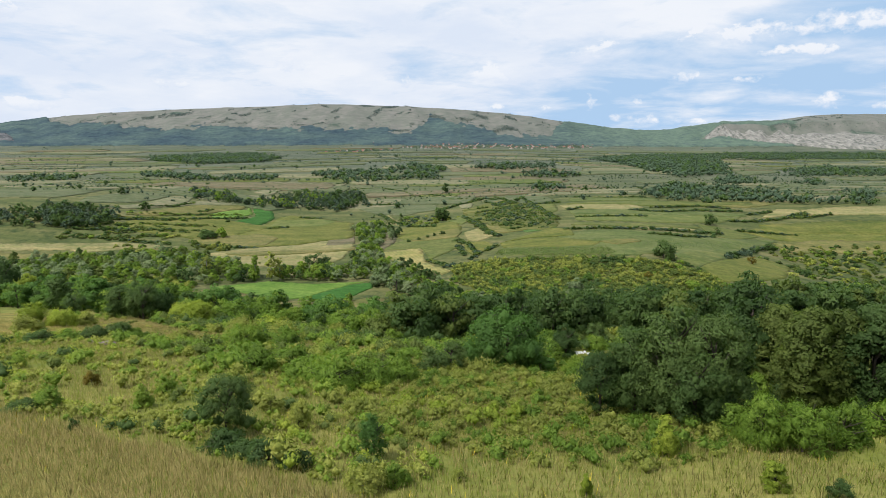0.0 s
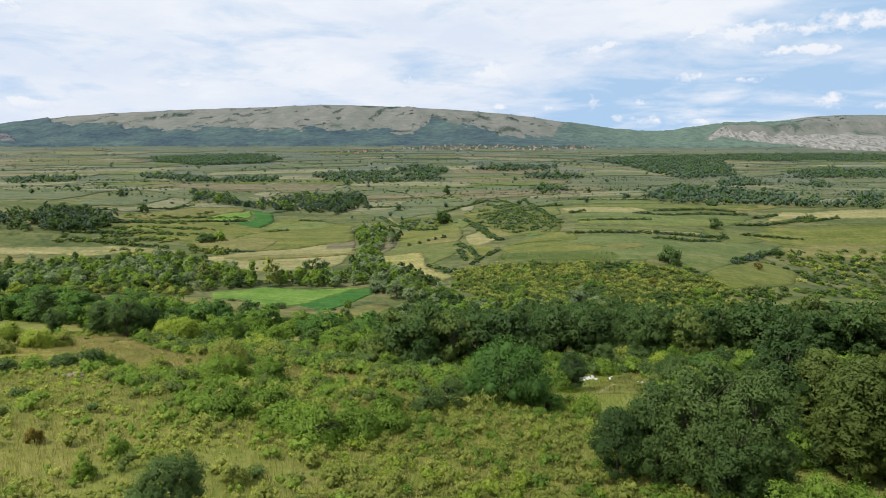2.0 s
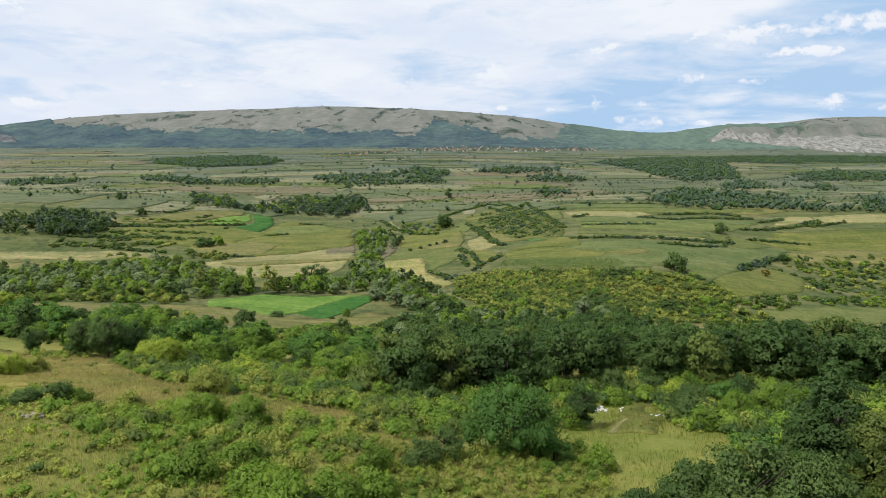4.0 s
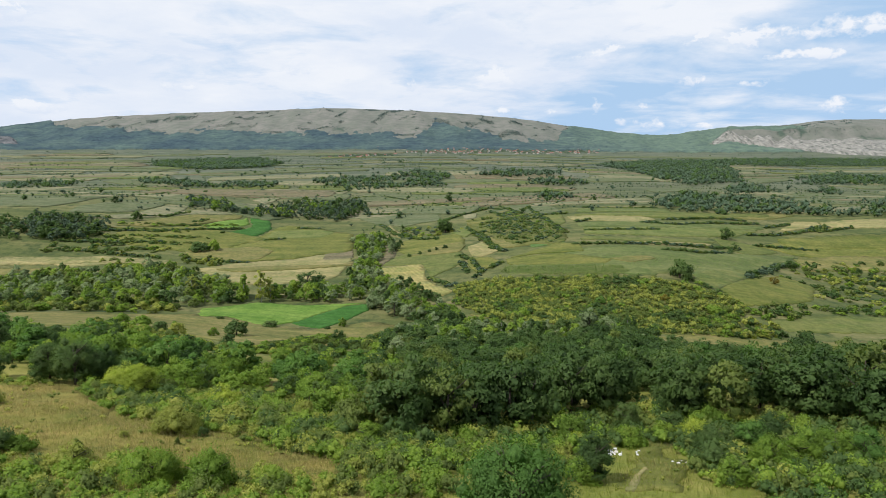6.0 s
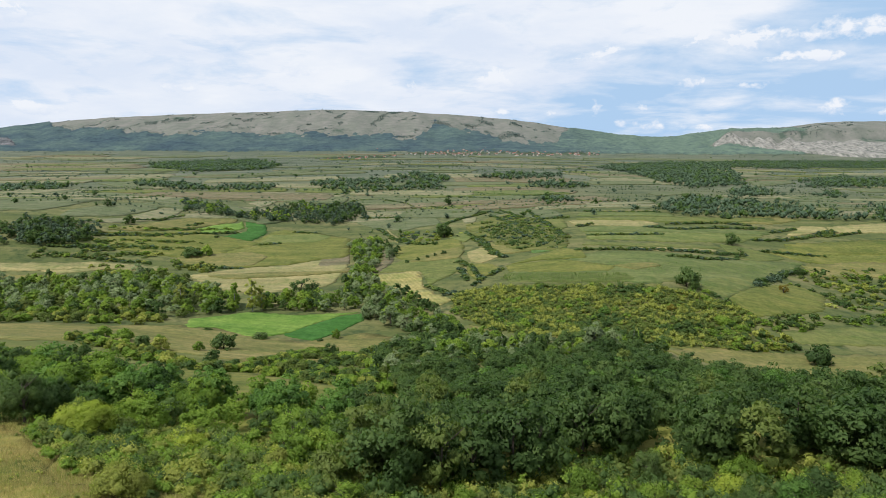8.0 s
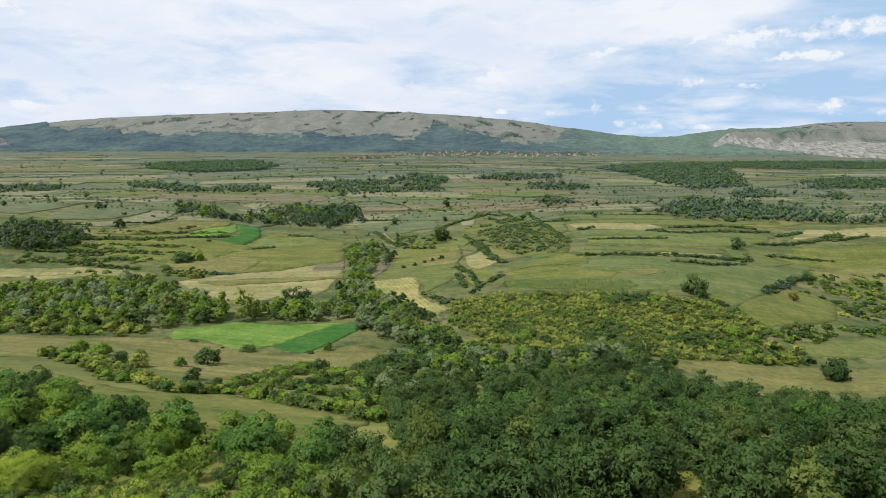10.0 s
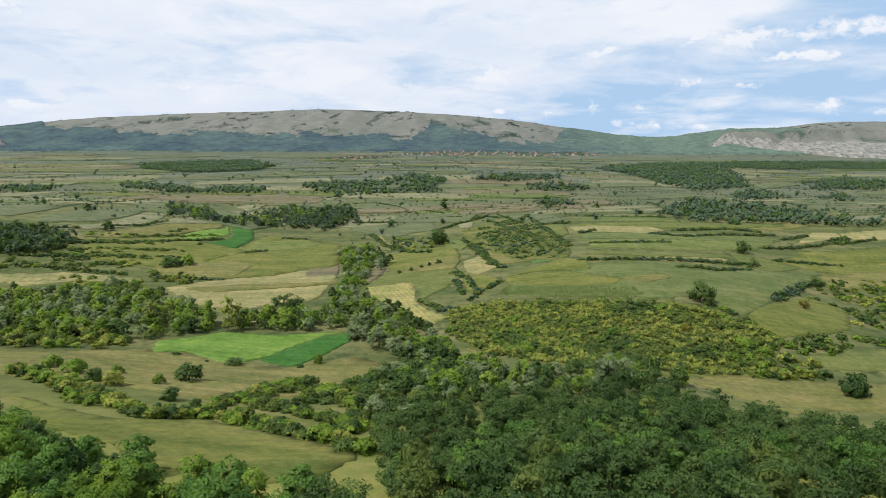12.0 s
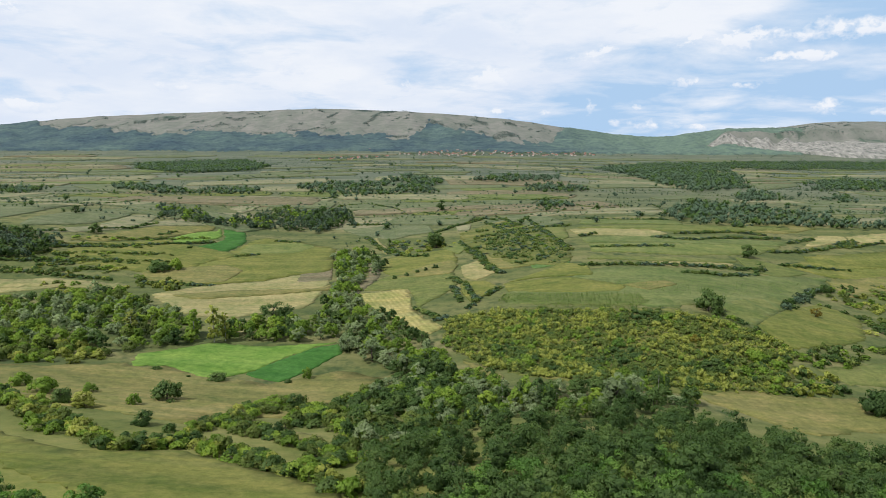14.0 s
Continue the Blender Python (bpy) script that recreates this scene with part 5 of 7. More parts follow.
brush('slope_scrub', 'olive-green shrubs along the lower meadow', scatter([(-67.9, 133.1), (-60.3, 141.5), (-47.0, 147.7), (-21.0, 135.2), (-10.5, 117.3), (11.6, 121.7), (24.6, 117.9), (15.7, 97.2), (-12.1, 93.5), (-22.3, 109.3), (-33.3, 114.0), (-50.2, 119.7)], 1.9, np.random.default_rng(101), (SLOPE_MEADOW, UPPER_MEADOW, CLEARING, ), 10, 0.4), (1.0, 2.6), (1.8, 3.2), ['scrub', 'hazel', 'green', 'scrub'], 101, 3, 34, 0.2)
wood([(-14.0, 116.0), (-6.0, 109.0), (3.0, 112.0), (12.0, 121.0), (22.0, 127.0), (36.0, 128.0), (49.0, 123.0), (65.0, 113.0), (92.0, 108.0), (104.0, 124.0), (68.0, 132.0), (50.0, 144.0), (20.0, 146.0), (2.0, 134.0), (-14.0, 132.0)], 7.8, (11.5, 15.5), (8, 11.5), ['oak', 'oak', 'oak', 'hazel', 'oak', 'oak'], 'low', 'mid', 'at the front of the dark wood', 'dark_wood', 189, 0, 0.3)
wood([(-62.0, 166.0), (-45.0, 152.0), (-30.0, 150.0), (-16.0, 138.0), (-14.0, 165.0), (-34.0, 170.0), (-60.0, 186.0)], 8.0, (8.5, 12), (6.5, 9), ['acacia', 'green', 'acacia', 'oak'], 'low', 'mid', 'in a belt of trees', 'bright_wood', 190, 0, 0.15)
brush('wood_edge_scrub', 'mixed green shrubs along the edge of the wood', scatter([(-68.0, 140.0), (-45.0, 137.0), (-35.0, 144.0), (-25.0, 137.0), (-13.0, 122.0), (-6.0, 115.0), (3.0, 119.0), (12.0, 128.0), (22.0, 136.0), (36.0, 137.0), (49.0, 132.0), (65.0, 121.0), (84.0, 114.0), (62.0, 96.0), (45.0, 94.0), (33.0, 93.0), (30.0, 116.0), (10.0, 100.0), (-12.0, 93.0), (-25.0, 110.0), (-50.0, 121.0)], 1.9, np.random.default_rng(131), (SLOPE_MEADOW, UPPER_MEADOW, CLEARING, ), 12, 0.9), (1.3, 3.6), (2.2, 4.4), ['oak', 'hazel', 'oak', 'green', 'hazel', 'green', 'scrub'], 131, 3, 34, 0.19)
for x, y, h, w, leaf in ((21.3, 118.5, 4.2, 5.5, 'green'), (36.9, 120.3, 5.0, 6.4, 'oak'), (44.1, 122.9, 4.6, 6.4, 'green'), (31.0, 124.5, 6.4, 6.0, 'oak'), (39.5, 110.5, 5.6, 6.2, 'oak'), (45.5, 112.0, 5.4, 6.6, 'acacia'), (37.0, 103.0, 4.8, 5.4, 'oak'), (36.0, 96.5, 4.4, 5.2, 'green'), (50.5, 115.0, 6.0, 6.5, 'oak'), (5.0, 112.0, 3.6, 5.0, 'green'), (-38.8, 135.6, 3.8, 6.5, 'yellow'), (-12.6, 61.0, 3.6, 5.2, 'green'), (-4.4, 62.5, 3.2, 4.8, 'green'), (-17.5, 69.0, 3.4, 5.4, 'green'), (-21.7, 124.2, 4.0, 5.6, 'scrub'), (-50.6, 137.9, 4.2, 6.4, 'hazel'), (-9.5, 111.0, 4.4, 5.5, 'green'), (55.0, 116.5, 4.4, 6.0, 'green')):
    plant(x, y, h, w, 'bush', leaf, 'near', 'at the edge of the wood', 'plants on the slope')
brush('edge_shrubs', 'dense green shrubs round the clearing', scatter([(41.4, 110.8), (51.3, 112.1), (68.6, 109.7), (47.6, 82.3), (32.5, 82.2), (38.5, 95.5), (37.6, 100.8)], 1.7, np.random.default_rng(102), (), 10, 0.8), (1.4, 3.2), (1.8, 3.4), ['oak', 'green', 'hazel', 'oak', 'acacia', 'green'], 102, 3, 22, 0.21)
brush('clearing_weeds', 'low weeds and tufts in the clearing', scatter([(28.2, 113.0), (35.9, 116.7), (39.6, 113.4), (38.0, 105.1), (38.9, 100.3), (35.8, 93.4), (19.9, 92.3), (24.5, 103.0)], 1.9, np.random.default_rng(103), (), 5, 0.05), (0.2, 0.8), (0.5, 1.5), ['scrub', 'hazel', 'scrub'], 103, 2, 18, 0.22)
brush('meadow_weeds', 'low weeds and small shrubs in dry grass', scatter([(-80.6, 132.4), (-68.5, 137.8), (-55.3, 124.1), (-46.7, 116.5), (-32.9, 111.1), (-22.3, 104.4), (-12.6, 98.9), (-10.0, 92.3), (-21.2, 91.5), (-34.1, 93.4), (-44.2, 90.4)], 1.8, np.random.default_rng(104), (), 7, 0.02), (0.2, 1.0), (0.6, 1.8), ['scrub', 'hazel', 'scrub'], 104, 2, 18, 0.22)
wood([(-16.3, 126.6), (-16.7, 171.9), (11.1, 196.6), (58.4, 227.7), (66.4, 166.3), (205.5, 211.9), (88.0, 114.0), (65.0, 119.0), (49.0, 129.0), (36.0, 134.0), (22.0, 133.0), (12.0, 127.0), (3.0, 118.0), (-6.0, 113.0), (-13.0, 118.0)], 7.4, (6, 12.5), (7, 10.5), ['oak', 'oak', 'oak', 'hazel', 'oak', 'oak'], 'low', 'mid', 'in the dark wood below the hill', 'dark_wood', 105, 0, 0.13)
wood([(-7.5, 184.4), (-13.5, 219.3), (-8.1, 249.7), (24.3, 263.8), (88.7, 276.8), (103.7, 255.1), (113.1, 244.8), (165.1, 235.9), (118.2, 191.4), (66.6, 190.6), (48.5, 211.4), (18.7, 211.5), (2.2, 197.3)], 7.8, (5, 11), (6.5, 9.5), ['oak'], 'low', 'mid', 'in the wood below the hill', 'dark_wood', 106, 0, 0.07)
wood([(-7.5, 184.4), (2.2, 197.3), (18.7, 211.5), (48.5, 211.4), (66.6, 190.6), (118.2, 191.4), (95.4, 169.6), (14.6, 173.6)], 7.8, (5, 10), (6.5, 9.5), ['acacia', 'acacia', 'oak', 'acacia'], 'low', 'mid', 'in the wood below the hill', 'dark_wood', 107, 0, 0.07)
wood([(-197.1, 239.7), (-102.1, 205.2), (-83.0, 198.2), (-61.5, 179.5), (-45.1, 165.4), (-33.6, 163.2), (-18.9, 158.0), (-13.6, 164.4), (-13.0, 121.0), (-25.0, 135.0), (-35.0, 143.0), (-45.0, 137.0), (-55.0, 139.0), (-70.0, 142.0), (-98.0, 166.0)], 6.2, (4.5, 9), (5.5, 8.5), ['acacia', 'green', 'acacia', 'green', 'oak', 'green'], 'low', 'mid', 'in a belt of trees', 'bright_wood', 108, 0, 0.15)
wood([(-205.0, 236.0), (-150.0, 212.0), (-102.1, 200.2), (-80.0, 188.0), (-58.0, 172.0), (-56.0, 150.0), (-72.0, 152.0), (-110.0, 172.0)], 9.5, (9, 13), (7, 10), ['acacia', 'green', 'oak', 'acacia'], 'low', 'mid', 'in a belt of trees', 'bright_wood', 188, 0, 0.1)
plant(-54.5, 136.5, 7.1, 6.3, 'low', 'yellow', 'near', "at the meadow's edge", 'plants on the slope')
plant(-75.2, 143.3, 9.6, 7.5, 'low', 'oak', 'near', "at the meadow's edge", 'plants on the slope')
plant(-69.7, 142.3, 11.4, 9.6, 'low', 'oak', 'near', "at the meadow's edge", 'plants on the slope')
plant(-67.1, 145.9, 10.3, 8.8, 'low', 'oak', 'near', "at the meadow's edge", 'plants on the slope')
wood([(-357.8, 450.5), (-239.9, 477.0), (-214.2, 496.7), (-161.3, 445.3), (-129.7, 419.2), (-111.5, 382.5), (-134.0, 361.1), (-164.6, 353.0), (-263.9, 352.7)], 7.6, (4, 11), (6, 10), ['green', 'willow', 'green', 'oak', 'willow', 'green', 'hazel'], 'low', 'valley', 'in the valley floor grove', 'valley_grove', 109, 0, 0.04)
wood([(-114.2, 401.6), (-100.7, 409.5), (-69.8, 418.4), (-53.3, 429.9), (-46.9, 390.6), (-74.3, 387.1), (-101.6, 385.6)], 6.5, (6, 11), (6, 9), ['green', 'oak', 'green', 'willow'], 'low', 'valley', 'beside the green field', 'valley_grove', 110, 0, 0.04)
wood([(-304.9, 394.9), (-183.5, 367.0), (-145.9, 359.5), (-135.4, 344.2), (-152.8, 333.5), (-239.9, 328.3)], 6, (3, 6), (5, 8), ['scrub', 'green', 'hazel'], 'bush', 'valley', 'beside the dry meadow', 'valley_grove', 111, 0, 0)
wood([(-90, 634), (-66, 649), (-35.3, 557.5), (-52.6, 524.6), (-50.6, 467.4), (-24.0, 420.7), (-5.7, 380.8), (9.0, 355.3), (-0.1, 310.9), (-15.4, 345.5), (-32.0, 362.0), (-46.8, 389.7), (-67.6, 455.5), (-68.5, 524.1)], 7.4, (4, 11), (6, 10), ['willow', 'green', 'oak', 'willow', 'green', 'green'], 'low', 'valley', 'along the stream', 'stream_trees', 112, 0, 0.05)
wood([(-17.8, 345.9), (-1.1, 357.4), (21.2, 314.1), (50.6, 311.5), (96.4, 320.4), (96.5, 298.9), (60.0, 270.5), (21.5, 269.0), (-2.9, 274.2), (-21.7, 281.9)], 7.4, (4, 10), (5.5, 9), ['oak', 'willow', 'green', 'oak'], 'low', 'valley', 'below the scrub slope', 'stream_trees', 113, 0, 0.05)
plant(-106.1, 382.8, 19.8, 11.5, 'tall', 'scrub', 'mid', 'among the valley fields', 'valley trees')
plant(-116.9, 386.0, 16.7, 8.3, 'tall', 'green', 'mid', 'among the valley fields', 'valley trees')
plant(-101.6, 385.6, 15.5, 6.7, 'tall', 'scrub', 'mid', 'among the valley fields', 'valley trees')
plant(-87.3, 420.7, 14.8, 15.4, 'low', 'oak', 'mid', 'among the valley fields', 'valley trees')
plant(-80.3, 423.8, 12.4, 11.2, 'low', 'oak', 'mid', 'among the valley fields', 'valley trees')
plant(-128.2, 383.2, 11.0, 12.1, 'low', 'green', 'mid', 'among the valley fields', 'valley trees')
plant(-145.8, 382.9, 14.0, 11.0, 'tall', 'scrub', 'mid', 'among the valley fields', 'valley trees')
plant(-4.3, 379.0, 9.2, 7.6, 'low', 'oak', 'mid', 'among the valley fields', 'valley trees')
plant(-5.5, 340.0, 10.2, 11.9, 'low', 'oak', 'mid', 'among the valley fields', 'valley trees')
plant(-26.8, 361.5, 12.8, 15.4, 'low', 'willow', 'mid', 'among the valley fields', 'valley trees')
plant(-18.5, 353.2, 11.2, 10.0, 'low', 'willow', 'mid', 'among the valley fields', 'valley trees')
plant(-39.4, 377.4, 9.5, 13.5, 'low', 'willow', 'mid', 'among the valley fields', 'valley trees')
plant(24.9, 286.1, 9.4, 4.9, 'tall', 'oak', 'mid', 'among the valley fields', 'valley trees')
plant(30.5, 285.4, 10.1, 4.5, 'tall', 'oak', 'mid', 'among the valley fields', 'valley trees')
plant(37.5, 288.2, 8.4, 4.2, 'tall', 'oak', 'mid', 'among the valley fields', 'valley trees')
plant(43.5, 289.9, 8.4, 4.6, 'tall', 'oak', 'mid', 'among the valley fields', 'valley trees')
plant(84.0, 306.8, 12.0, 3.7, 'tall', 'oak', 'mid', 'among the valley fields', 'valley trees')
plant(87.0, 306.4, 11.0, 4.1, 'tall', 'oak', 'mid', 'among the valley fields', 'valley trees')
plant(58.5, 271.5, 18.6, 9.1, 'low', 'willow', 'mid', 'among the valley fields', 'valley trees')
plant(72.7, 300.4, 12.1, 10.1, 'low', 'willow', 'mid', 'among the valley fields', 'valley trees')
plant(58.6, 292.7, 11.7, 8.6, 'low', 'oak', 'mid', 'among the valley fields', 'valley trees')
plant(-22.8, 290.3, 8.9, 12.7, 'bush', 'oak', 'mid', 'among the valley fields', 'valley trees')
plant(-46.1, 294.8, 8.3, 7.9, 'bush', 'oak', 'mid', 'among the valley fields', 'valley trees')
plant(-91.7, 297.0, 7.9, 12.3, 'bush', 'oak', 'mid', 'among the valley fields', 'valley trees')
plant(-97.5, 285.3, 5.3, 5.6, 'bush', 'green', 'mid', 'among the valley fields', 'valley trees')
plant(-116.8, 277.9, 6.1, 7.9, 'bush', 'oak', 'mid', 'among the valley fields', 'valley trees')
plant(-108.0, 275.0, 7.1, 8.5, 'bush', 'scrub', 'mid', 'among the valley fields', 'valley trees')
plant(-130.4, 289.4, 5.7, 11.8, 'bush', 'green', 'mid', 'among the valley fields', 'valley trees')
plant(-142.9, 296.7, 5.3, 8.7, 'bush', 'green', 'mid', 'among the valley fields', 'valley trees')
plant(-118.3, 296.4, 4.3, 5.9, 'bush', 'green', 'mid', 'among the valley fields', 'valley trees')
plant(-82.5, 260.5, 6.3, 7.6, 'bush', 'oak', 'mid', 'among the valley fields', 'valley trees')
plant(-87.0, 332.3, 3.7, 10.1, 'bush', 'oak', 'mid', 'among the valley fields', 'valley trees')
plant(-52.0, 340.7, 6.2, 5.2, 'bush', 'green', 'mid', 'among the valley fields', 'valley trees')
plant(-114.7, 339.0, 1.7, 5.2, 'bush', 'oak', 'mid', 'among the valley fields', 'valley trees')
plant(-58.7, 334.2, 1.9, 4.2, 'bush', 'oak', 'mid', 'among the valley fields', 'valley trees')
plant(-98.6, 332.6, 1.8, 2.3, 'bush', 'oak', 'mid', 'among the valley fields', 'valley trees')
plant(166.9, 310.5, 11.0, 15.3, 'bush', 'oak', 'mid', 'among the valley fields', 'valley trees')
plant(145.3, 410.5, 13.1, 17.3, 'bush', 'oak', 'mid', 'among the valley fields', 'valley trees')
plant(210.4, 423.7, 7.1, 6.8, 'low', 'rust', 'mid', 'among the valley fields', 'valley trees')
plant(-378.3, 744.9, 11.8, 11.8, 'low', 'oak', 'mid', 'among the valley fields', 'valley trees')
plant(-310.4, 654.4, 11.3, 14.3, 'bush', 'oak', 'mid', 'among the valley fields', 'valley trees')
plant(-220.5, 644.0, 3.5, 6.1, 'bush', 'oak', 'mid', 'among the valley fields', 'valley trees')
plant(-0.6, 643.8, 21.7, 21.2, 'bush', 'oak', 'mid', 'among the valley fields', 'valley trees')
plant(3.5, 872.5, 16.9, 12.7, 'low', 'oak', 'mid', 'among the valley fields', 'valley trees')
plant(-207.8, 554.8, 9.4, 23.0, 'bush', 'oak', 'mid', 'among the valley fields', 'valley trees')
plant(-198.9, 561.0, 10.4, 13.8, 'bush', 'green', 'mid', 'among the valley fields', 'valley trees')
plant(242.7, 571.1, 11.0, 14.9, 'low', 'oak', 'mid', 'among the valley fields', 'valley trees')
plant(231.8, 530.5, 7.7, 7.3, 'low', 'oak', 'mid', 'among the valley fields', 'valley trees')
plant(261.9, 501.7, 6.1, 8.4, 'low', 'oak', 'mid', 'among the valley fields', 'valley trees')
plant(-13.1, 537.8, 4.1, 4.9, 'bush', 'oak', 'mid', 'among the valley fields', 'valley trees')
plant(-20.9, 529.8, 4.0, 4.8, 'bush', 'oak', 'mid', 'among the valley fields', 'valley trees')
plant(-7.1, 542.9, 4.2, 4.2, 'bush', 'oak', 'mid', 'among the valley fields', 'valley trees')
plant(-0.1, 547.7, 4.2, 5.9, 'bush', 'oak', 'mid', 'among the valley fields', 'valley trees')
plant(-28.7, 525.3, 3.2, 4.8, 'bush', 'oak', 'mid', 'among the valley fields', 'valley trees')
plant(-44.2, 664.7, 10.5, 8.4, 'tall', 'oak', 'mid', 'among the valley fields', 'valley trees')
plant(-48.4, 579.8, 11.2, 8.1, 'low', 'oak', 'mid', 'among the valley fields', 'valley trees')
hedge([(-149.3, 285.5), (-115.4, 262.2), (-92.2, 242.4), (-75.5, 235.7), (-63.4, 244.0), (-42.9, 231.2), (-23.3, 216.6), (-11.7, 205.0)], 0.95, (2.2, 5.5), (4, 7), ['green', 'hazel', 'oak', 'green', 'scrub'], 2.4, 'bush', 'valley', 'in the hedge between two meadows', 'valley_hedge', 114, 0.2)
hedge([(-67.2, 257.2), (-61.6, 279.3), (-53.3, 303.8), (-35.7, 287.3), (-22.2, 260.0), (-22.4, 241.7)], 0.95, (2.2, 5), (4, 7), ['hazel', 'green', 'oak', 'green', 'hazel', 'scrub'], 3, 'bush', 'valley', 'in the hedge between two meadows', 'valley_hedge', 115, 0.18)
hedge([(-40.4, 267.0), (-32.2, 300.0), (-17.4, 314.9), (-7.7, 295.7)], 1.2, (2.5, 6), (4.5, 7.5), ['green', 'oak', 'hazel'], 3.5, 'bush', 'valley', 'in the hedge between two meadows', 'valley_hedge', 116, 0.18)
hedge([(-60.1, 267.1), (-44.2, 256.1), (-28.4, 241.7), (-17.2, 226.2)], 1.2, (2.5, 5.5), (4.5, 7), ['green', 'oak', 'hazel'], 2.8, 'bush', 'valley', 'in the hedge between two meadows', 'valley_hedge', 117, 0.18)
brush('scrub_slope', 'yellow-green scrub on a dry slope', scatter([(6.8, 415.4), (34.8, 424.0), (84.1, 409.8), (132.7, 404.7), (151.0, 393.1), (162.4, 376.1), (167.5, 365.5), (138.1, 323.8), (105.7, 321.5), (76.3, 322.5), (44.0, 328.3), (24.7, 341.3), (5.3, 378.6)], 2.3, np.random.default_rng(118), (), 38, 0.62), (1.4, 4.0), (4.0, 7.5), ['oak', 'hazel', 'green', 'hazel', 'scrub', 'hazel', 'scrub', 'hazel', 'scrub'], 118, 4, 12, 0.25, 'shrubs', 24.0)
plant(85.0, 363.5, 5.1, 7.7, 'bush', 'acacia', 'mid', 'on the scrub slope', 'slope bushes')
plant(122.5, 370.6, 4.2, 6.9, 'bush', 'rust', 'mid', 'on the scrub slope', 'slope bushes')
plant(118.3, 341.0, 7.1, 14.3, 'bush', 'oak', 'mid', 'on the scrub slope', 'slope bushes')
plant(143.9, 354.5, 7.0, 12.5, 'bush', 'green', 'mid', 'on the scrub slope', 'slope bushes')
plant(109.2, 342.4, 4.8, 9.6, 'bush', 'oak', 'mid', 'on the scrub slope', 'slope bushes')
plant(90.2, 325.0, 5.6, 9.0, 'bush', 'green', 'mid', 'on the scrub slope', 'slope bushes')
plant(39.8, 342.3, 6.0, 10.5, 'bush', 'green', 'mid', 'on the scrub slope', 'slope bushes')
hedge([(150.0, 403.9), (160.0, 388.0), (163.4, 367.7), (165.5, 357.2)], 4, (2, 4), (4, 7), ['oak', 'green'], 2, 'bush', 'far', 'in a field hedge', 'valley_hedge', 119, 0)
wood([(164.5, 362.4), (178.7, 371.4), (192.3, 376.2), (198.3, 362.5), (182.4, 351.5), (166.3, 349.5)], 5.5, (3, 5), (5, 8), ['oak', 'green', 'hazel'], 'bush', 'far', 'in the wood', 'valley_hedge', 120, 0, 0)
wood([(133.5, 328.1), (154.3, 345.6), (168.7, 341.2), (172.2, 331.4), (165.1, 323.8), (141.2, 321.2)], 5.5, (3, 6), (5, 8), ['oak', 'green', 'scrub'], 'bush', 'far', 'in the wood', 'valley_hedge', 121, 0, 0)
wood([(198.0, 374.5), (342.5, 434.3), (304.4, 393.4), (199.8, 362.8)], 6, (2, 4), (5, 8), ['oak', 'green', 'hazel'], 'bush', 'far', 'in the wood', 'valley_hedge', 122, 0, 0)
wood([(258.2, 454.9), (313.6, 516.3), (424.0, 524.5), (342.5, 434.3), (222.1, 396.4)], 8, (2, 5), (5, 9), ['oak', 'green', 'hazel', 'scrub'], 'bush', 'far', 'in the wood', 'valley_hedge', 123, 0.3, 0)
hedge([(197.6, 432.1), (236.5, 477.3), (269.8, 511.6)], 4, (4, 6), (6, 8), ['oak', 'far'], 2, 'bush', 'far', 'in a field hedge', 'valley_hedge', 124, 0)
hedge([(235.6, 463.4), (246.3, 452.5), (247.1, 438.2)], 5, (2, 3.5), (4, 6), ['oak', 'green'], 1.5, 'bush', 'far', 'in a field hedge', 'valley_hedge', 125, 0)
wood([(256.6, 505.9), (329.6, 540.0), (432.5, 534.1), (399.2, 496.8), (263.4, 468.1), (256.8, 480.7)], 8, (2, 5), (5, 9), ['oak', 'green', 'hazel', 'scrub'], 'bush', 'far', 'in the wood', 'valley_hedge', 126, 0.35, 0)
hedge([(-9.5, 443.1), (2.2, 420.0), (18.8, 411.8)], 2.2, (1.4, 3.2), (5.2, 8.2), ['far', 'oak', 'hazel', 'oak'], 0.8, 'bush', 'dot', 'in a field hedge', 'terrace_hedges', 127, 0)
hedge([(11.2, 514.4), (20.1, 490.5), (25.5, 454.0), (19.7, 434.1)], 2.2, (1.4, 3.2), (5.2, 8.2), ['far', 'oak', 'hazel', 'oak'], 0.8, 'bush', 'dot', 'in a field hedge', 'terrace_hedges', 128, 0)
hedge([(12.6, 486.0), (15.3, 451.4)], 2.2, (1.4, 3.2), (5.2, 8.2), ['far', 'oak', 'hazel', 'oak'], 0.8, 'bush', 'dot', 'in a field hedge', 'terrace_hedges', 129, 0)
hedge([(30.8, 458.4), (40.8, 474.7)], 2.2, (1.4, 3.2), (5.2, 8.2), ['far', 'oak', 'hazel', 'oak'], 0.8, 'bush', 'dot', 'in a field hedge', 'terrace_hedges', 130, 0)
hedge([(-6, 727), (15, 758), (53, 796), (67, 773)], 2.2, (1.4, 3.2), (5.2, 8.2), ['far', 'oak', 'hazel', 'oak'], 0.8, 'bush', 'dot', 'in a field hedge', 'terrace_hedges', 131, 0)
hedge([(21, 660), (33.6, 564.7), (45.9, 511.0)], 2.2, (1.4, 3.2), (5.2, 8.2), ['far', 'oak', 'hazel', 'oak'], 0.8, 'bush', 'dot', 'in a field hedge', 'terrace_hedges', 132, 0)
hedge([(32, 619), (39.1, 522.8)], 2.2, (1.4, 3.2), (5.2, 8.2), ['far', 'oak', 'hazel', 'oak'], 0.8, 'bush', 'dot', 'in a field hedge', 'terrace_hedges', 133, 0)
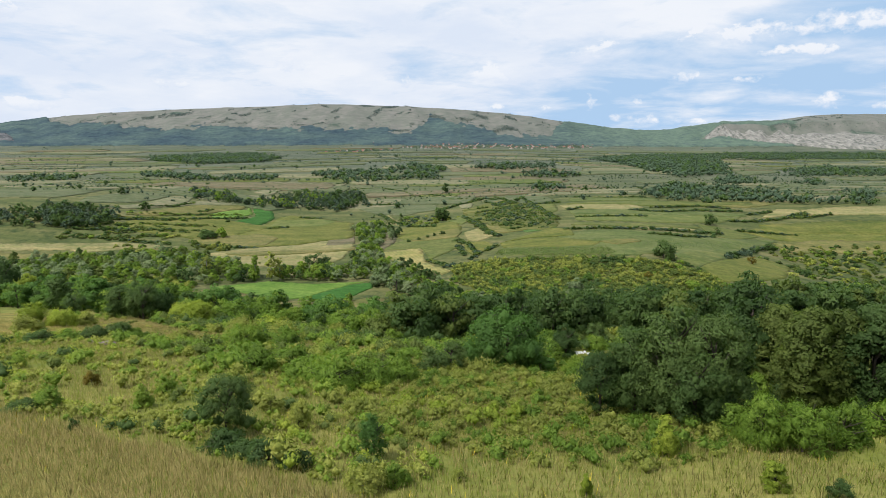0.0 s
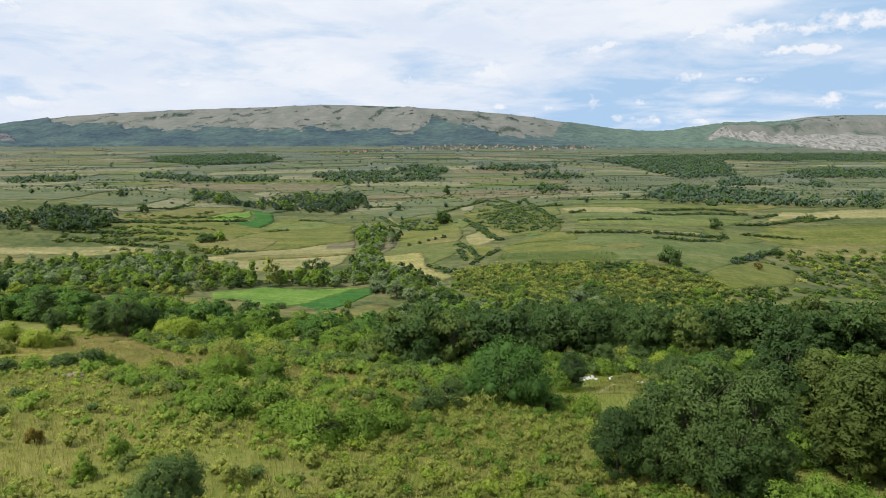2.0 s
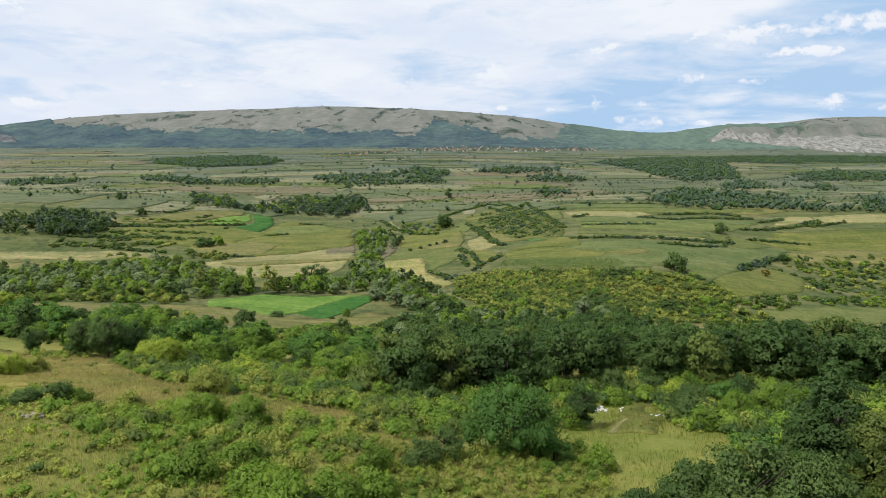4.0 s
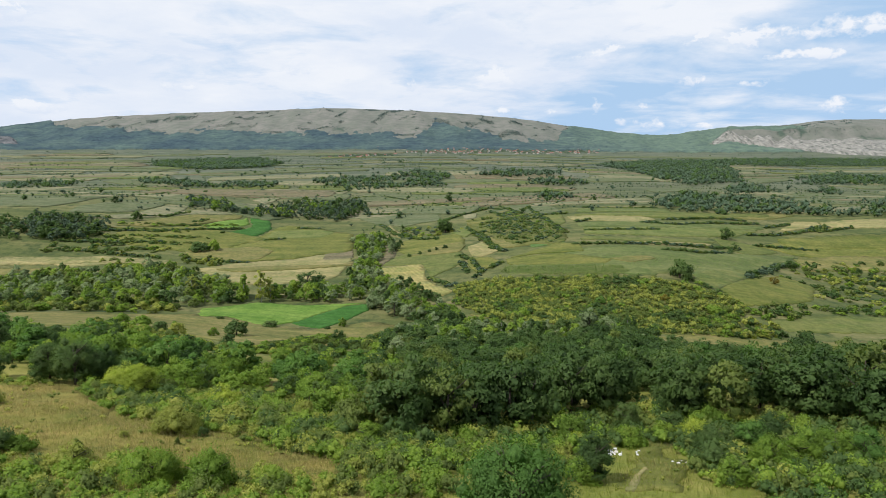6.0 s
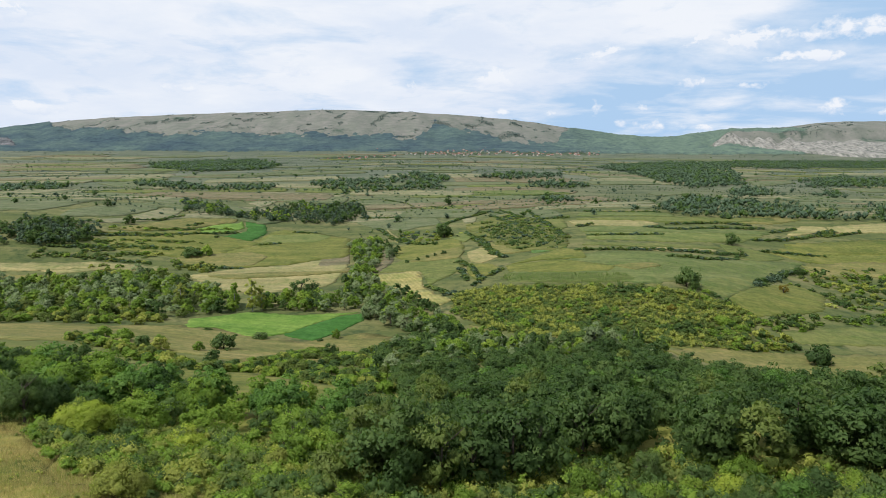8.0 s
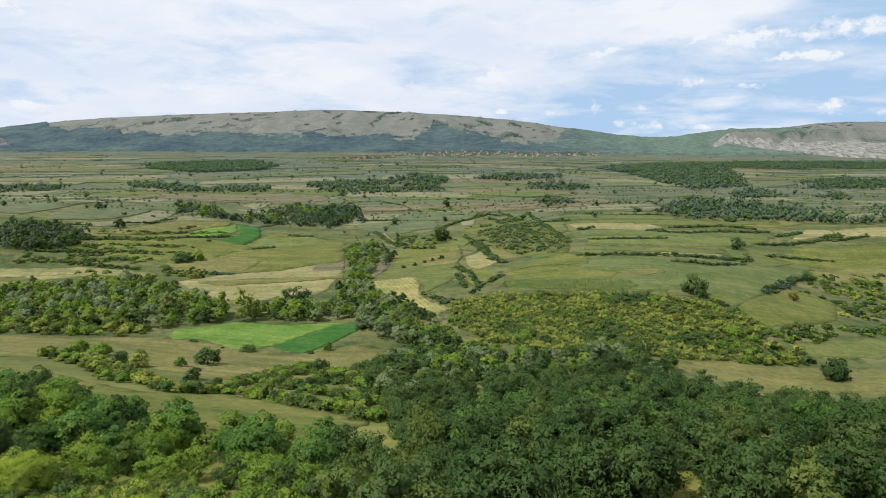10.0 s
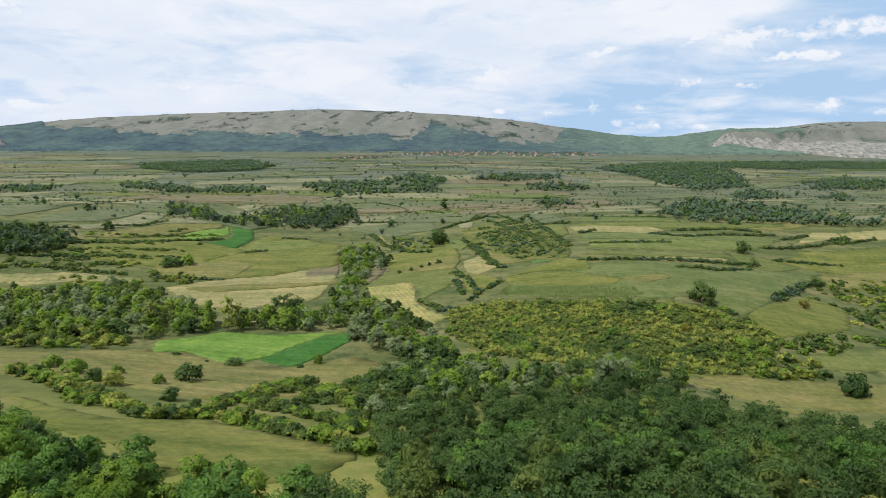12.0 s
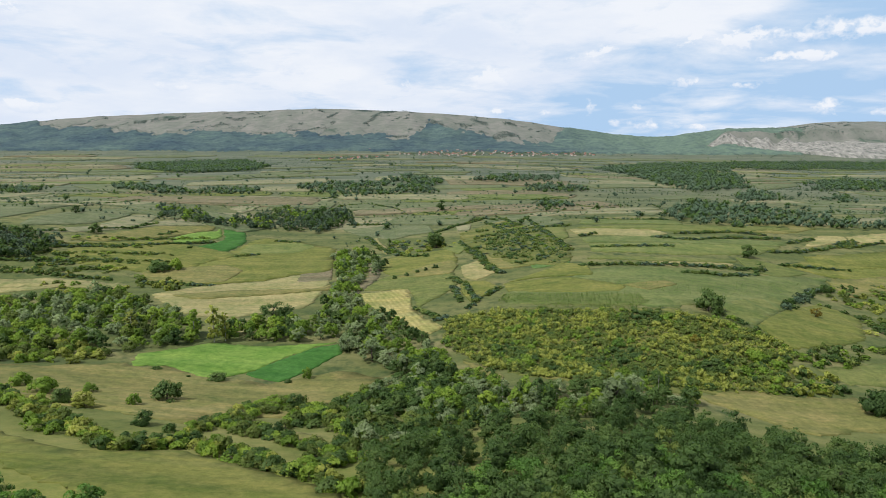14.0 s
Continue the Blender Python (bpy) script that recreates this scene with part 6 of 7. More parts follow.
hedge([(52, 769), (69, 701), (87, 635)], 2.2, (1.4, 3.2), (5.2, 8.2), ['far', 'oak', 'hazel', 'oak'], 0.8, 'bush', 'dot', 'in a field hedge', 'terrace_hedges', 134, 0)
hedge([(97, 788), (102, 663), (103.8, 581.0)], 2.2, (1.4, 3.2), (5.2, 8.2), ['far', 'oak', 'hazel', 'oak'], 0.8, 'bush', 'dot', 'in a field hedge', 'terrace_hedges', 135, 0)
hedge([(67, 803), (84, 732)], 2.2, (1.4, 3.2), (5.2, 8.2), ['far', 'oak', 'hazel', 'oak'], 0.8, 'bush', 'dot', 'in a field hedge', 'terrace_hedges', 136, 0)
hedge([(-44, 665), (-25, 609), (-6.2, 598.4)], 2.2, (1.4, 3.2), (5.2, 8.2), ['far', 'oak', 'hazel', 'oak'], 0.8, 'bush', 'dot', 'in a field hedge', 'terrace_hedges', 137, 0)
hedge([(-73, 735), (-42, 632)], 2.2, (1.4, 3.2), (5.2, 8.2), ['far', 'oak', 'hazel', 'oak'], 0.8, 'bush', 'dot', 'in a field hedge', 'terrace_hedges', 138, 0)
hedge([(62, 744), (94, 767)], 2.2, (1.4, 3.2), (5.2, 8.2), ['far', 'oak', 'hazel', 'oak'], 0.8, 'bush', 'dot', 'in a field hedge', 'terrace_hedges', 139, 0)
hedge([(127, 638), (143, 650)], 2.2, (1.4, 3.2), (5.2, 8.2), ['far', 'oak', 'hazel', 'oak'], 0.8, 'bush', 'dot', 'in a field hedge', 'terrace_hedges', 140, 0)
hedge([(184, 628), (214, 618), (261, 637), (304, 642)], 2.2, (1.4, 3.2), (5.2, 8.2), ['far', 'oak', 'hazel', 'oak'], 0.8, 'bush', 'dot', 'in a field hedge', 'terrace_hedges', 141, 0)
hedge([(215, 647), (272, 662), (300, 654)], 2.2, (1.4, 3.2), (5.2, 8.2), ['far', 'oak', 'hazel', 'oak'], 0.8, 'bush', 'dot', 'in a field hedge', 'terrace_hedges', 142, 0)
hedge([(121.8, 581.6), (151.0, 581.8), (188.8, 587.4)], 2.2, (1.4, 3.2), (5.2, 8.2), ['far', 'oak', 'hazel', 'oak'], 0.8, 'bush', 'dot', 'in a field hedge', 'terrace_hedges', 143, 0)
hedge([(100.7, 514.7), (147.9, 516.3), (212.3, 528.1), (238.7, 536.3)], 2.2, (1.4, 3.2), (5.2, 8.2), ['far', 'oak', 'hazel', 'oak'], 0.8, 'bush', 'dot', 'in a field hedge', 'terrace_hedges', 144, 0)
hedge([(162.3, 496.9), (196.5, 501.8), (228.4, 523.6)], 2.2, (1.4, 3.2), (5.2, 8.2), ['far', 'oak', 'hazel', 'oak'], 0.8, 'bush', 'dot', 'in a field hedge', 'terrace_hedges', 145, 0)
hedge([(303, 627), (336, 645)], 2.2, (1.4, 3.2), (5.2, 8.2), ['far', 'oak', 'hazel', 'oak'], 0.8, 'bush', 'dot', 'in a field hedge', 'terrace_hedges', 146, 0)
hedge([(269.4, 593.3), (302, 601), (355, 627), (372, 639)], 2.2, (1.4, 3.2), (5.2, 8.2), ['far', 'oak', 'hazel', 'oak'], 0.8, 'bush', 'dot', 'in a field hedge', 'terrace_hedges', 147, 0)
hedge([(346, 628), (370, 643)], 2.2, (1.4, 3.2), (5.2, 8.2), ['far', 'oak', 'hazel', 'oak'], 0.8, 'bush', 'dot', 'in a field hedge', 'terrace_hedges', 148, 0)
hedge([(351, 620), (396, 639)], 2.2, (1.4, 3.2), (5.2, 8.2), ['far', 'oak', 'hazel', 'oak'], 0.8, 'bush', 'dot', 'in a field hedge', 'terrace_hedges', 149, 0)
hedge([(260.3, 557.8), (282.3, 558.5), (313.6, 559.9)], 2.2, (1.4, 3.2), (5.2, 8.2), ['far', 'oak', 'hazel', 'oak'], 0.8, 'bush', 'dot', 'in a field hedge', 'terrace_hedges', 150, 0)
hedge([(-347.7, 571.1), (-322.2, 586.0), (-273, 612), (-242, 650), (-212, 681)], 2.2, (1.4, 3.2), (5.2, 8.2), ['far', 'oak', 'hazel', 'oak'], 0.8, 'bush', 'dot', 'in a field hedge', 'terrace_hedges', 151, 0)
hedge([(-350, 630), (-343, 643), (-329, 645)], 2.2, (1.4, 3.2), (5.2, 8.2), ['far', 'oak', 'hazel', 'oak'], 0.8, 'bush', 'dot', 'in a field hedge', 'terrace_hedges', 152, 0)
hedge([(-318, 676), (-299, 696), (-291, 740)], 2.2, (1.4, 3.2), (5.2, 8.2), ['far', 'oak', 'hazel', 'oak'], 0.8, 'bush', 'dot', 'in a field hedge', 'terrace_hedges', 153, 0)
hedge([(-324.9, 550.0), (-287.5, 557.4), (-249.6, 575.0)], 2.2, (1.4, 3.2), (5.2, 8.2), ['far', 'oak', 'hazel', 'oak'], 0.8, 'bush', 'dot', 'in a field hedge', 'terrace_hedges', 154, 0)
hedge([(-293.1, 532.6), (-262.7, 528.9), (-227.4, 522.5)], 2.2, (1.4, 3.2), (5.2, 8.2), ['far', 'oak', 'hazel', 'oak'], 0.8, 'bush', 'dot', 'in a field hedge', 'terrace_hedges', 155, 0)
hedge([(-293.1, 545.7), (-273.3, 554.6)], 2.2, (1.4, 3.2), (5.2, 8.2), ['far', 'oak', 'hazel', 'oak'], 0.8, 'bush', 'dot', 'in a field hedge', 'terrace_hedges', 156, 0)
hedge([(-264, 684), (-258, 708)], 2.2, (1.4, 3.2), (5.2, 8.2), ['far', 'oak', 'hazel', 'oak'], 0.8, 'bush', 'dot', 'in a field hedge', 'terrace_hedges', 157, 0)
hedge([(-421, 826), (-394, 851), (-380, 916)], 2.2, (1.4, 3.2), (5.2, 8.2), ['far', 'oak', 'hazel', 'oak'], 0.8, 'bush', 'dot', 'in a field hedge', 'terrace_hedges', 158, 0)
hedge([(-553, 987), (-491, 963), (-467, 1008)], 2.2, (1.4, 3.2), (5.2, 8.2), ['far', 'oak', 'hazel', 'oak'], 0.8, 'bush', 'dot', 'in a field hedge', 'terrace_hedges', 159, 0)
hedge([(-341, 854), (-312, 832)], 2.2, (1.4, 3.2), (5.2, 8.2), ['far', 'oak', 'hazel', 'oak'], 0.8, 'bush', 'dot', 'in a field hedge', 'terrace_hedges', 160, 0)
hedge([(-205.4, 517.9), (-173.3, 516.3), (-154.9, 514.3)], 2.2, (1.4, 3.2), (5.2, 8.2), ['far', 'oak', 'hazel', 'oak'], 0.8, 'bush', 'dot', 'in a field hedge', 'terrace_hedges', 161, 0)
hedge([(-173, 626), (-158, 640)], 2.2, (1.4, 3.2), (5.2, 8.2), ['far', 'oak', 'hazel', 'oak'], 0.8, 'bush', 'dot', 'in a field hedge', 'terrace_hedges', 162, 0)
hedge([(-163, 710), (-138, 710)], 2.2, (1.4, 3.2), (5.2, 8.2), ['far', 'oak', 'hazel', 'oak'], 0.8, 'bush', 'dot', 'in a field hedge', 'terrace_hedges', 163, 0)
hedge([(-131, 914), (-96, 931), (-56, 897), (-39, 856)], 2.2, (1.4, 3.2), (5.2, 8.2), ['far', 'oak', 'hazel', 'oak'], 0.8, 'bush', 'dot', 'in a field hedge', 'terrace_hedges', 164, 0)
hedge([(-30, 874), (2, 839)], 2.2, (1.4, 3.2), (5.2, 8.2), ['far', 'oak', 'hazel', 'oak'], 0.8, 'bush', 'dot', 'in a field hedge', 'terrace_hedges', 165, 0)
hedge([(17, 944), (62, 928)], 2.2, (1.4, 3.2), (5.2, 8.2), ['far', 'oak', 'hazel', 'oak'], 0.8, 'bush', 'dot', 'in a field hedge', 'terrace_hedges', 166, 0)
hedge([(-170, 959), (-143, 985)], 2.2, (1.4, 3.2), (5.2, 8.2), ['far', 'oak', 'hazel', 'oak'], 0.8, 'bush', 'dot', 'in a field hedge', 'terrace_hedges', 167, 0)
hedge([(92, 707), (131, 707)], 2.2, (1.4, 3.2), (5.2, 8.2), ['far', 'oak', 'hazel', 'oak'], 0.8, 'bush', 'dot', 'in a field hedge', 'terrace_hedges', 168, 0)
hedge([(9, 806), (47, 799)], 2.2, (1.4, 3.2), (5.2, 8.2), ['far', 'oak', 'hazel', 'oak'], 0.8, 'bush', 'dot', 'in a field hedge', 'terrace_hedges', 169, 0)
hedge([(162, 901), (181, 854), (210, 833)], 2.2, (1.4, 3.2), (5.2, 8.2), ['far', 'oak', 'hazel', 'oak'], 0.8, 'bush', 'dot', 'in a field hedge', 'terrace_hedges', 170, 0)
hedge([(158, 751), (187, 729), (232, 725)], 2.2, (1.4, 3.2), (5.2, 8.2), ['far', 'oak', 'hazel', 'oak'], 0.8, 'bush', 'dot', 'in a field hedge', 'terrace_hedges', 171, 0)
hedge([(139, 852), (147, 818)], 2.2, (1.4, 3.2), (5.2, 8.2), ['far', 'oak', 'hazel', 'oak'], 0.8, 'bush', 'dot', 'in a field hedge', 'terrace_hedges', 172, 0)
hedge([(58, 868), (83, 839)], 2.2, (1.4, 3.2), (5.2, 8.2), ['far', 'oak', 'hazel', 'oak'], 0.8, 'bush', 'dot', 'in a field hedge', 'terrace_hedges', 173, 0)
hedge([(-100, 796), (-49, 795)], 2.2, (1.4, 3.2), (5.2, 8.2), ['far', 'oak', 'hazel', 'oak'], 0.8, 'bush', 'dot', 'in a field hedge', 'terrace_hedges', 174, 0)
hedge([(34, 985), (124, 944), (177, 980)], 2.2, (1.4, 3.2), (5.2, 8.2), ['far', 'oak', 'hazel', 'oak'], 0.8, 'bush', 'dot', 'in a field hedge', 'terrace_hedges', 175, 0)
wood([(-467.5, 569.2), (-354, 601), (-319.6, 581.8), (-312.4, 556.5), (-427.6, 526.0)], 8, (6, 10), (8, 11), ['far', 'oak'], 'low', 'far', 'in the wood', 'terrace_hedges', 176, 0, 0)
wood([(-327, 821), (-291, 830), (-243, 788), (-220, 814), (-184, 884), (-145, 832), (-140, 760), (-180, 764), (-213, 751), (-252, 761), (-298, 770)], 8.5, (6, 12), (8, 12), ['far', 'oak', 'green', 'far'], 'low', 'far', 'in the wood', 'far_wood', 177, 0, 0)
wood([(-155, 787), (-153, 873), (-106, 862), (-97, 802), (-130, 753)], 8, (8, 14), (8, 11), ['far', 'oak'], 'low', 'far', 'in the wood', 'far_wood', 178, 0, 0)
wood([(-275.6, 510.9), (-239.8, 509.1), (-207.0, 504.9), (-206.8, 489.3), (-244.9, 485.3)], 8, (2, 5), (5, 9), ['scrub', 'green', 'hazel'], 'bush', 'far', 'in the wood', 'terrace_hedges', 179, 0.2, 0)
wood([(-221.3, 534.5), (-176.7, 524.8), (-170.0, 507.9), (-177.8, 490.5), (-201.9, 502.2)], 8, (3, 6), (5, 9), ['scrub', 'green', 'hazel'], 'bush', 'far', 'in the wood', 'terrace_hedges', 180, 0.2, 0)
wood([(-336.5, 567.4), (-264.5, 595.8), (-228.1, 566.8), (-225.3, 518.3), (-286.1, 527.8), (-327.8, 530.4)], 11, (1.5, 3.5), (5, 10), ['hazel', 'oak', 'scrub'], 'bush', 'far', 'in the wood', 'terrace_hedges', 181, 0.25, 0)
wood([(63, 763), (106, 727), (103.6, 568.5), (89.3, 561.4), (83, 638), (66, 666)], 10, (1.5, 4), (5, 10), ['hazel', 'far', 'green'], 'bush', 'far', 'in the wood', 'terrace_hedges', 182, 0.25, 0)
wood([(-47, 697), (-19, 701), (18, 662), (13, 632), (-35, 614)], 9, (2, 4), (5, 9), ['green', 'far', 'scrub'], 'bush', 'far', 'in the wood', 'terrace_hedges', 183, 0.3, 0)
# scrubby terrace banks and the overgrown knoll
hedge([(-333, 591), (-290, 609), (-249, 628)], 2.4, (1.6, 3.6), (5, 9), ['hazel', 'oak', 'green', 'hazel'], 3.0, 'bush', 'far', 'on an old terrace bank', 'terrace_hedges', 200, 0)
hedge([(-329, 568), (-285, 582), (-225, 608)], 2.4, (1.6, 3.6), (5, 9), ['hazel', 'oak', 'green', 'hazel'], 3.0, 'bush', 'far', 'on an old terrace bank', 'terrace_hedges', 201, 0)
hedge([(-307, 555), (-256, 569), (-215, 582)], 2.4, (1.6, 3.6), (5, 9), ['hazel', 'oak', 'green', 'hazel'], 3.0, 'bush', 'far', 'on an old terrace bank', 'terrace_hedges', 202, 0)
hedge([(-313, 625), (-262, 658), (-222, 700)], 2.4, (1.6, 3.6), (5, 9), ['hazel', 'oak', 'green', 'hazel'], 3.0, 'bush', 'far', 'on an old terrace bank', 'terrace_hedges', 203, 0)
hedge([(-325, 528), (-278, 535), (-242, 551)], 2.4, (1.6, 3.6), (5, 9), ['hazel', 'oak', 'green', 'hazel'], 3.0, 'bush', 'far', 'on an old terrace bank', 'terrace_hedges', 204, 0)
wood([(-344, 543), (-323, 551), (-299, 573), (-312, 604), (-351, 620), (-394, 617)], 7.0, (7, 12), (8, 11), ['far', 'oak', 'far', 'oak'], 'low', 'far', 'in the wood', 'terrace_hedges', 210, 0, 0)
field('heath', [(22, 715), (74, 775), (104, 690), (108, 580), (90, 520), (60, 528), (40, 575), (26, 640)], 'rough brownish grass of a knoll', 'pasture', 0.72, 98, 1.2, 4)
KNOLL = [(28, 720), (74, 765), (100, 690), (104, 580), (88, 525), (60, 535), (45, 575), (30, 640)]
brush('knoll_scrub', 'dark scrub over a rounded knoll', scatter(KNOLL, 4.2, np.random.default_rng(211), (), 45, 0.0), (1.5, 4.2), (5, 9), ['oak', 'far', 'hazel', 'oak', 'hazel', 'far'], 211, 3, 9, 0.3, 'shrubs', 40.0)
wood([(-13.5, 322), (-1, 350), (8, 345), (24, 320), (27, 304), (17.5, 260), (4.4, 238), (-6.6, 230), (-22, 250), (-24, 299)], 6.4, (4, 9), (6, 9.5), ['oak', 'green', 'oak', 'willow', 'hazel'], 'low', 'valley', 'below the stream meadow', 'stream_trees', 212, 0, 0.05)
wood([(30, 345), (76, 325), (106, 323), (138, 326), (160, 352), (150, 374), (100, 352), (50, 365)], 9.5, (2.5, 5.5), (5, 10), ['oak', 'green', 'hazel', 'oak'], 'bush', 'valley', 'on the scrub slope', 'valley_hedge', 213, 0.2, 0.08)
MAIZE = [(36.9, 442.2), (41.7, 458.0), (76.2, 446.5), (115.9, 436.6), (118.4, 422.3), (105.7, 412.8), (71.3, 420.9)]
MAIZE_FAR = [(101.0, 467.8), (151.7, 473.1), (208.5, 494.9), (260.0, 518.8), (227.8, 481.4), (167.9, 437.6), (107.4, 440.8)]
# ---- a bare shrub, rocks and dumped rubbish on the slope ----
DEAD_TREE = (33.0, 58.2)
ROCKS = (-46.7, 84.6)
RUBBISH = (25.5, 111.2)
RUBBISH_SMALL = (32.6, 105.2)

# ---- far woods on the plain ----
far_rng = np.random.default_rng(77)

FAR_WOODS = (
    [(-183, 1027), (-165, 1124), (-96, 1172), (-63, 1275), (11, 1189), (-8, 1095), (0, 1025), (-103, 992), (-150, 980)],
    [(-535, 1099), (-523, 1128), (-450, 1100), (-366, 1044), (-305, 1070), (-265, 1049), (-274, 995), (-338, 992), (-426, 1008)],
    [(230, 737), (270, 815), (331, 904), (354, 843), (397, 796), (410, 716), (478, 701), (458, 674), (365, 696), (282, 684), (233, 696)],
    [(388, 1411), (603, 1789), (814, 1889), (531, 1168), (396, 1071), (383, 1218)],
    [(426, 1000), (507, 1099), (549, 1077), (496, 978), (408, 943)],
    [(688, 1293), (881, 1463), (959, 1339), (842, 1184), (638, 1169)],
    [(533, 994), (611, 1034), (560, 953), (496, 923)],
    [(-767, 1687), (-884, 1931), (-794, 2075), (-653, 2188), (-453, 1785), (-428, 1549), (-550, 1464)],
    [(390, 1721), (679, 2167), (1129, 2457), (1427, 2464), (1685, 2303), (1446, 1985), (869, 1976), (403, 1508)],
    [(-740, 1077), (-688, 1119), (-609, 1079), (-592, 1010), (-672, 985)],
    [(40, 1191), (91, 1214), (129, 1289), (220, 1262), (188, 1191), (95, 1144)],
    [(111, 1114), (205, 1125), (238, 1069), (188, 1035), (114, 1058)],
    [(-227, 1072), (-202, 1125), (-149, 1140), (-186, 1040)],
    [(117, 890), (165, 914), (168, 857), (125, 845)],
    [(445, 716), (529, 803), (532, 773), (462, 679)],
)

spots = np.vstack([scatter(w, 8.6, far_rng, (), 150.0, 0.42) for w in FAR_WOODS])
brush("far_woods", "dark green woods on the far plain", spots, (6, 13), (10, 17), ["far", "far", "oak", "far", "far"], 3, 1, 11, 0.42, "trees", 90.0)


def plain_spots(count, low, high, reach, clear):
    """Places over the plain, thicker with distance, that leave the fields free."""
    y = low * (high / low) ** far_rng.uniform(0, 1, count)
    x = far_rng.uniform(-reach, reach, count) * y
    return np.stack([x, y], 1)[far_rng.uniform(0, 1, count) > clear]


def hedge_lines(count, low, high, length, gap):
    """Hedges on old field edges, most of them across the valley."""
    out = []
    for x, y in plain_spots(count, low, high, 0.86, 0.0):
        turn = far_rng.normal(0, 0.22) if far_rng.random() < 0.82 else far_rng.uniform(0.6, 2.5)
        n = far_rng.uniform(*length)
        bend = far_rng.normal(0, 0.12)
        for s in np.arange(-n / 2, n / 2, gap):
            k = s / n
            out.append((x + s * math.cos(turn + bend * k) + far_rng.normal() * 1.5, y + s * math.sin(turn + bend * k) + far_rng.normal() * 2.0))
    return np.array(out)


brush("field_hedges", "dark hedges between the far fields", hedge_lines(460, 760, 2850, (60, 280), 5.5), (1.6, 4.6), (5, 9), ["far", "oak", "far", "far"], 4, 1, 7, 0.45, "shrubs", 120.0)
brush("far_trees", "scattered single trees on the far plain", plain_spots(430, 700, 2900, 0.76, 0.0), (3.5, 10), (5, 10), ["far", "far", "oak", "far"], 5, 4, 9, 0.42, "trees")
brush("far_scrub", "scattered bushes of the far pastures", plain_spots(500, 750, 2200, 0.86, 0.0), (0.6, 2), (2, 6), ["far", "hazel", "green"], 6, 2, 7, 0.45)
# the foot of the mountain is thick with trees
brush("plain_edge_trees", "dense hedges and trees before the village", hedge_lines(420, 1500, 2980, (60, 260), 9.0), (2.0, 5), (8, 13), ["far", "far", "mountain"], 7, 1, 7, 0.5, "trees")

# narrow strips of different crops on the plain; pale and dull have haze painted in
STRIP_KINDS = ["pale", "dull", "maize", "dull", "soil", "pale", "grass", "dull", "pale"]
STRIP_WORDS = {"pale": "far stubble strip in haze-greyed colour", "dull": "dull green pasture strip", "stubble": "pale golden stubble strip", "grass": "green pasture strip", "maize": "grey-green maize strip", "olive": "olive-green mown strip", "yellow": "yellow-green crop strip", "soil": "light brown ploughed strip", "meadow": "dry straw-coloured meadow strip"}
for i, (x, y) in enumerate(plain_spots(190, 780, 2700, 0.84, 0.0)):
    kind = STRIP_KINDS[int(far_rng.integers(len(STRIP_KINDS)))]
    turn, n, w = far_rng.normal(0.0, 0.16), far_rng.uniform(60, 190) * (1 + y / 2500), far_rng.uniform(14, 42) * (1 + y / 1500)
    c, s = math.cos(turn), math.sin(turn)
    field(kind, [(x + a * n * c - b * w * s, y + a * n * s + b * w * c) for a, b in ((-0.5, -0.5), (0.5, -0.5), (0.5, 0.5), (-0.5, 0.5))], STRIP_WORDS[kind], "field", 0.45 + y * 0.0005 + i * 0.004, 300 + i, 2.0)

THICKETS = []


def thicket(x, y, wide, deep, gap=5.0):
    """A dark patch of scrub on the bare mountain, drawn out along the slope."""
    lean = far_rng.uniform(-0.35, 0.5)
    for i in range(int(wide * deep / gap / 22)):
        g, r = far_rng.uniform(0, 6.28), far_rng.uniform(0, 1) ** 0.6 * far_rng.uniform(0.7, 1.15)
        v = math.sin(g) * r * deep * 0.5
        THICKETS.append((x + math.cos(g) * r * wide * 0.5 + v * lean, y + v))


thicket(-1893, 3670, 52, 116)
thicket(-1760, 3860, 62, 237)
thicket(-1693, 3896, 48, 176)
thicket(-1587, 3898, 118, 244)
thicket(-1397, 3792, 47, 139)
thicket(-1179, 3853, 61, 138)
thicket(-1075, 3919, 34, 140)
thicket(-646, 3920, 35, 301)
thicket(-608, 3691, 39, 94)
thicket(-399, 3901, 55, 332)
thicket(-420, 3698, 33, 125)
thicket(-500, 4239, 113, 143)
thicket(-334, 4202, 90, 242)
thicket(-814, 3556, 25, 59)
thicket(-737, 4054, 50, 126)
thicket(-1172, 4055, 43, 88)
thicket(-2087, 3822, 40, 96)
thicket(-41, 3799, 101, 218)
thicket(7, 3434, 245, 238)
thicket(120, 3759, 100, 146)
thicket(226, 3925, 91, 219)
thicket(408, 3901, 83, 173)
thicket(351, 3496, 124, 180)
thicket(285, 3418, 152, 136)
thicket(-237, 3363, 120, 75)
thicket(-206, 3846, 34, 75)
thicket(1790, 3365, 300, 40)
thicket(2010, 3362, 90, 30)
thicket(-917, 3430, 91, 60)
thicket(-1220, 3634, 129, 77)
thicket(-667, 3504, 125, 54)
for x, y in plain_spots(170, 3450, 4250, 0.62, 0.0):
    thicket(x, y, far_rng.uniform(8, 40), far_rng.uniform(20, 90))

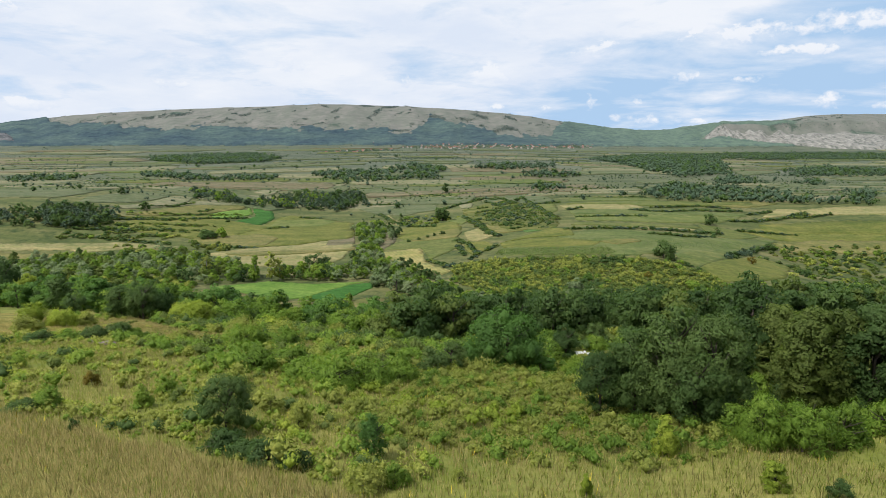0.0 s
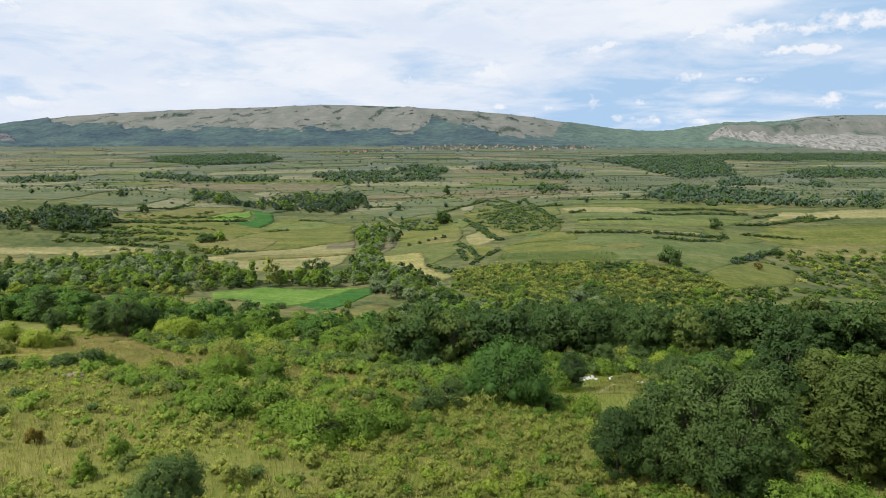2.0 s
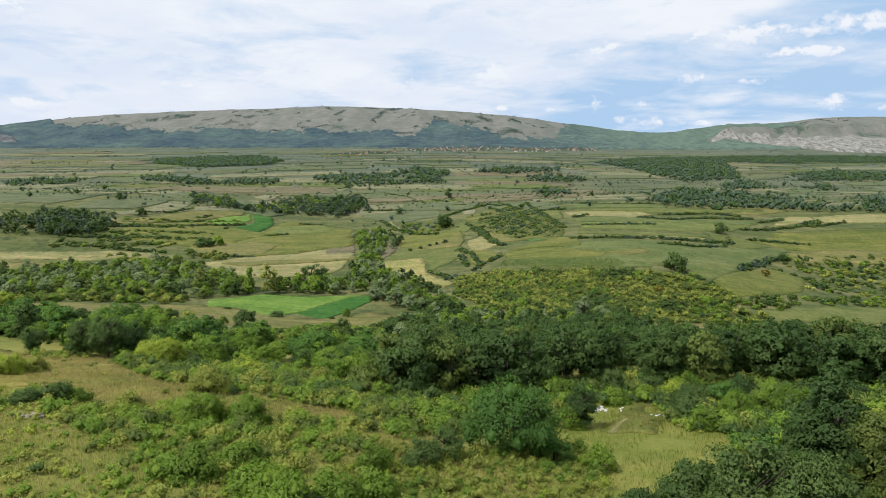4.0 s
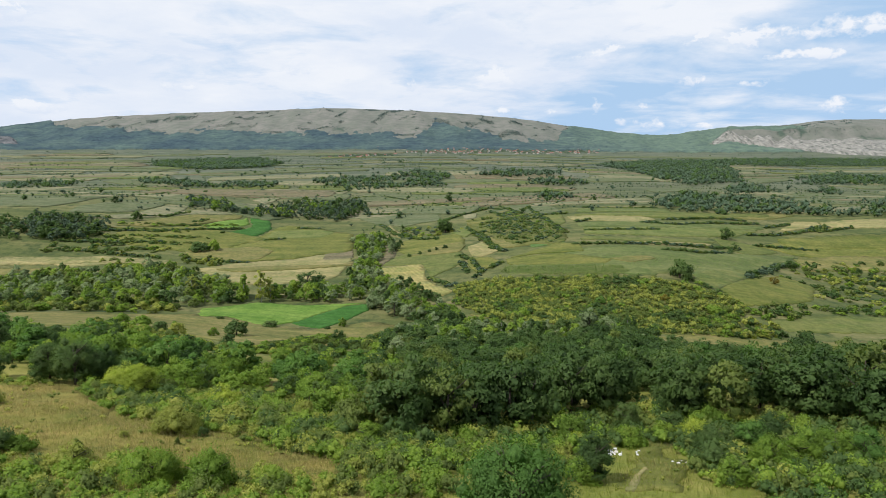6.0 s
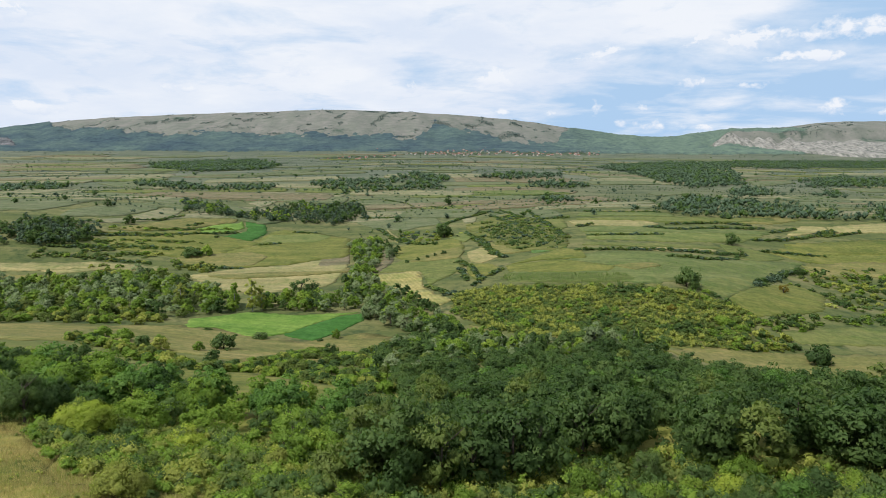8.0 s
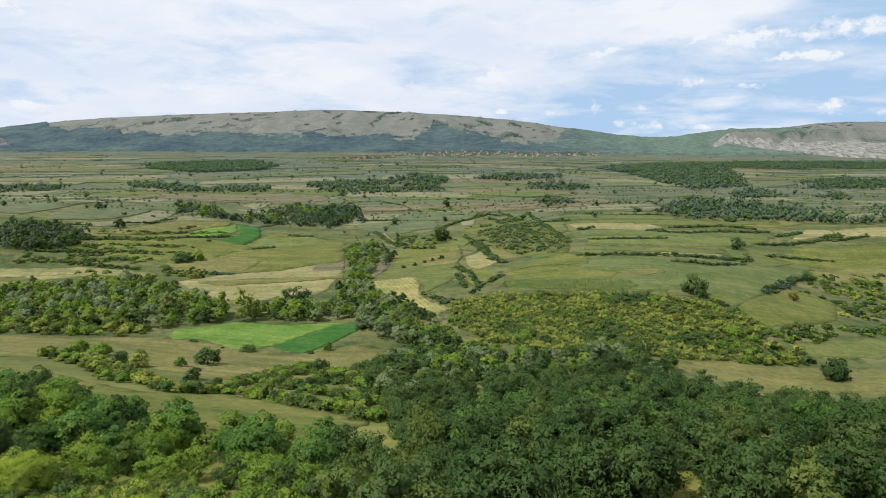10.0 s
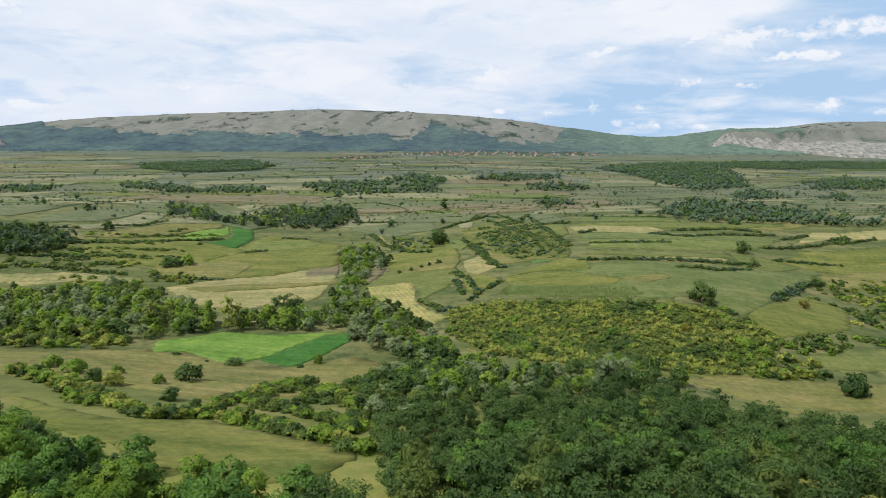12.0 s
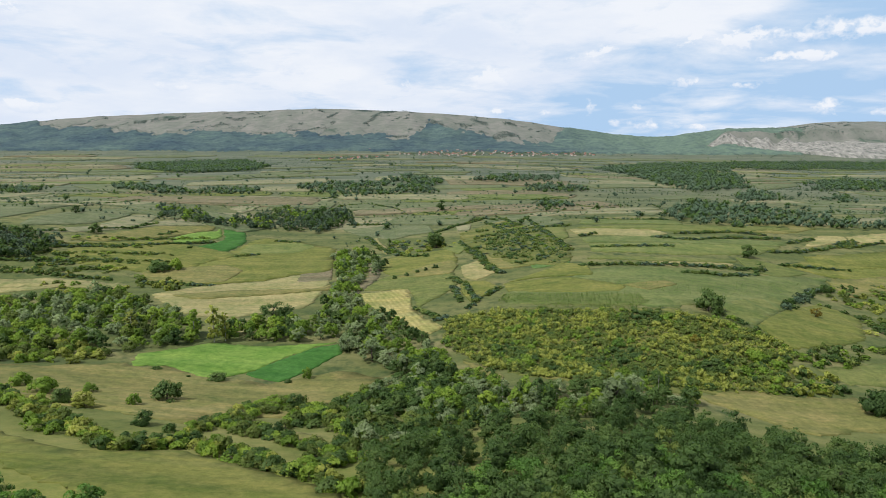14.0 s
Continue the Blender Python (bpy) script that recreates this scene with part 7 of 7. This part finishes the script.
# woods climb from the plain to an uneven tree line
TREE_LINE = [(-0.95, 400), (-0.64, 400), (-0.609, 131), (-0.546, 120), (-0.484, 107), (-0.422, 87), (-0.406, 81), (-0.374, 106), (-0.327, 99), (-0.281, 81), (-0.233, 86), (-0.203, 93), (-0.146, 87), (-0.099, 87), (-0.074, 71), (-0.049, 71), (-0.03, 105), (-0.02, 159), (-0.002, 142), (0.032, 119), (0.064, 88), (0.083, 66), (0.102, 50), (0.127, 45), (0.162, 45), (0.171, 61), (0.174, 90), (0.192, 150), (0.205, 400), (0.475, 400), (0.50, 146), (0.57, 112), (0.59, 0), (0.95, 0)]
SCARP = [(0.400, 3290, 3400), (0.44, 3230, 3352), (0.53, 3000, 3338), (0.615, 2760, 3290), (0.68, 2660, 3250), (0.95, 2600, 3230)]


def scarp_at(k):
    r, foot, top = np.array(SCARP, float).T
    return np.interp(k, r, foot), np.interp(k, r, top)


def wooded(x, y):
    """Above nought where woods stand on the mountain."""
    ratio = x / y
    knots = np.array(TREE_LINE).T
    line = np.interp(ratio, knots[0], knots[1])
    uneven = np.array([noise.noise((a / 130, b / 260, 2)) * 22 + noise.noise((a / 45, b / 90, 5)) * 22 + noise.noise((a / 18, b / 40, 9)) * 16 for a, b in zip(x, y)])
    high = (line - land(x, y) + uneven) / 10
    foot, top = scarp_at(ratio)
    off_rock = np.where(ratio > 0.405, np.maximum(foot - y, np.where(ratio < 0.585, y - top - 70, -50)) / 12, 5.0)
    foot_edge = (y - 2915 + uneven * 1.8) / 25
    return np.minimum(np.minimum(high, off_rock), foot_edge)


def canopy_hazed_green(n):
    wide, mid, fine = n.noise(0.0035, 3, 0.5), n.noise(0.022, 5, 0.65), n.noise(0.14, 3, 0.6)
    # the blue in these greens is air haze, put into the base colour
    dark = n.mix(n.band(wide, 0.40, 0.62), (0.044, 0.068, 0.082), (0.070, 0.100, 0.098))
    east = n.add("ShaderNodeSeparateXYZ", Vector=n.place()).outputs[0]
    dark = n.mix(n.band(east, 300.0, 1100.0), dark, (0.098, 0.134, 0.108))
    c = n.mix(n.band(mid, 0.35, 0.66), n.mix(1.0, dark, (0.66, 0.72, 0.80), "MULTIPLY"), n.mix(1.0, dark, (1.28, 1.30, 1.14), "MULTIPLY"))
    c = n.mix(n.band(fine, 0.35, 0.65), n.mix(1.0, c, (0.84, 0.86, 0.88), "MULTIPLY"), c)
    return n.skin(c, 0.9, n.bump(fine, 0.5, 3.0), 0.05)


def mountain_canopy():
    """The closed roof of the mountain woods, crown beside crown, thinning out along an uneven tree line."""
    cols, rows = 520, 128
    ratio, ys = np.linspace(-0.77, 0.77, cols), np.linspace(2800, 4470, rows)
    Y = np.repeat(ys[:, None], cols, 1)
    X = ratio[None] * Y
    rng = np.random.default_rng(61)
    X, Y = X + rng.uniform(-3, 3, X.shape), Y + rng.uniform(-4, 4, Y.shape)
    m = np.clip(wooded(X.ravel(), Y.ravel()).reshape(X.shape), -1, 1)
    crowns = 6.0 + rng.normal(0, 1.6, X.shape)
    Z = land(X, Y) + np.where(m > 0, crowns * np.clip(m * 2.0, 0, 1), -2.0)
    k = np.arange(X.size).reshape(X.shape)
    use = (m[:-1, :-1] > 0) | (m[:-1, 1:] > 0) | (m[1:, 1:] > 0) | (m[1:, :-1] > 0)
    f = np.stack([k[:-1, :-1], k[:-1, 1:], k[1:, 1:], k[1:, :-1]], -1)[use]
    kept, back = np.unique(f, return_inverse=True)
    v = np.stack([X, Y, Z], -1).reshape(-1, 3)[kept]
    me = mesh_of("mountain_woods", v, back.reshape(-1, 4), [material("mountain_canopy", canopy_hazed_green)], None, True)
    tagged(new("mountain_woods", me), "closed mountain woods with haze blue in their green", "trees", "", "stuff")


mountain_canopy()
tries = np.stack([far_rng.uniform(-0.76, 0.76, 26000), far_rng.uniform(2860, 4400, 26000)], 1)
tries[:, 0] *= tries[:, 1]
edge = wooded(tries[:, 0], tries[:, 1])
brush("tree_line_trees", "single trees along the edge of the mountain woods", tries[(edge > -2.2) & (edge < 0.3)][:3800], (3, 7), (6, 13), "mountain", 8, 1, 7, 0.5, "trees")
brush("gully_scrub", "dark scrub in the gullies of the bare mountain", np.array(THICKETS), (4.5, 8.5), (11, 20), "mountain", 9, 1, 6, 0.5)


# ---- the village ----
def limewash(n):
    return n.skin(n.mix(n.noise(0.25, 3), (0.42, 0.39, 0.34), (0.62, 0.60, 0.56)), 0.9)


def roof_tiles(n):
    each = n.add("ShaderNodeObjectInfo").outputs["Random"]
    return n.skin(n.mix(n.noise(0.5, 4), n.mix(each, (0.17, 0.085, 0.065), (0.27, 0.13, 0.095)), (0.21, 0.105, 0.08)), 0.85)


LIMEWASH, ROOF = material("limewashed_wall", limewash), material("clay_roof", roof_tiles)


def house_meshes(l, w, h, pitch):
    a, b = l / 2, w / 2
    v = [(-a, -b, -2), (a, -b, -2), (a, b, -2), (-a, b, -2), (-a, -b, h), (a, -b, h), (a, b, h), (-a, b, h), (-a, 0, h + pitch - 0.15), (a, 0, h + pitch - 0.15)]
    wall = mesh_of("wall", v, [(0, 1, 5, 4), (2, 3, 7, 6), (1, 2, 6, 9, 5), (3, 0, 4, 8, 7)], [LIMEWASH])
    e, k, t = a + 0.6, b + 0.7, 0.25
    low = h - 0.7 * pitch / b
    r = [(-e, -k, low), (e, -k, low), (e, 0, h + pitch), (-e, 0, h + pitch), (e, k, low), (-e, k, low)]
    r += [(x, y, z + t) for x, y, z in r]
    roof = mesh_of("roof", r, [(6, 7, 8, 9), (9, 8, 10, 11), (0, 3, 2, 1), (3, 5, 4, 2), (0, 1, 7, 6), (5, 11, 10, 4), (0, 6, 9, 3), (3, 9, 11, 5), (1, 2, 8, 7), (2, 4, 10, 8)], [ROOF])
    c = [(a * 0.4 + dx, b * 0.3 + dy, z) for z in (h + pitch * 0.4, h + pitch + 0.9) for dx, dy in ((-0.4, -0.4), (0.4, -0.4), (0.4, 0.4), (-0.4, 0.4))]
    chimney = mesh_of("chimney", c, [(0, 1, 5, 4), (1, 2, 6, 5), (2, 3, 7, 6), (3, 0, 4, 7), (4, 5, 6, 7)], [LIMEWASH])
    return wall, roof, chimney


HOUSES = [house_meshes(13, 9, 6.0, 3.6), house_meshes(16, 10, 4.2, 3.8), house_meshes(10, 9, 7.0, 3.2), house_meshes(20, 9, 4.0, 3.4)]


def house(x, y, turn, kind):
    ob = new("house")
    ob.matrix_world = Matrix.LocRotScale((x, y, land_at(x, y)), Euler((0, 0, turn)), (0.66, 0.66, 0.66))
    wall, roof, chimney = HOUSES[kind]
    part("wall", wall, ob)
    part("chimney", chimney, part("roof", roof, ob, "red clay tiled roof"))
    return tagged(ob, "whitewashed village house with a red tiled roof", "house", "village houses")



QUARTERS = (
    [(-214, 2726), (-55, 2928), (47, 3049), (256, 3049), (289, 2861), (84, 2580)],
    [(273, 2957), (454, 2981), (711, 2987), (641, 2792), (266, 2634)],
    [(-483, 2304), (-379, 2447), (-200, 2548), (-180, 2314), (-328, 2129)],
    [(-364, 2990), (-318, 3042), (-297, 2958), (-342, 2915)],
)
for q, gap in zip(QUARTERS, (40, 44, 62, 34)):
    for x, y in scatter(q, gap, far_rng):
        if far_rng.random() < 0.8:
            house(x, y, far_rng.uniform(-0.6, 0.6) + (1.57 if far_rng.random() < 0.3 else 0), int(far_rng.integers(4)))


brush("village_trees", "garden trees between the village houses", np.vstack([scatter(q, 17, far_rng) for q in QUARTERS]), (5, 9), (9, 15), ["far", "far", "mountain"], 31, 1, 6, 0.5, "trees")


# ---- the limestone scarp ----
def limestone(n):
    streak = n.noise(0.075, 6, 0.7, stretch=(1, 0.3, 0.3))
    c = n.ramp(streak, (0.36, (0.065, 0.075, 0.065)), (0.48, (0.165, 0.162, 0.146)), (0.64, (0.265, 0.255, 0.230)))
    return n.skin(c, 0.9, n.bump(streak, 0.7, 3.0))


def grey_rock(n):
    streak = n.noise(0.06, 6, 0.7, stretch=(1, 0.3, 0.3))
    return n.skin(n.ramp(streak, (0.36, (0.050, 0.062, 0.066)), (0.52, (0.090, 0.092, 0.096)), (0.66, (0.150, 0.146, 0.150))), 0.9, n.bump(streak, 0.6, 3.0))


LIMESTONE, GREY_ROCK = material("limestone", limestone), material("grey_rock", grey_rock)


def ridged(x, y, z):
    return 1.0 - 2.0 * abs(noise.noise((x, y, z)))


def cliff(name, first, last, label, shape, rock):
    """Ribbed rock slope under the hilltop, from its foot to its broken edge."""
    cols, rows = int((last - first) * 1100), 22
    v, f = [], []
    for i in range(cols + 1):
        k = first + (last - first) * i / cols
        foot, top = (float(a) for a in shape(k))
        top -= 25 * noise.noise((k * 70, 4, 0))
        low, high = land_at(k * foot, foot), land_at(k * top, top)
        for j in range(rows + 1):
            t = j / rows
            y = foot + (top - foot) * t
            x = k * y
            bulge = math.sin(math.pi * min(1.0, 0.06 + t)) ** 0.6 if t < 0.94 else 0.0
            z = low + (high - low) * (0.35 * t + 0.65 * t**0.55)
            z = max(z, land_at(x, y) + 0.5) + bulge * (7 * ridged(x / 55, t * 1.5, 1) + 5 * ridged(x / 19, t * 3, 5) + 3 * noise.noise((x / 8, t * 9, 2)) + 2)
            v.append((x, y - 22 * bulge * ridged(x / 38, t * 2, 8), z if 0 < j < rows else land_at(x, y) - 3))
    for i in range(cols):
        for j in range(rows):
            a = i * (rows + 1) + j
            f.append((a, a + rows + 1, a + rows + 2, a + 1))
    return tagged(new(name, mesh_of(name, v, f, [rock])), label, "cliff", "", "structure")


cliff("cliff", 0.408, 0.86, "pale grey limestone cliff below the hilltop", scarp_at, LIMESTONE)
cliff("cliff", -0.76, -0.668, "grey rock face at the mountain's western end", lambda k: (3150, 3150 + 420 * min(1.0, (-0.66 - k) / 0.02)), GREY_ROCK)
build_masses({"dark_wood": "dark green broadleaf wood below the hill", "bright_wood": "bright green belt of slender trees", "valley_grove": "mixed green grove on the valley floor", "stream_trees": "green and silvery trees along a stream", "valley_hedge": "overgrown hedges between valley meadows", "scrub_slope": "yellow-green scrub on a dry slope", "terrace_hedges": "dark hedges on the old terraces", "far_wood": "dark green wood between fields"})

# ---- grass of the near slope ----
def blades(name, a, b, patch=None):
    def build(n):
        leaf = n.add("ShaderNodeNewGeometry").outputs["Random Per Island"]
        tone = n.calc("ADD", n.calc("MULTIPLY", leaf, 0.5), n.calc("MULTIPLY", n.noise(0.3, 3), 0.5))
        c = n.ramp(tone, (0.25, a), (0.75, b))
        if patch:
            c = n.mix(n.band(n.noise(0.16, 4, 0.6), 0.46, 0.64), c, n.mix(leaf, patch, c))
        m = n.add("ShaderNodeMixShader", Fac=0.5)
        n.nt.links.new(n.skin(c, 0.75, None, 0.1), m.inputs[1])
        n.nt.links.new(n.add("ShaderNodeBsdfTranslucent", Color=c).outputs[0], m.inputs[2])
        return m.outputs[0]

    return material(name, build)


STRAW = blades("straw_grass", (0.28, 0.235, 0.085), (0.44, 0.37, 0.150), (0.17, 0.20, 0.045))
GREEN_GRASS = blades("green_grass", (0.14, 0.185, 0.026), (0.25, 0.29, 0.045))
BLOOM = material("yellow_bloom", lambda n: n.skin((0.55, 0.42, 0.03), 0.7))


def grass(name, label, outline, gap, tall, mat, seed, blades_each=6, keep=None):
    rng = np.random.default_rng(seed)
    p = scatter(outline, gap, rng)
    if keep is not None:
        p = p[keep(p[:, 0], p[:, 1])]
    n = len(p)
    foot = np.repeat(np.stack([p[:, 0], p[:, 1], land(p[:, 0], p[:, 1])], 1), blades_each, 0)
    m = len(foot)
    foot[:, :2] += rng.normal(0, gap * 0.28, (m, 2))
    h = np.repeat(rng.uniform(*tall, n), blades_each) * rng.uniform(0.6, 1.2, m)
    g = rng.uniform(0, 6.28, m)
    wide = np.stack([np.cos(g), np.sin(g), 0 * g], 1) * (0.010 + 0.018 * h)[:, None]
    lean = rng.normal(0, 0.25, (m, 2)) * h[:, None]
    tip = foot + np.concatenate([lean, h[:, None]], 1)
    v = np.stack([foot - wide, foot + wide, tip], 1).reshape(-1, 3)
    up = np.tile((0.0, -0.25, 1.0), (len(v), 1)) + rng.normal(0, 0.25, (len(v), 3))
    up /= np.linalg.norm(up, axis=1, keepdims=True)
    me = leafy_mesh(name, v, np.zeros((0, 4), int), np.arange(len(v)).reshape(-1, 3), up, [mat])
    return tagged(new(name, me), label, "grass", "", "stuff")


def soft_edge(line):
    """Keeps what lies on the near side of a line, ending in tufts."""
    px, py = np.array(sorted(line), float).T

    def keep(x, y):
        return np.array([b < np.interp(a, px, py) + 3.0 * noise.noise((a * 0.25, b * 0.25, 3)) + 1.2 * noise.noise((a, b, 7)) for a, b in zip(x, y)], bool)

    return keep


def patchy(scale, level, shift):
    def keep(x, y):
        return np.array([noise.noise((a * scale + shift, b * scale, 0)) > level for a, b in zip(x, y)], bool)

    return keep


grass("dry_grass", "tall dry straw grass on the near slope", [(-52, 30), (-24, 26), (2, 23), (-2, 28.5), (-8, 32.5), (-15, 37.5), (-31, 44.5), (-52, 55)], 0.31, (0.3, 0.75), STRAW, 21, 7, soft_edge([(-75, 62), (-32, 43), (-16, 36), (-9, 31), (-3, 28), (3, 20)]))
grass("corner_grass", "bleached dry grass beside the hedge", [(24, 30), (60, 30), (60, 50), (33, 49), (27, 41)], 0.36, (0.3, 0.6), STRAW, 31, 6, patchy(0.12, -0.2, 9))
grass("slope_grass", "mixed straw-coloured grass on the slope", [(-110, 60), (-32, 43), (-16, 34), (0, 25), (26, 25), (26, 38), (12, 60), (-10, 110), (-60, 150), (-112, 120)], 0.62, (0.3, 0.7), STRAW, 22, 5, patchy(0.07, -0.28, 3))
grass("green_grass", "green grass and herbs on the slope", [(-95, 60), (-38, 40), (-14, 27), (0, 24), (50, 27), (60, 110), (-60, 125), (-100, 90)], 0.55, (0.25, 0.6), GREEN_GRASS, 23, 5, patchy(0.09, -0.35, 11))
grass("wild_flowers", "yellow flower heads in the grass", [(-60, 20), (40, 20), (30, 60), (-50, 70)], 2.2, (0.4, 0.7), BLOOM, 24, 3, patchy(0.2, 0.1, 17))
grass("meadow_grass", "pale dry grass of the slope meadow", SLOPE_MEADOW, 0.46, (0.4, 0.8), STRAW, 26, 5, patchy(0.12, -0.3, 5))
grass("clearing_grass", "green grass tufts of the clearing", CLEARING, 0.5, (0.3, 0.65), GREEN_GRASS, 29, 5, patchy(0.2, -0.1, 7))
grass("clearing_hay", "dry grass heads of the clearing", CLEARING, 0.6, (0.3, 0.7), STRAW, 30, 5, patchy(0.25, 0.0, 19))
MAIZE_LEAF = blades("maize_leaf", (0.085, 0.150, 0.028), (0.155, 0.225, 0.045))
grass("maize_stand", "tall green maize standing in rows", MAIZE, 1.3, (1.6, 2.3), MAIZE_LEAF, 27, 6)
grass("maize_stand", "grey-green maize standing in a broad field", MAIZE_FAR, 2.4, (1.2, 1.8), MAIZE_LEAF, 28, 5)

# ---- single things on the slope ----
WEATHERED = material("weathered_wood", lambda n: n.skin(n.ramp(n.noise(5, 4), (0.3, (0.20, 0.18, 0.15)), (0.7, (0.42, 0.39, 0.34))), 0.9))
PALE_ROCK = material("pale_rock", lambda n: n.skin(n.ramp(n.noise(2.5, 5, 0.65), (0.3, (0.14, 0.115, 0.10)), (0.7, (0.30, 0.255, 0.225))), 0.95, n.bump(n.noise(6, 4), 0.5, 0.06)))
PLASTIC = material("white_plastic", lambda n: n.skin(n.mix(n.noise(1.5, 3), (0.45, 0.46, 0.49), (0.68, 0.68, 0.68)), 0.5))
RUBBLE = material("pale_rubble", lambda n: n.skin(n.mix(n.noise(3, 4), (0.34, 0.31, 0.28), (0.60, 0.57, 0.53)), 0.95))


def dead_tree(x, y, height):
    rng = np.random.default_rng(41)
    ob = new("dead_tree")
    ob.matrix_world = Matrix.Translation((x, y, land_at(x, y) - 0.1))
    part("trunk", mesh_of("trunk", *tube([(0, 0, 0), (0.1, 0.05, height * 0.3), (0.25, 0, height * 0.55)], [0.13, 0.10, 0.06], 7), [WEATHERED], None, True), ob)
    for i in range(11):
        g, h = rng.uniform(0, 6.28), height * rng.uniform(0.2, 0.55)
        r = height * rng.uniform(0.25, 0.5)
        c, s = math.cos(g), math.sin(g)
        v, f = tube([(0.12, 0, h), (c * r * 0.5, s * r * 0.5, h + r * 0.5), (c * r, s * r, h + r * rng.uniform(0.7, 1.2))], [0.06, 0.04, 0.012], 5)
        k = len(v)
        v2, f2 = tube([(c * r * 0.5, s * r * 0.5, h + r * 0.5), (c * r * 0.7 - s * r * 0.3, s * r * 0.7 + c * r * 0.3, h + r * 1.1)], [0.03, 0.01], 4)
        part("branch", mesh_of("branch", v + v2, f + [tuple(a + k for a in q) for q in f2], [WEATHERED], None, True), ob)
    tagged(ob, "bare grey dead tree with forked branches", "dead tree")


def lump(rng, size, flat, mat, name):
    """A broken, uneven block."""
    bm = bmesh.new()
    bmesh.ops.create_icosphere(bm, subdivisions=2, radius=1)
    off = rng.uniform(0, 50)
    for v in bm.verts:
        v.co *= 1 + 0.45 * noise.noise(v.co * 1.3 + Vector((off, 0, 0)))
        v.co = Vector((v.co.x * size, v.co.y * size * rng.uniform(0.97, 1.03), max(v.co.z, -0.4) * size * flat))
    me = bpy.data.meshes.new(name)
    bm.to_mesh(me)
    bm.free()
    me.materials.append(mat)
    return me


def heap(name, label, category, x, y, count, reach, size, mats, piece, seed):
    rng = np.random.default_rng(seed)
    ob = new(name)
    ob.matrix_world = Matrix.Translation((x, y, land_at(x, y)))
    for i in range(count):
        dx, dy = rng.normal(0, reach, 2) * (1, 0.6)
        z = land_at(x + dx, y + dy) - land_at(x, y)
        p = part(piece, lump(rng, size * rng.uniform(0.4, 1.2), rng.uniform(0.4, 0.8), mats[int(rng.integers(len(mats)))], piece), ob)
        p.location, p.rotation_euler = (dx, dy, z + 0.1), (0, 0, rng.uniform(0, 6))
    return tagged(ob, label, category)


dead_tree(*DEAD_TREE, 5.0)
heap("rock_heap", "pale weathered rocks lying in the grass", "rocks", *ROCKS, 7, 0.9, 0.8, [PALE_ROCK], "rock", 51)
heap("rubbish_heap", "white plastic bags and rubble dumped in grass", "rubbish", *RUBBISH, 30, 1.5, 0.30, [PLASTIC, PLASTIC, RUBBLE], "bag", 52)
heap("rubbish_heap", "small pile of white bags in grass", "rubbish", *RUBBISH_SMALL, 6, 0.6, 0.28, [PLASTIC, RUBBLE], "bag", 53)
